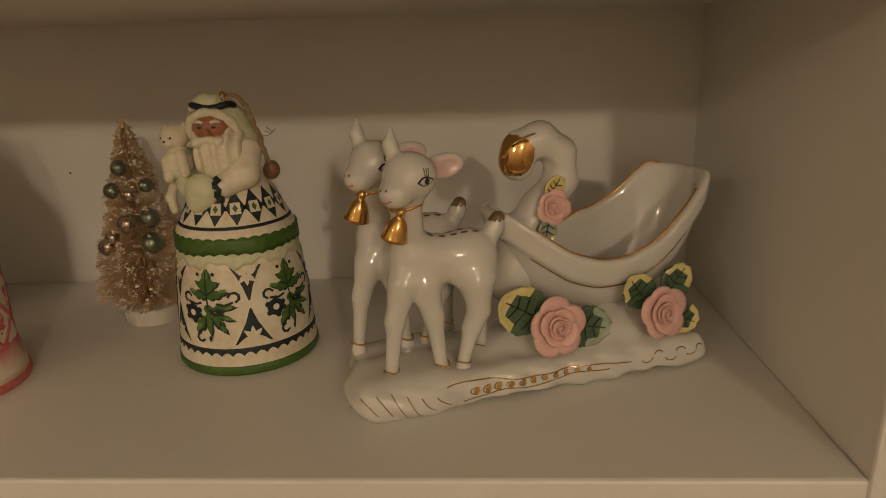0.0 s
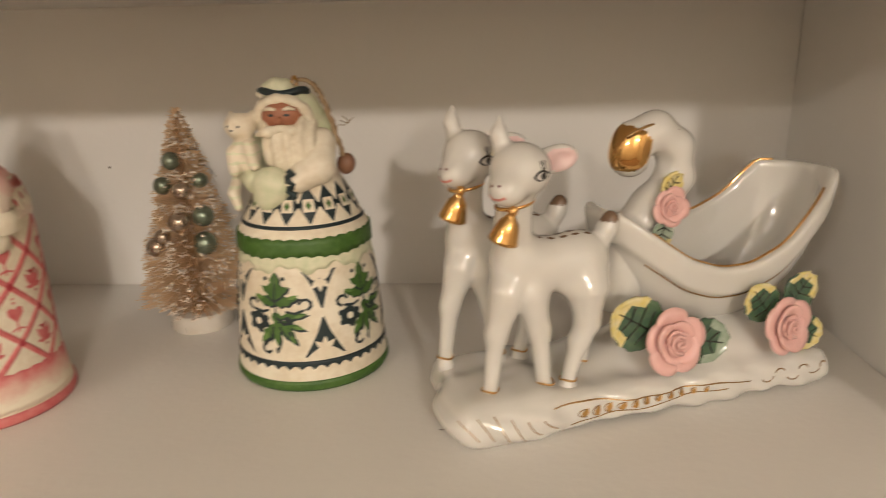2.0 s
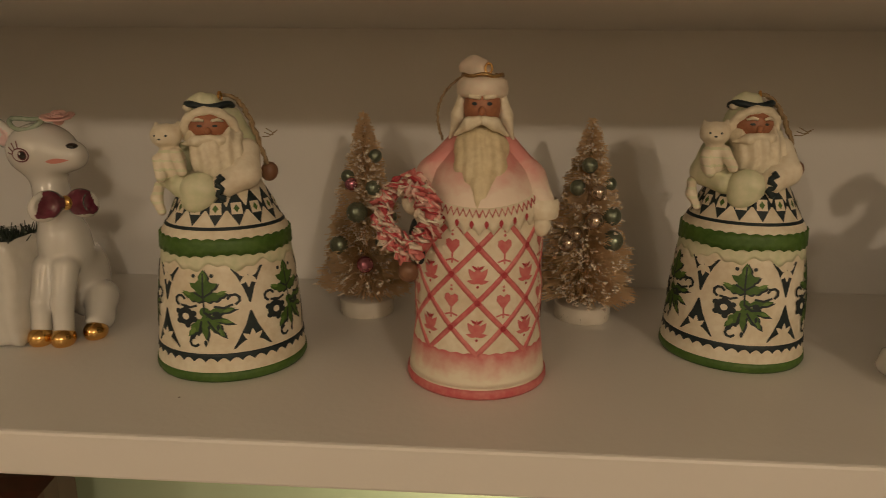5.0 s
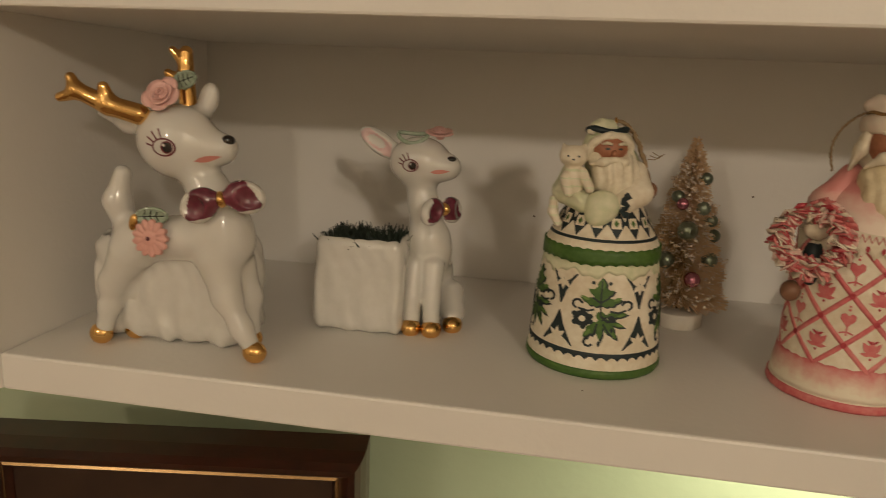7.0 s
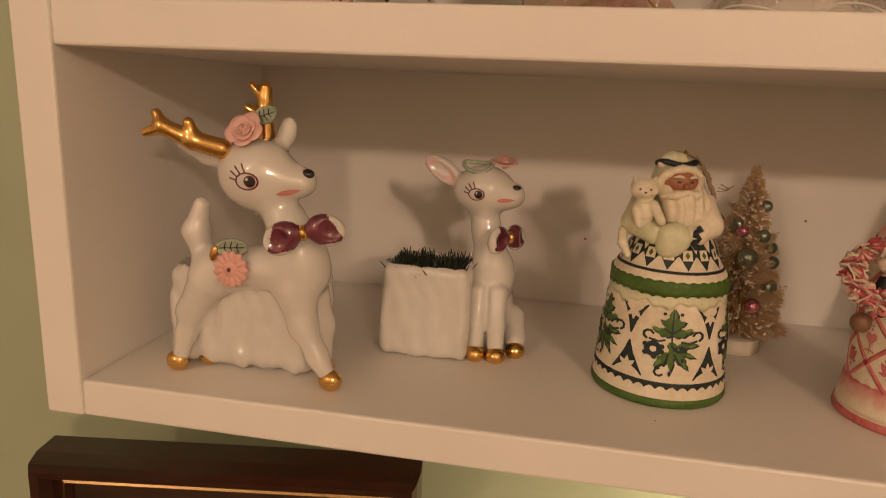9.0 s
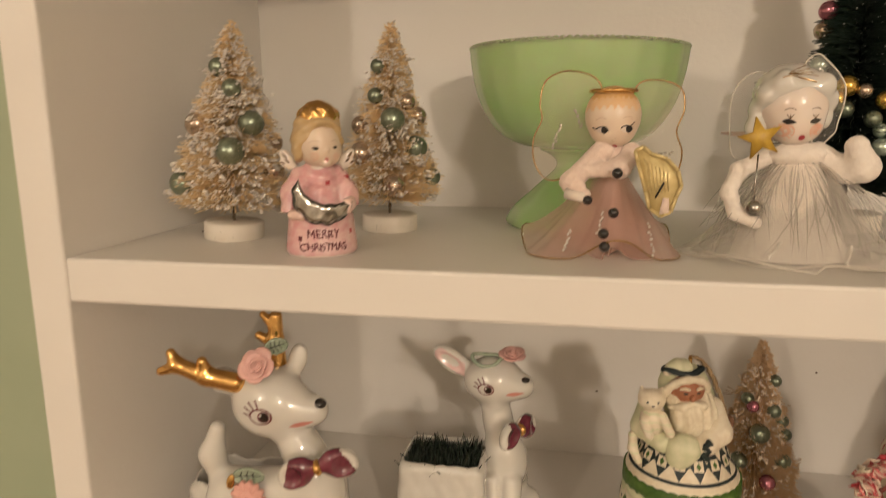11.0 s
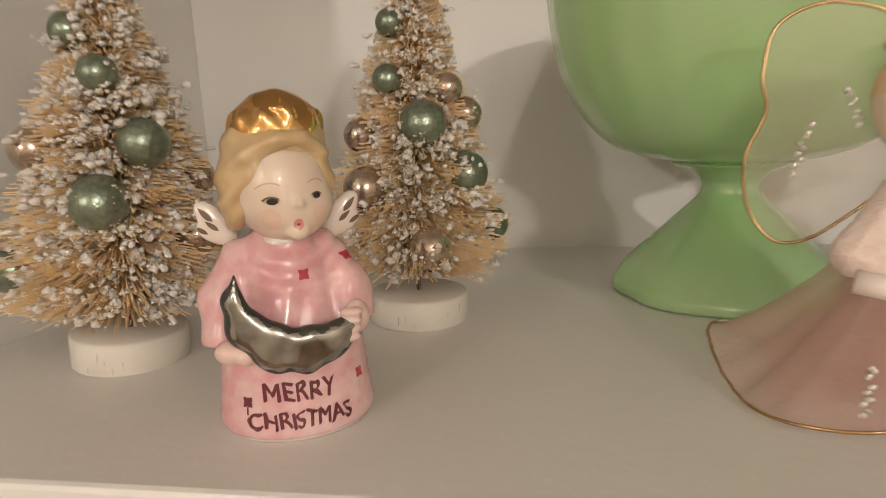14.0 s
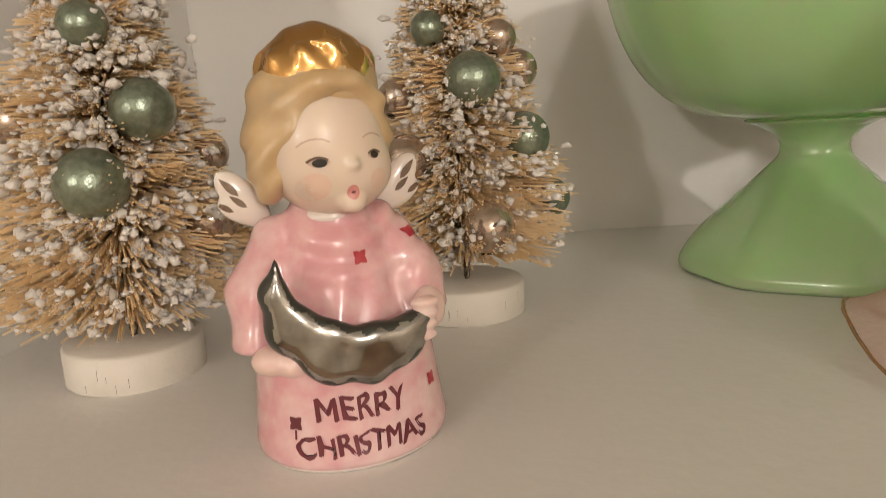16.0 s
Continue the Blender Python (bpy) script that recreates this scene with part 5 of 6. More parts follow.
def stag_field(P):
    body = blend(9, ell(P, (26, -20, 64), (18, 15, 18)), ell(P, (2, -21, 62.5), (26, 13.5, 12.5), (0, -6, 0)), ell(P, (-22, -21, 59), (14, 13, 13.5)))
    neck = limb(P, [(26, -20, 76), (20, -20, 88), (14, -20, 98)], [13, 10, 10], 6)
    head = blend(7, ell(P, (3.5, -20, 113.5), (22, 16.5, 19.5), (0, 12, 0)), ell(P, (24, -21, 111), (10, 9, 8.5), (0, 12, 0)), ell(P, (31, -21, 112), (4, 4.5, 5)))
    ear = limb(P, [(-14, -18, 121), (-26, -17, 123), (-44, -16, 126)], [6.5, 6.5, 1.4], 3)
    ear2 = blend(3, ell(P, (16.0, -10, 136.5), (5.2, 3.4, 8.0), (0, 14, 0)), rod(P, (8, -14, 122), (15, -10, 133), 6, 4.0))
    tail = limb(P, [(-30, -20, 66), (-34, -20, 80), (-30, -20, 95)], [6, 7, 4.5], 4)
    hind = limb(P, [(-26, -24, 52), (-36, -26, 36), (-39, -26, 22), (-42, -27, 10)], [11.5, 6.8, 5.2, 4.8], 5)
    hind2 = limb(P, [(-24, -14, 50), (-30, -15, 30), (-30, -15, 12)], [10, 7, 6], 5)
    fore = limb(P, [(26, -24, 52), (31, -27, 34), (40, -29, 18), (45, -30, 10)], [12, 7.2, 5.4, 4.8], 5)
    fore2 = limb(P, [(30, -12, 50), (36, -12, 30), (36, -12, 10)], [10, 7, 6], 5)
    f = blend(7, body, neck)
    f = blend(4, f, head)
    return blend(4, f, ear, ear2, tail, hind, hind2, fore, fore2)


c = Clay()
c.solid(stag_field, (-50, -44, 4), (54, 2, 154), 1.1, GLAZE)
for x, y in ((-44, -28), (-31, -16), (48, -31), (37, -12)):
    c.solid(lambda P: cut(ell(P, (x, y, 6), (6.6, 5.2, 6.0)), box(P, (x, y, -6), (20, 20, 6), 0.1), 0.4), (x - 10, y - 9, -1), (x + 10, y + 9, 15), 0.8, GOLD)
n = (0.05, -1, 0)
eye_marks(c, stag_field, (5, -40, 112), n, 5.6)
c.solid(lambda P: ell(P, (32.5, -23, 116), (3.6, 3.6, 2.8)), (28, -28, 112), (38, -18, 121), 0.6, BLACK)
c.decal(stag_field, (28, -38, 107.5), (0.35, -0.93, 0), [lens((-7, -2.2), 14, 3.2, 12)], LIP, 0.22)
part("fawn", c, stag, "white fawn with painted lashes and gold hooves")
c = Clay()
c.solid(lambda P: blend(2, limb(P, [(-12, -29, 127), (-26, -33, 131), (-42, -36, 138)], [5.4, 5.0, 4.0], 2), limb(P, [(-40, -36, 137), (-50, -37, 134)], [3.6, 2.4]), limb(P, [(-26, -33, 132), (-27, -35, 140)], [4.4, 2.8]),
                          limb(P, [(-41, -36, 138), (-44, -36, 144)], [3.6, 2.6])), (-56, -46, 120), (-6, -20, 152), 0.8, GOLD)
part("antler", c, stag, "bright gold antler")
c = Clay()
c.solid(lambda P: blend(2, limb(P, [(4, -10, 132), (3, -10, 146), (4, -10, 159)], [4.6, 4.4, 3.4], 2), limb(P, [(3, -10, 143), (-6, -11, 148)], [3.4, 2.4]), limb(P, [(3.5, -10, 152), (-3, -11, 160)], [3.0, 2.0])), (-12, -18, 132), (14, -4, 170), 0.8, GOLD)
part("antler", c, stag, "bright gold antler")
rose(stag, 8.2, ROSE, spot(1, -28, 136.5, -34, 8, -6), "pink china rose", 0.3)
part("leaf", petal_leaf(15, 10, LEAF_PALE, LEAF_PALE), stag, "grey-green glazed leaf", at=spot(2, -19, 143) @ Matrix.Rotation(radians(-20), 4, "Y") @ Matrix.Scale(0.85, 4))
part("bow", bow(11.8), stag, "burgundy glazed bow with gold knot", at=spot(36, -38, 88.5, 6, -12, 16))
c = Clay()


def daisy_field(P):
    a, r = np.arctan2(P[..., 2], P[..., 0]), np.hypot(P[..., 0], P[..., 2])
    petal = np.abs(np.cos(6.5 * a))
    f = np.maximum(r - 8.2 - 1.9 * petal, np.abs(P[..., 1]) - 1.0 - 0.9 * petal * np.clip(1 - np.abs(r - 6) / 5, 0, 1)) * 0.8
    return blend(1.0, f, ell(P, (0, -1, 0), (3.4, 1.6, 3.4)))


c.solid(daisy_field, (-11, -4, -11), (11, 4, 11), 0.5, DAISY)
c.egg((0, -2.6, 0), (1.2, 0.7, 1.2), MAROON, nu=8, nv=6)
part("daisy", c, stag, "pink china daisy", at=spot(-5, -36.5, 65, -4, 0, 0))
part("leaf", petal_leaf(17, 9, LEAF_PALE, LEAF_PALE), stag, "grey-green glazed leaf", at=spot(-14, -33, 75) @ Matrix.Rotation(radians(-5), 4, "Y"))
c = Clay()
c.egg((0, 0, 0), (2.4, 1.4, 4.6), GOLD, (0, 15, 0))
part("bud", c, stag, "gold bud", at=spot(-16, -34, 72))

# ---- fawn with square pot and plastic grass ----
doe = thing("fawn_planter", pose(-0.520, 0.380, Z_LOW), "white glazed fawn sitting by a bark pot of dark grass", "porcelain planter", "fawn planters")


def pot_field(P):
    w = 1 + 0.02 * np.sin(P[..., 2] * 0.09)
    q = P.copy()
    q[..., 0], q[..., 1] = (P[..., 0] + 14) / w, (P[..., 1] + 12) / w
    f = box(q, (0, 0, 29.5), (27.5, 22, 29.5), 6) + bark(P, 0.65)
    return cut(f, box(q, (0, 0, 42), (23.5, 18, 36), 5), 1.2)


c = Clay()
c.solid(pot_field, (-46, -38, -1), (18, 14, 62), 1.1, BARK_GLAZE)
part("pot", c, doe, "square glazed pot with bark relief")
soil, rnd = Clay(), random.Random(12)
soil.lathe([(0, 44), (21, 44), (22, 42)], PLASTIC_GRASS, 24, (-14, -12, 4), (1, 0.75))
for k in range(900):
    x, y = rnd.uniform(-34.5, 6.5), rnd.uniform(-27, 3)
    a, ln = rnd.uniform(0, 6.283), rnd.uniform(8, 17)
    b = rnd.uniform(0.05, 0.6) if abs(x + 14) > 15 else rnd.uniform(0.1, 0.85)
    p0 = np.array((x, y, 46))
    tipv = np.array((math.cos(a) * b * ln, math.sin(a) * b * ln, ln * math.sqrt(max(0.1, 1 - b * b))))
    soil.tube([p0, p0 + tipv * 0.55 + (0, 0, 1), p0 + tipv], [0.55, 0.5, 0.25], PLASTIC_GRASS, 4)
part("grass", soil, doe, "dark green plastic grass", kind="stuff")


def doe_field(P):
    head = blend(6, ell(P, (15, 2, 102), (19, 15, 15.5)), ell(P, (31, 0, 99), (8.5, 8, 7)), ell(P, (35.5, 0, 101), (3.5, 4, 4.5)))
    neck = limb(P, [(15, 3, 92), (18, 1, 76), (22, 0, 58)], [10, 8.5, 12], 5)
    body = blend(8, ell(P, (23, -1, 48), (14.5, 13, 17)), ell(P, (24, 12, 28), (13, 16, 24)))
    legs = [limb(P, [(16.5, -11, 40), (17, -19, 22), (17.5, -22, 8)], [7, 5.4, 5.2], 3), limb(P, [(28, -11, 40), (29, -19, 22), (30, -22, 8)], [7, 5.4, 5.2], 3), limb(P, [(36, 6, 18), (40, -4, 9), (41, -9, 8)], [10, 7, 5.5], 4)]
    ear = ell(P, (-11, 4, 112), (15, 4.2, 7), (0, 32, 0))
    ear = cut(ear, ell(P, (-13, -0.5, 113), (11, 3.4, 4.8), (0, 32, 0)), 0.8)
    f = blend(6, body, neck)
    f = blend(4, f, head)
    f = blend(3, f, ear)
    return blend(2.0, f, *legs)


c = Clay()
c.solid(doe_field, (-28, -30, 2), (50, 34, 126), 1.0, lambda C: [EAR_PINK if (x < -3 and y < 2.2 and abs((x + 12) * 0.53 + (z - 112.5) * 0.85) < 4.2 and z > 104) else GLAZE for x, y, z in C])
for x, y in ((17.8, -24), (30.4, -24), (41.5, -12)):
    c.solid(lambda P: cut(ell(P, (x, y, 4), (6.3, 7.2, 6)), box(P, (x, y, -6), (20, 20, 6), 0.1), 0.4), (x - 8, y - 9, -1), (x + 8, y + 9, 12), 0.7, GOLD)
eye_marks(c, doe_field, (11.5, -16, 101), (-0.12, -1, 0), 4.6)
c.solid(lambda P: ell(P, (35, -3.5, 105.3), (3.2, 3.0, 1.8)), (30, -8, 102), (40, 1, 109), 0.5, BLACK)
c.decal(doe_field, (31, -14, 98.3), (0.3, -0.95, 0), [lens((-6, -0.8), 12, 2.8, 4)], LIP, 0.22)
part("fawn", c, doe, "white sitting fawn with painted lashes")
rose(doe, 7.0, ROSE, spot(27, 0, 119, -75, 0, 10), "pink china rose", 0.9)
c = Clay()
t = np.linspace(0, 2 * math.pi, 24, endpoint=False)
c.tube(np.stack([11 + 9 * np.cos(t), -3 + 4 * np.sin(t), 117.5 + 2.6 * np.sin(t) + 1.2 * np.cos(2 * t)], 1), 1.3, LEAF_PALE, 8, closed=True)
part("leaf", c, doe, "grey-green glazed tendril")
part("bow", bow(11), doe, "burgundy glazed bow", at=spot(32, -11, 76, 0, 4, 66))


# ---- jade footed bowl ----
c = Clay()
key = [(0, 6), (30, 4), (37.5, 0), (40.0, 0.6), (40.4, 2.2), (39.6, 5), (35, 12), (25, 21.5), (16.2, 30), (11.2, 35), (10.0, 38), (10.6, 41), (14.5, 44.5), (20.3, 47), (20.8, 48.2), (33, 50.4), (44.5, 56), (54, 66.5),
       (60.5, 80), (63.8, 94), (65.2, 105.5), (65.4, 107.3), (64.2, 107.9), (62.8, 106.8), (61.4, 94), (57.5, 81), (50.5, 70.5), (40, 60), (24, 54), (0, 52)]
prof = []
for k in range(len(key) - 1):
    a, b, d, e = (np.array(key[max(0, min(len(key) - 1, k + o))], float) for o in (-1, 0, 1, 2))
    for f in np.linspace(0, 1, 6, endpoint=False):
        p = 0.5 * (2 * b + (d - a) * f + (2 * a - 5 * b + 4 * d - e) * f * f + (3 * b - a - 3 * d + e) * f ** 3)
        prof.append((max(0.0, float(p[0])), float(p[1])))
prof.append(key[-1])
flute = lambda a, z: (0.018 * np.cos(8 * a) * max(0.0, min(1.0, (45 - z) / 20))) + (0.010 * np.cos(16 * a) * max(0.0, 1 - abs(z - 50) / 12)) + 0.004 * np.cos(24 * a) * (1.0 if z > 60 else 0.0)
c.lathe(prof, JADE, 144, wave=flute)
for k in range(110):
    a = 2 * math.pi * k / 110
    c.egg((64.1 * math.sin(a), -64.1 * math.cos(a), 107.7), (1.75, 1.75, 1.3), JADE, (0, 0, 0), 8, 5)
thing("footed_bowl", pose(-0.4605, 0.414, Z_UP, 0, 0.7, 0), "jade green milk glass bowl with beaded rim on fluted foot", "bowl", "", c)


def text_on(c, f, text, size, at, n, m, off=0.25, wide=1.0, far=14.0, wobble=0.0):
    """Letters of the built-in face, laid on the surface f."""
    cu = bpy.data.curves.new("letters", "FONT")
    cu.body, cu.size, cu.align_x, cu.align_y = text, size, "CENTER", "CENTER"
    ob = bpy.data.objects.new("letters", cu)
    scene.collection.objects.link(ob)
    deps = bpy.context.evaluated_depsgraph_get()
    me = bpy.data.meshes.new_from_object(ob.evaluated_get(deps))
    bm = bmesh.new()
    bm.from_mesh(me)
    bmesh.ops.triangulate(bm, faces=bm.faces[:])
    n = np.array(n, float)
    n /= np.linalg.norm(n)
    right = np.cross((0, 0, 1), n)
    right /= np.linalg.norm(right)
    up = np.cross(n, right)
    bm.verts.ensure_lookup_table()
    shake = lambda x: wobble * (math.sin(x * 1.25 + 0.7) + 0.5 * math.sin(x * 2.9))
    P = np.array([np.array(at, float) + (v.co.x * wide + 0.5 * shake(3 + v.co.y + 0.3 * v.co.x)) * right + (v.co.y + shake(v.co.x)) * up + n * far for v in bm.verts])
    for _ in range(40):
        P = P - n * (np.clip(f(P) - off, -2, 6) * 0.7)[:, None]
    c.add(P, [[v.index for v in fc.verts] for fc in bm.faces], m)
    bm.free()
    bpy.data.objects.remove(ob)
    bpy.data.meshes.remove(me)
    bpy.data.curves.remove(cu)


# ---- pink angel figurine ----
def pink_angel():
    c = Clay()

    def skirt(P):
        f = (np.hypot(P[..., 0] - 0.5, P[..., 1] * 1.12) - np.interp(P[..., 2], [0, 1.5, 3, 10, 19, 25, 40, 46], [16.6, 17.9, 18.1, 17.2, 16.3, 14.2, 9.5, 6])) * 0.9
        return np.maximum(np.maximum(f, -P[..., 2]), P[..., 2] - 46)

    def sleeve(P, s, hem):
        f = limb(P, [(s * 9.0, 0, 39.5), (s * 13.6, -3.5, 31), (s * 14.6, -6.5, 19)], [4.6, 5.0, 5.2], 3)
        return cut(f, box(P, (s * 15, -6, hem - 10), (14, 16, 10), 0.3), 1.2)

    def robe(P):
        f = blend(2.2, skirt(P), ell(P, (0, 1, 33), (12.6, 10.2, 11)))
        f = blend(1.4, f, sleeve(P, -1, 22.0), sleeve(P, 1, 24.5))
        d = np.sqrt((P[..., 0] - 3.5) ** 2 + (P[..., 1] + 5) ** 2 + (P[..., 2] - 48) ** 2)
        drape = 0.42 * np.sin(d * 1.05 + 0.16 * P[..., 0]) * np.clip((P[..., 2] - 27) / 6, 0, 1) * np.clip((20 - d) / 6, 0, 1)
        return f + drape + 0.28 * np.sin(P[..., 0] * 0.9 - P[..., 2] * 0.25) * np.clip((P[..., 2] - 21) / 4, 0, 1) * np.clip((38 - P[..., 2]) / 6, 0, 1)
    c.solid(robe, (-24, -20, 0), (24, 20, 47), 0.5, PINK_GLAZE)
    c.lathe([(0, 0.1), (16.8, 0.1), (17.2, 0.7), (16.9, 1.2)], FLESH_WHITE, 48, (0.5, 0, 0), (1, 0.9))
    # sleeve mouths in a deeper pink, hands
    for s, hem in ((-1, 22.0), (1, 24.5)):
        c.egg((s * 14.5, -6.0, hem + 0.6), (4.2, 4.2, 1.0), DEEP_PINK)
    c.solid(lambda P: blend(1.2, ell(P, (-12.6, -12.6, 21.5), (3.6, 3.0, 2.6)), ell(P, (-9.6, -15.0, 20.6), (2.4, 1.8, 1.8)), ell(P, (-9.2, -14.8, 22.8), (2.0, 1.6, 1.2))), (-18, -18, 16), (-5, -8, 27), 0.4, HAND_PINK)
    c.solid(lambda P: blend(1.0, ell(P, (14.6, -11.6, 26.0), (2.8, 3.2, 3.8)), *[ell(P, (13.0 - 0.3 * k, -15.6, 28.2 - 1.9 * k), (2.6, 1.5, 1.0)) for k in range(4)]), (8, -19, 18), (20, -6, 33), 0.4, HAND_PINK)
    c.solid(lambda P: blend(2, rod(P, (0.5, -0.5, 40), (0.5, -0.5, 46), 6.0, 5.2), ell(P, (1.0, -1.6, 43), (6.0, 5.2, 1.2))), (-10, -10, 36), (10, 10, 50), 0.5, FLESH_WHITE)

    # head turned a little aside
    def face(P):
        f = blend(3, ell(P, (0.5, -1.2, 55.5), (11.2, 10.8, 12)), ell(P, (2.6, -4.6, 50.0), (8.2, 6.6, 6.6)), ell(P, (-1.8, -6.2, 50.4), (3.6, 3.4, 3.4)), ell(P, (7.6, -4.8, 50.8), (3.0, 3.2, 3.2)))
        f = blend(1.0, f, ell(P, (4.3, -11.7, 51.9), (1.0, 1.0, 0.9)))
        return blend(1.2, f, ell(P, (3.6, -9.6, 45.6), (2.4, 1.6, 1.8)))
    c.solid(face, (-14, -17, 40), (16, 12, 69), 0.45, FLESH)

    def hair(P):
        f = blend(2.5, ell(P, (-0.2, 0.8, 58.2), (12.2, 12.2, 12.6)), ell(P, (-9.2, -1.8, 53.5), (3.6, 6.4, 8)), ell(P, (9.6, -0.6, 54), (2.9, 5.4, 7)), ell(P, (0.4, 0.8, 65.0), (10.6, 10.6, 5.0)))
        f = cut(f, ell(P, (3.9, -13.8, 53.4), (9.2, 9.8, 11.4)), 2.0)
        f = blend(1.4, f, limb(P, [(6.0, -7.8, 65.5), (0.5, -9.0, 65.0), (-5.4, -8.2, 61.6), (-9.2, -5.6, 56.0)], [1.4, 1.9, 2.0, 1.5], 1.5), limb(P, [(6.0, -7.9, 65.5), (9.6, -5.6, 61.5), (11.2, -3.0, 56)], [1.4, 1.6, 1.3], 1.5))
        q = P[..., 2] * 0.75 + 0.028 * (P[..., 0] - 5) ** 2
        return f + 0.30 * np.sin(q * 1.35 + 0.2 * P[..., 0])
    c.solid(hair, (-17, -16, 42), (17, 16, 74), 0.5, BLOND)
    # gilt coronet that closes over the crown of the head
    edge = lambda x, y: 66.6 + 0.9 * math.sin(math.atan2(y - 1, x - 1) * 9) + 0.05 * x

    def coronet(P):
        f = blend(1.2, ell(P, (1, 0.8, 64.4), (10.8, 10.4, 11.8)), *[ell(P, (1 + 8.9 * math.sin(a), 0.8 - 8.6 * math.cos(a), 69.2 + 0.5 * math.cos(3 * a)), (1.5, 1.5, 2.3)) for a in np.linspace(-2.1, 2.1, 8)])
        star = blend(0.6, *[rod(P, (2.6, -7.4, 71.4), (2.6 + 2.7 * math.sin(a), -7.6 + 0.4 * math.cos(a), 71.4 + 2.7 * math.cos(a)), 1.0, 0.3) for a in np.linspace(0, 2 * math.pi, 5, endpoint=False)])
        return blend(0.6, f + 0.12 * np.sin(P[..., 0] * 1.1 + 0.7 * P[..., 2]), star)
    c.solid(coronet, (-11, -12, 62), (13, 13, 80), 0.45, lambda C: [GOLD if z > edge(x, y) else BLOND for x, y, z in C])
    n = (0.32, -0.95, 0)
    at = (4.4, -14, 51.8)
    c.decal(face, at, n, [lens((-6.4, 0.9), 3.4, 1.5, 2), lens((3.4, 1.3), 2.8, 1.4, 4)], EYE_SHADE, 0.06)
    c.decal(face, at, n, [disc(0.95, 12, (-4.7, 0.9), 1.15, 0.75), disc(0.85, 12, (4.8, 1.4), 1.05, 0.75)], BLACK, 0.13)
    c.decal(face, at, n, stroke(arc((-4.9, -0.4), 2.2, 50, 135), 0.4) + stroke(arc((4.8, 0.2), 1.9, 50, 130), 0.36), BROWN_SPOT, 0.12)
    c.decal(face, at, n, stroke(arc((-5.0, 1.2), 3.6, 55, 135), 0.3) + stroke(arc((4.8, 1.6), 3.3, 50, 125), 0.3), EYE_SHADE, 0.1)
    c.decal(face, at, n, [disc(1.2, 12, (0.3, -4.4), 0.9, 1.05)], LIP, 0.12)
    c.decal(face, at, n, [disc(0.35, 8, (0.3, -4.4), 1.2, 0.7)], MAROON, 0.2)
    c.decal(face, at, n, [disc(2.4, 14, (-5.4, -3.0)), disc(1.9, 14, (5.4, -2.8))], BLUSHED, 0.03)

    # silver crescent: thin horn at one end, broad belly, the other end under the hand
    spine = [(-10.4, 38.4, 0.6), (-11.0, 32.8, 2.4), (-9.0, 27.0, 4.2), (-3.6, 22.6, 5.0), (3.0, 21.2, 4.8), (8.6, 22.6, 3.8), (13.0, 25.8, 2.2)]

    def moon_flat(P):
        q = P.copy()
        q[..., 1] = 0
        return limb(q, [(x, 0, z) for x, z, r in spine], [r for x, z, r in spine], 1.5) + 0.16 * np.sin(P[..., 0] * 1.0 + 0.5 * P[..., 2])

    def moon(P):
        bow_y = -16.9 + 0.014 * (P[..., 0] - 1) ** 2
        swell = 0.16 * np.sin(P[..., 0] * 0.42 + P[..., 2] * 0.30 + 1) + 0.05 * np.sin(P[..., 0] * 0.9 - 0.7 * P[..., 2])
        return np.hypot(np.maximum(moon_flat(P) + 2.6, 0), (P[..., 1] - bow_y) * 1.1) - 2.6 + swell
    c.solid(moon, (-19, -23, 12), (20, -8, 42), 0.42, lambda C: [SILVER_DARK if d > -0.95 + 0.35 * math.sin(x * 1.7) else SILVER for d, (x, y, z) in zip(moon_flat(C), C)])
    # wings with painted feather marks
    for s in (-1, 1):
        wing = lambda P: blend(0.8, ell(P, (s * 14.2, 5, 46.8), (6.4, 1.5, 3.0), (0, -s * 52, 0)), ell(P, (s * 14.6, 5, 44.4), (4.6, 1.4, 2.2), (0, -s * 28, 0)))
        c.solid(wing, (-26, 1, 34), (26, 9, 56), 0.45, FLESH_WHITE)
        ang = 48 if s > 0 else 132
        c.decal(wing, (s * 14.8, 2, 47.4), (0, -1, 0), [lens((0, 0), 4.6, 1.4, ang), lens((-1.2 * s, -2.2), 3.8, 1.2, ang - 8 * s), lens((1.2 * s, -2.8), 3.6, 1.1, ang - 16 * s)], BROWN_SPOT, 0.12)
    # lettering and red flowers
    n = (0.16, -0.98, 0)
    for k, dx in enumerate((-0.14, 0.14)):
        text_on(c, skirt, "MERRY", 6.0, (1.4 + dx, -19, 11.4 + dx * 0.6), n, MAROON, 0.12 + 0.03 * k, 0.84, wobble=0.3)
        text_on(c, skirt, "CHRISTMAS", 5.3, (1.4 + dx, -19, 5.2 + dx * 0.6), n, MAROON, 0.12 + 0.03 * k, 0.80, wobble=0.3)
    flower = [lens((0, 0), 1.6, 1.3, a) for a in (45, 135, 225, 315)] + [disc(0.7, 8)]
    c.decal(robe, (4.6, -16, 36), (0.1, -1, 0), flower, RED, 0.15)
    c.decal(skirt, (-12.5, -14, 9.5), (-0.7, -0.7, 0), flower + stroke([(0, -1.2), (0, -2.8)], 0.4) + [disc(0.45, 6, (0.2, -4.2))], MAROON, 0.15)
    c.decal(skirt, (15.5, -10, 12), (0.8, -0.6, 0), flower, RED, 0.15)
    c.decal(robe, (13, -4, 38), (0.6, -0.6, 0.5), flower, RED, 0.15)
    return c


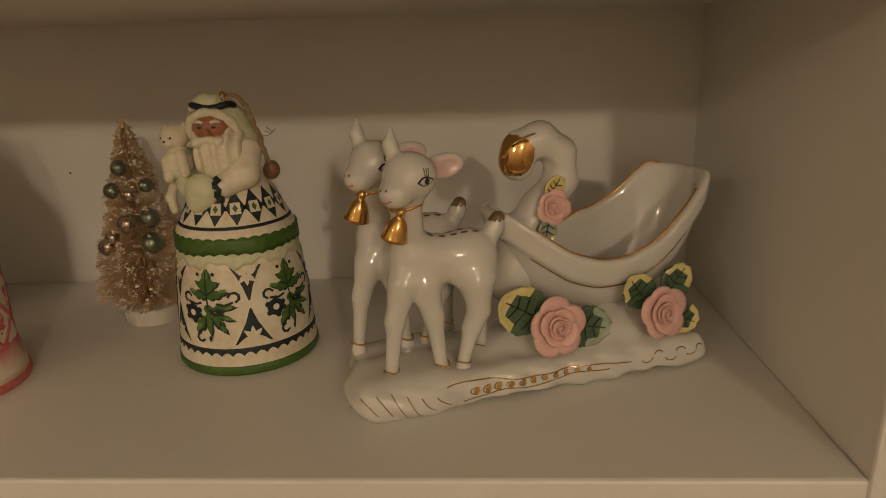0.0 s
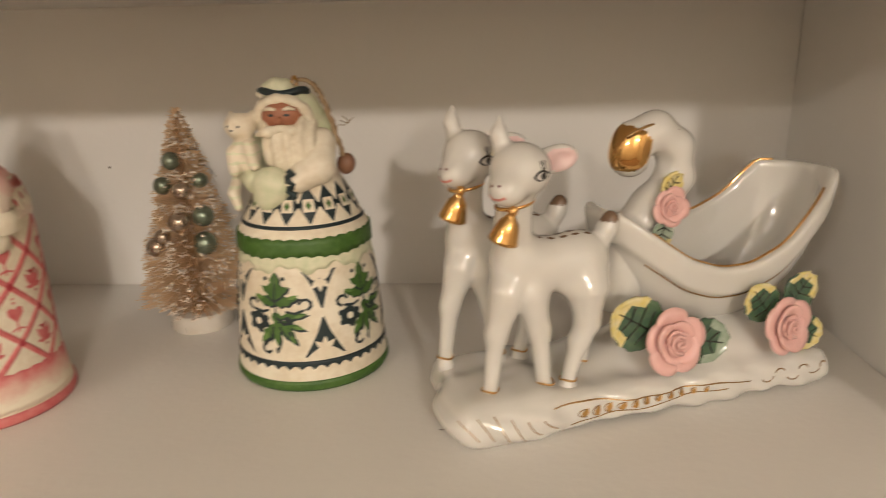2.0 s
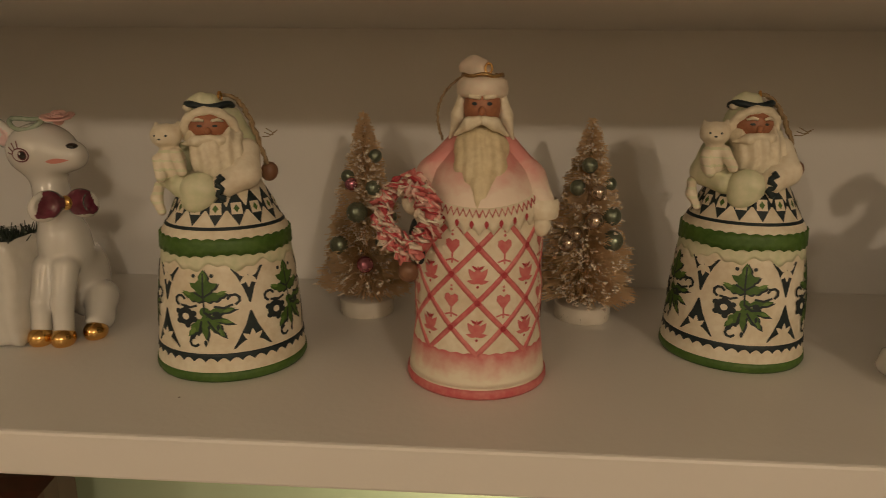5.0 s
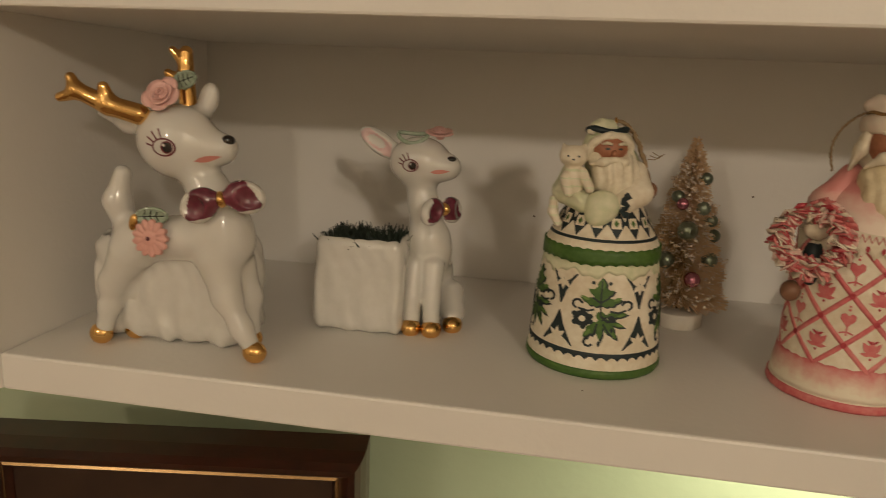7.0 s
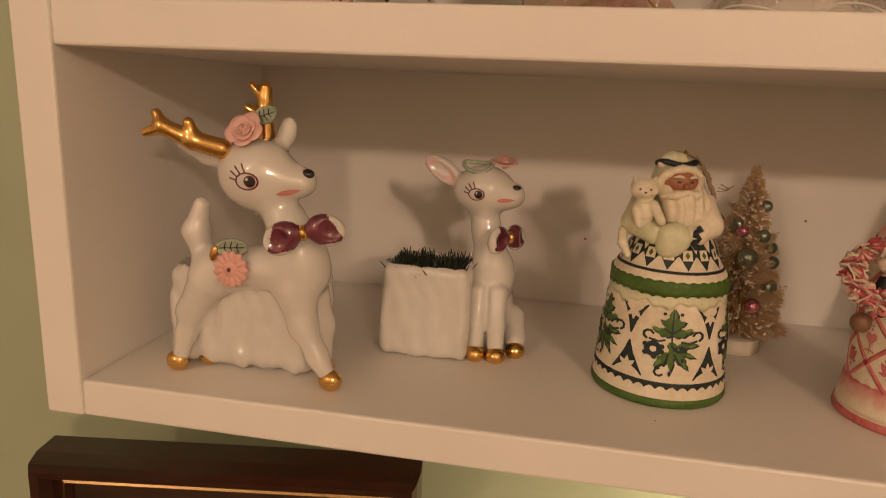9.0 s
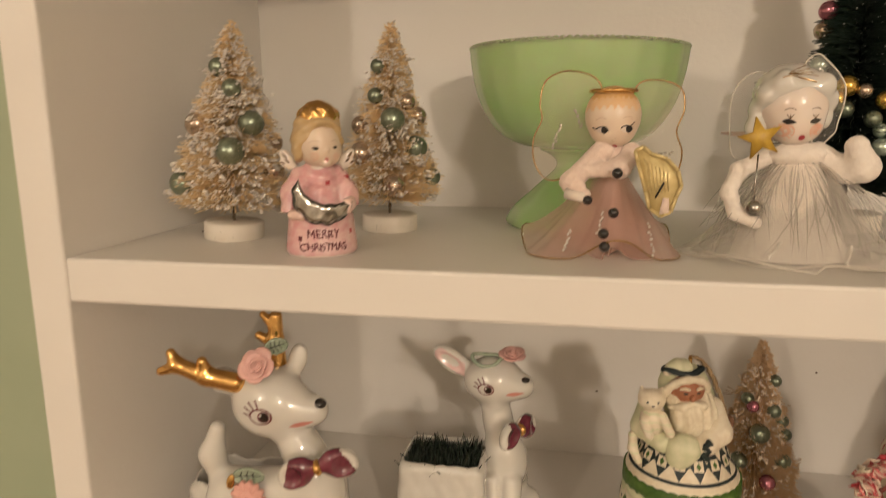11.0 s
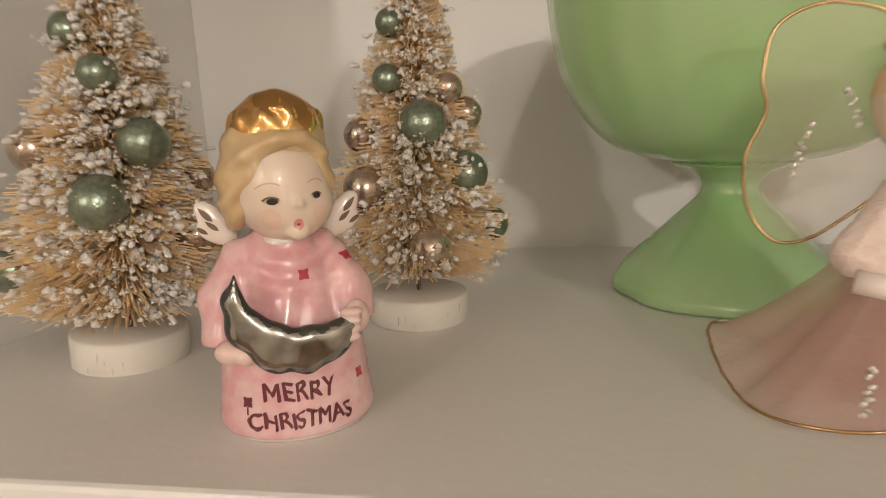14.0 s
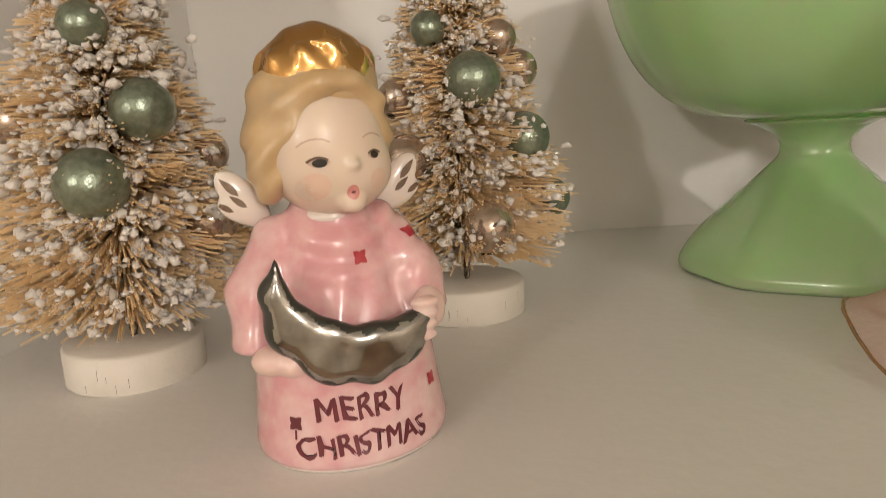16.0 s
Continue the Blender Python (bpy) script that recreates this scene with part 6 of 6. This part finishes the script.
thing("angel_figurine", pose(-0.5842, 0.3004, Z_UP, 0, 0, 24) @ Matrix.Diagonal((1, 1, 1.0, 1)), "small glazed angel figurine in pink robe holding silver crescent", "figurine", "", pink_angel())


def sheet(c, outline, centre, m, rings=7, dish=None):
    """A net stretched from a centre to a closed outline."""
    o, ctr = np.array(outline, float), np.array(centre, float)
    G = np.stack([ctr + (o - ctr) * t for t in np.linspace(0.02, 1, rings)])
    if dish is not None:
        G = dish(G)
    c.grid(G, m, close_v=True)


def closed_curve(pts, n=80):
    """A smooth closed line through the points."""
    P = np.array(pts, float)
    k = len(P)
    out = []
    for t in np.linspace(0, k, n, endpoint=False):
        i, f = int(t), t - int(t)
        a, b, d, e = P[(i - 1) % k], P[i % k], P[(i + 1) % k], P[(i + 2) % k]
        out.append(0.5 * (2 * b + (d - a) * f + (2 * a - 5 * b + 4 * d - e) * f * f + (3 * b - a - 3 * d + e) * f ** 3))
    return np.array(out)


def net_skirt(c, r, top, wave, m, wire, folds=9, lift=10, lean=0.0):
    """A net cone with a wired, wavy hem."""
    a = np.linspace(0, 2 * math.pi, 120, endpoint=False)
    rr = r * (1 + wave * np.sin(folds * a + 0.6) + 0.05 * np.sin(3 * a))
    hem = np.stack([rr * np.sin(a), -rr * np.cos(a) * 0.86, 1.2 + lift * (0.5 + 0.5 * np.sin(folds * a * 0.5 + 1.1)) ** 3], 1)
    rows = []
    for t in np.linspace(0, 1, 14):
        q = hem * t ** 0.9
        q[:, 2] = hem[:, 2] * t ** 2 + top * (1 - t) ** 1.15
        q[:, 0] += 0.7 * np.sin(a * 21 + t * 5) * t + lean * t
        rows.append(q)
    hem[:, 0] += lean
    c.grid(np.stack(rows), m, close_v=True)
    c.tube(hem, 0.42, wire, 5, closed=True)


def tinsel(c, a, b, rnd, n=9):
    for k in range(n):
        p = np.array(a) + (np.array(b) - np.array(a)) * k / n + np.array([rnd.uniform(-.6, .6) for _ in range(3)])
        c.egg(p, (0.75, 0.5, 0.9), TINSEL, (rnd.uniform(0, 90), rnd.uniform(0, 90), 0), 6, 4)


# ---- doll with harp ----
def harp_doll():
    c, rnd = Clay(), random.Random(3)
    net_skirt(c, 38, 48, 0.05, NET_PINK, GOLD_LINE, 6, 11, -4.5)
    net_skirt(c, 27, 46, 0.07, NET_PINK, NET_PINK, 9, 6, -3)
    net_skirt(c, 15, 46, 0.10, NET_PINK, NET_PINK, 7, 4)
    c.solid(lambda P: blend(3, limb(P, [(0, 0, 5), (0, 0, 30), (0, -2, 48)], [5, 5, 6], 3), ell(P, (-0.5, -4, 48), (8.5, 7, 5.5))), (-14, -16, -1), (12, 11, 56), 1.0, PINK_FLUFF)
    head = lambda P: blend(3, ell(P, (-1, -3, 67.5), (13.2, 12, 14)), ell(P, (-1, -6, 60), (9.5, 8, 7.5)))
    c.solid(head, (-16, -18, 50), (14, 12, 84), 0.7, lambda C: [GINGER if z > 76.0 - 0.010 * (x + 1) ** 2 - 0.35 * y * (y > 0) + 0.5 * math.sin(x * 2.6) else (GINGER_PALE if z > 71.5 - 0.012 * (x + 1) ** 2 - 0.35 * y * (y > 0) + 0.9 * math.sin(x * 1.9) else FLESH) for x, y, z in C])
    t = np.linspace(0, 2 * math.pi, 32, endpoint=False)
    c.tube(np.stack([-1 + 10.8 * np.cos(t), -3 + 10.2 * np.sin(t), 79.0 + 0 * t], 1), 0.95, GOLD, 8, closed=True)
    n, at = (0.0, -1, 0.0), (-1, -18, 58.3)
    c.decal(head, at, n, [lens((-8.0, 2.2), 5.4, 2.9, 10), lens((3.2, 2.8), 5.2, 2.9, -4)], FLESH_WHITE, 0.08)
    c.decal(head, at, n, [disc(1.55, 12, (-4.2, 2.5), 0.95, 1.1), disc(1.55, 12, (7.0, 2.9), 0.95, 1.1)], BLACK, 0.16)
    c.decal(head, at, n, stroke(arc((-5.4, 0.7), 3.4, 25, 140), 0.5) + stroke(arc((5.9, 1.2), 3.4, 30, 140), 0.5) + stroke([(7.6, 4.4), (9.6, 6.2)], 0.4) + stroke([(-8, 2.8), (-9.6, 3.6)], 0.4), BLACK, 0.18)
    c.decal(head, at, n, stroke(arc((-5.6, 5.0), 3.2, 50, 140), 0.28) + stroke(arc((6.2, 5.4), 3.2, 40, 130), 0.28), EYE_SHADE, 0.14)
    c.decal(head, at, n, [disc(1.5, 10, (0.6, -5.4), 1.1, 0.7)], RED, 0.16)
    c.egg((-0.5, -14.6, 56.4), (1.1, 1.0, 0.8), FLESH, nu=10, nv=6)
    # wired wings
    left = closed_curve([(-9, 12, 82), (-23, 13, 89), (-35, 13, 85), (-38, 12, 74), (-37, 12, 66), (-41, 12, 56), (-40, 12, 44), (-33, 11, 36), (-22, 10, 40), (-8, 8, 56)])
    right = closed_curve([(7, 12, 80), (17, 13, 84), (28, 13, 80), (30, 12, 70), (27, 12, 60), (30, 12, 50), (28, 12, 40), (21, 11, 36), (12, 10, 42), (4, 8, 56)])
    for w in (left, right):
        w += (2.0, -11.0, 0)
        sheet(c, w, w.mean(0) + (0, -1.5, 0), NET_WING)
        c.tube(w, 0.42, GOLD_LINE, 5, closed=True)
    for a, b in (((-29, -1, 52), (-26, -1, 64)), ((-19, -1, 70), (-15, -1, 62)), ((14, 4, 48), (30, 4, 50)), ((-22, -28, 6), (-19, -24, 16)), ((18, -27, 4), (16, -20, 20)), ((-7, -28, 14), (-4, -18, 24))):
        tinsel(c, a, b, rnd)
    # chenille arms
    c.solid(lambda P: blend(2, limb(P, [(-5, -7, 51), (-20, -15, 36.5), (-13, -21, 31)], [5.6, 4.6, 2.6], 3), limb(P, [(8, -7, 50), (3, -16, 43.5), (-11, -15, 42)], [5.0, 4.4, 3.4], 3))
            + 0.30 * np.sin(P[..., 0] * 1.3 + P[..., 2] * 0.6) * np.sin(P[..., 2] * 1.2 + P[..., 1] * 0.9), (-28, -28, 24), (16, 0, 56), 0.7, PINK_FLUFF)
    c.tube([(-22, -19, 31.5), (-13, -22.5, 30)], 2.7, FLESH_WHITE, 10)
    for p, r in (((1, -23, 41.5), 2.5), ((-12, -24, 29), 2.3), ((0, -22, 23), 2.5), ((-4.5, -30.5, 14.5), 2.5), ((-4.0, -33.5, 9.0), 2.5)):
        c.egg(p, r, BLACK)
    # gilt harp
    h = [(8, 51), (9.5, 45), (14, 30), (16.5, 21), (22, 17.5), (27, 20), (29, 27), (31.5, 33), (29.5, 41), (24, 47), (16, 49.5), (12, 53)]
    place = Matrix.Translation((1.5, -24, 7.5)) @ Matrix.Rotation(radians(-10), 4, "Z") @ Matrix.Scale(0.87, 4)
    c.prism(h, 1.6, place, GOLD_FOIL)
    for k in range(len(h)):
        a, b = h[k], h[(k + 1) % len(h)]
        c.tube([place @ Vector((a[0], -0.9, a[1])), place @ Vector((b[0], -0.9, b[1]))], 0.9, GOLD_FOIL, 6)
    for k in range(7):
        c.tube([place @ Vector((12.5 + 2.0 * k, -1.1, 47 - 1.2 * k)), place @ Vector((16.5 + 1.5 * k, -1.1, 27 + 0.6 * k))], 0.3, GOLD_FOIL, 4)
    c.tube([place @ Vector((19, -1.3, 27)), place @ Vector((23, -1.3, 35))], 0.5, BLACK, 5)
    c.prism([(21, 18.5), (26, 19.5), (25.5, 27), (22.5, 27)], 1.0, Matrix.Translation((0, -1.2, 0)) @ place, PINK_FLUFF)
    return c


thing("angel_doll", pose(-0.440, 0.322, Z_UP), "ginger haired angel doll in pink net skirt with gilt harp", "doll", "angel dolls", harp_doll())


# ---- doll in white net with star ----
def star_doll():
    c, rnd = Clay(), random.Random(5)
    net_skirt(c, 49, 44, 0.05, NET_WHITE, NET_WIRE, 7, 4)
    net_skirt(c, 43, 46, 0.04, NET_WHITE, NET_WIRE, 10, 3)
    # gathered tulle, layer under layer; solid white cone added inside to brighten it
    c.lathe([(25, 1.2), (24, 6), (21, 15), (17.5, 26), (13.5, 37), (9, 47), (5, 52)], FLUFF, 110, (-3, -2, 0), (1, 0.86), lambda a, z: (0.03 * np.sin(7 * a + 0.06 * z) + 0.012 * np.sin(19 * a + 1)) * (1.1 - z / 60))
    for k, (r, z) in enumerate(((40, 2.5), (33, 1.5))):
        ph = 1.7 * k
        c.lathe([(r, z), (r * 0.95, z + 6), (r * 0.84, 15), (r * 0.68, 26), (r * 0.48, 37), (9, 46), (6, 51)], TULLE, 110, (-3, -2, 0), (1, 0.86),
                lambda a, z: (0.022 * np.sin(9 * a + ph + 0.05 * z) + 0.010 * np.sin(23 * a + 2 * ph)) * (1.15 - z / 60) + 0.02 * np.sin(5 * a + ph))
    for k in range(130):
        a, ln = rnd.uniform(-2.6, 2.6), rnd.uniform(14, 40)
        sw, bend, z1 = rnd.uniform(-0.5, 0.5), rnd.uniform(-3, 3), rnd.uniform(4, 22)
        p = [(math.sin(a + sw * t * t) * (5 + ln * t ** 0.8) - 3 + bend * math.sin(3.1 * t), -math.cos(a + sw * t * t) * (5 + ln * t ** 0.8) * 0.84 - 2, 47 + (z1 - 47) * t ** 1.25 + 1.5 * math.sin(5 * t + k)) for t in np.linspace(0, 1, 8)]
        c.tube(p, [0.5 * (1 - 0.7 * abs(2 * t - 1)) for t in np.linspace(0, 1, 8)], WISP, 3)
    c.solid(lambda P: blend(4, limb(P, [(-3, 0, 5), (-3, 0, 44)], [14, 8]), ell(P, (-4, -3, 49), (14, 10, 6))) + 0.25 * np.sin(P[..., 0] * 1.0) * np.sin(P[..., 2] * 0.9 + P[..., 1]), (-21, -16, -6), (15, 16, 58), 0.9, FLUFF)
    head = lambda P: blend(3, ell(P, (-7, -3, 71), (15.2, 13.8, 15.4)), ell(P, (-6, -7, 62.5), (11.4, 9.2, 9)))
    c.solid(head, (-24, -20, 50), (10, 14, 88), 0.7, FLESH_WHITE)

    def hair(P):
        f = blend(2.5, ell(P, (-7.5, -0.5, 76), (16.4, 15.2, 14.6)), *[ell(P, q, (5.2, 5, 5.5)) for q in ((-21, -3, 70), (-22, -4, 62), (-19, -8, 76), (5.5, -3, 66), (7, -4, 74), (3.5, -9, 80), (-13, -11, 81))])
        f = cut(f, ell(P, (-5, -15, 65.5), (11.8, 9.6, 13.0)), 1.5)
        return f + 0.22 * np.sin(P[..., 0] * 0.7 + 2 * np.sin(P[..., 2] * 0.3))
    c.solid(hair, (-30, -18, 52), (15, 18, 94), 0.8, GLAZE)
    c.decal(hair, (-8, -13, 86), (0, -0.7, 0.7), [p for k in range(4) for p in stroke([(-5, -2.5), (-1.5 + 1.2 * k, 2.2 - 1.0 * k), (3.5 + 1.6 * k, 5.0 - 2.0 * k)], 0.5)] + stroke([(-7, -3.2), (-2, -2.8), (7, -4)], 0.5), GOLD_LINE, 0.2, up=(0, 0.7, 0.7))
    n, at = (0.05, -1, 0.0), (-5.5, -18, 62)
    c.decal(head, at, n, [lens((-8.4, 2.5), 5.8, 2.4, -8), lens((2.6, 1.8), 5.8, 2.4, 12)], BLACK, 0.15)
    c.decal(head, at, n, [p for s in (-5.4, 5.2) for a in (60, 90, 120) for p in stroke([(s, 3.4), (s + 2.6 * math.cos(radians(a)), 5.2)], 0.35)] + stroke(arc((-5.6, 4.6), 3.4, 50, 130), 0.3) + stroke(arc((5.4, 4.8), 3.4, 50, 130), 0.3), BROWN_SPOT, 0.14)
    c.decal(head, at, n, [disc(4.2, 16, (-7.4, -2.4), 1.1, 0.9), disc(3.8, 16, (7.0, -2.0), 1.0, 0.9)], CHEEK, 0.04)
    c.decal(head, at, n, [disc(1.4, 10, (0.6, -5.0), 1.0, 0.85)], RED, 0.15)
    # wings
    left = closed_curve([(-14, 9, 84), (-24, 9, 86), (-31, 8, 76), (-31, 8, 60), (-29, 8, 48), (-20, 7, 46), (-12, 6, 56)])
    right = closed_curve([(0, 9, 86), (5, 9, 95), (12, 9, 90), (18, 9, 82), (19, 9, 74), (17, 9, 64), (15, 8, 58), (6, 7, 54)])
    for w in (left, right):
        sheet(c, w, w.mean(0), NET_WHITE)
        c.tube(w, 0.42, NET_WIRE, 5, closed=True)
    # arms
    c.solid(lambda P: blend(2, limb(P, [(-14, -3, 49), (-29, -8, 42), (-34, -13, 32), (-31, -17, 23), (-23, -20, 19)], [4.4, 3.8, 3.6, 3.4, 2.8], 2)) + 0.2 * np.sin(P[..., 0] * 0.9) * np.sin(P[..., 2] * 1.1), (-42, -26, 12), (-6, 6, 58), 0.8, FLUFF)
    c.solid(lambda P: limb(P, [(6, -2, 50), (16, -8, 42), (22, -12, 44), (18, -14, 53)], [5, 5.5, 6.5, 5], 3) + 0.2 * np.sin(P[..., 0] * 0.9) * np.sin(P[..., 2] * 1.1), (0, -22, 34), (32, 6, 62), 0.8, FLUFF)
    # star wand
    star = [((9.8 if k % 2 == 0 else 4.1) * math.sin(2 * math.pi * k / 10 - 0.25), (9.8 if k % 2 == 0 else 4.1) * math.cos(2 * math.pi * k / 10 - 0.25)) for k in range(10)]
    c.prism(star, 2.0, Matrix.Translation((-24, -21, 57)), STAR_YELLOW)
    c.tube([(-24, -20, 50), (-24.5, -20.5, 36), (-24.5, -21, 28)], 0.35, SILVER, 5)
    c.egg((-24.5, -22, 26), 3.9, SILVER)
    for a, b in (((-24, 4, 62), (-22, 4, 84)), ((-20, -34, 6), (-14, -30, 12)), ((10, -38, 5), (13, -32, 12)), ((6, 8, 88), (14, 8, 80))):
        tinsel(c, a, b, rnd, 12)
    return c


thing("angel_doll", pose(-0.354, 0.325, Z_UP), "white haired angel doll in white net skirt holding yellow star", "doll", "angel dolls", star_doll())


# ---- framed picture on the wall below ----
def framed_picture(x0, x1, z0, z1, y):
    root = thing("framed_picture", pose(-0.534, 0.405, 0, 0, 0, 9), "dark mahogany picture frame with gilt inner line", "picture frame")
    steps = [(0.000, 0.006), (0.004, -0.008), (0.010, -0.014), (0.020, -0.012), (0.030, -0.004), (0.036, 0.002), (0.040, 0.001), (0.046, 0.006)]
    for name, a, b in (("rail", 0, 1), ("stile", 1, 2), ("rail", 2, 3), ("stile", 3, 0)):
        corners = [(x0, z1, 1, -1), (x1, z1, -1, -1), (x1, z0, -1, 1), (x0, z0, 1, 1)]
        c = Clay()
        prof = steps + [(0.046, 0.03), (0.0, 0.03)]
        G = np.array([[(cx + sx * d * 0.55, y + dy, cz + sz * d * 0.56) for d, dy in prof] for cx, cz, sx, sz in (corners[a % 4], corners[b % 4])]) * 1000
        c.grid(G, lambda i, j: GOLD_LINE if j == 5 else MAHOGANY, close_v=True)
        part(name, c, root, "mahogany moulding", smooth=False)
    part("picture", slab("picture", (x0 + 0.0255, y + 0.007, z0 + 0.026), (x1 - 0.0255, y + 0.02, z1 - 0.026), PICTURE, 0), root, "dark brown picture surface")
    part("hanging_block", slab("hanging_block", (x0 + 0.08, y + 0.03, z1 - 0.09), (x1 - 0.06, y + 0.078, z1 - 0.05), MAHOGANY, 0.001), root, "wooden hanging block behind the frame")
    return root


framed_picture(-0.300, -0.009, 0.76, 1.084, 0.0)

# ---- crumbs left on the boards ----
rnd = random.Random(8)
for x, y, z, s in ((-0.676, 0.35, Z_UP, 1.4), (-0.672, 0.347, Z_UP, 1.0), (-0.06, 0.318, Z_LOW, 0.5), (-0.40, 0.30, Z_LOW, 0.35)):
    c = Clay()
    for k in range(5):
        c.egg((rnd.uniform(-2, 2) * s, rnd.uniform(-1, 1) * s, 0.4 * s), (1.2 * s * rnd.uniform(0.4, 1), 0.4 * s, 0.4 * s), DUST, (0, 0, rnd.uniform(0, 180)), 6, 4)
    thing("crumb", pose(x, y, z), "dry brown crumb lying on the white board", "crumb", "crumbs on the boards", c)

# ---- old nail holes in the back panel ----
for x, z in ((-0.280, 1.279), (-0.437, 1.253)):
    c = Clay()
    c.lathe([(0, 0.3), (0.5, 0.25), (0.8, 0.0), (0.0, -0.2)], DUST, 10)
    thing("nail_hole", pose(x, Y1 - 0.0001, z, 90, 0, 0), "tiny dark nail hole in the white back panel", "nail hole", "nail holes", c)
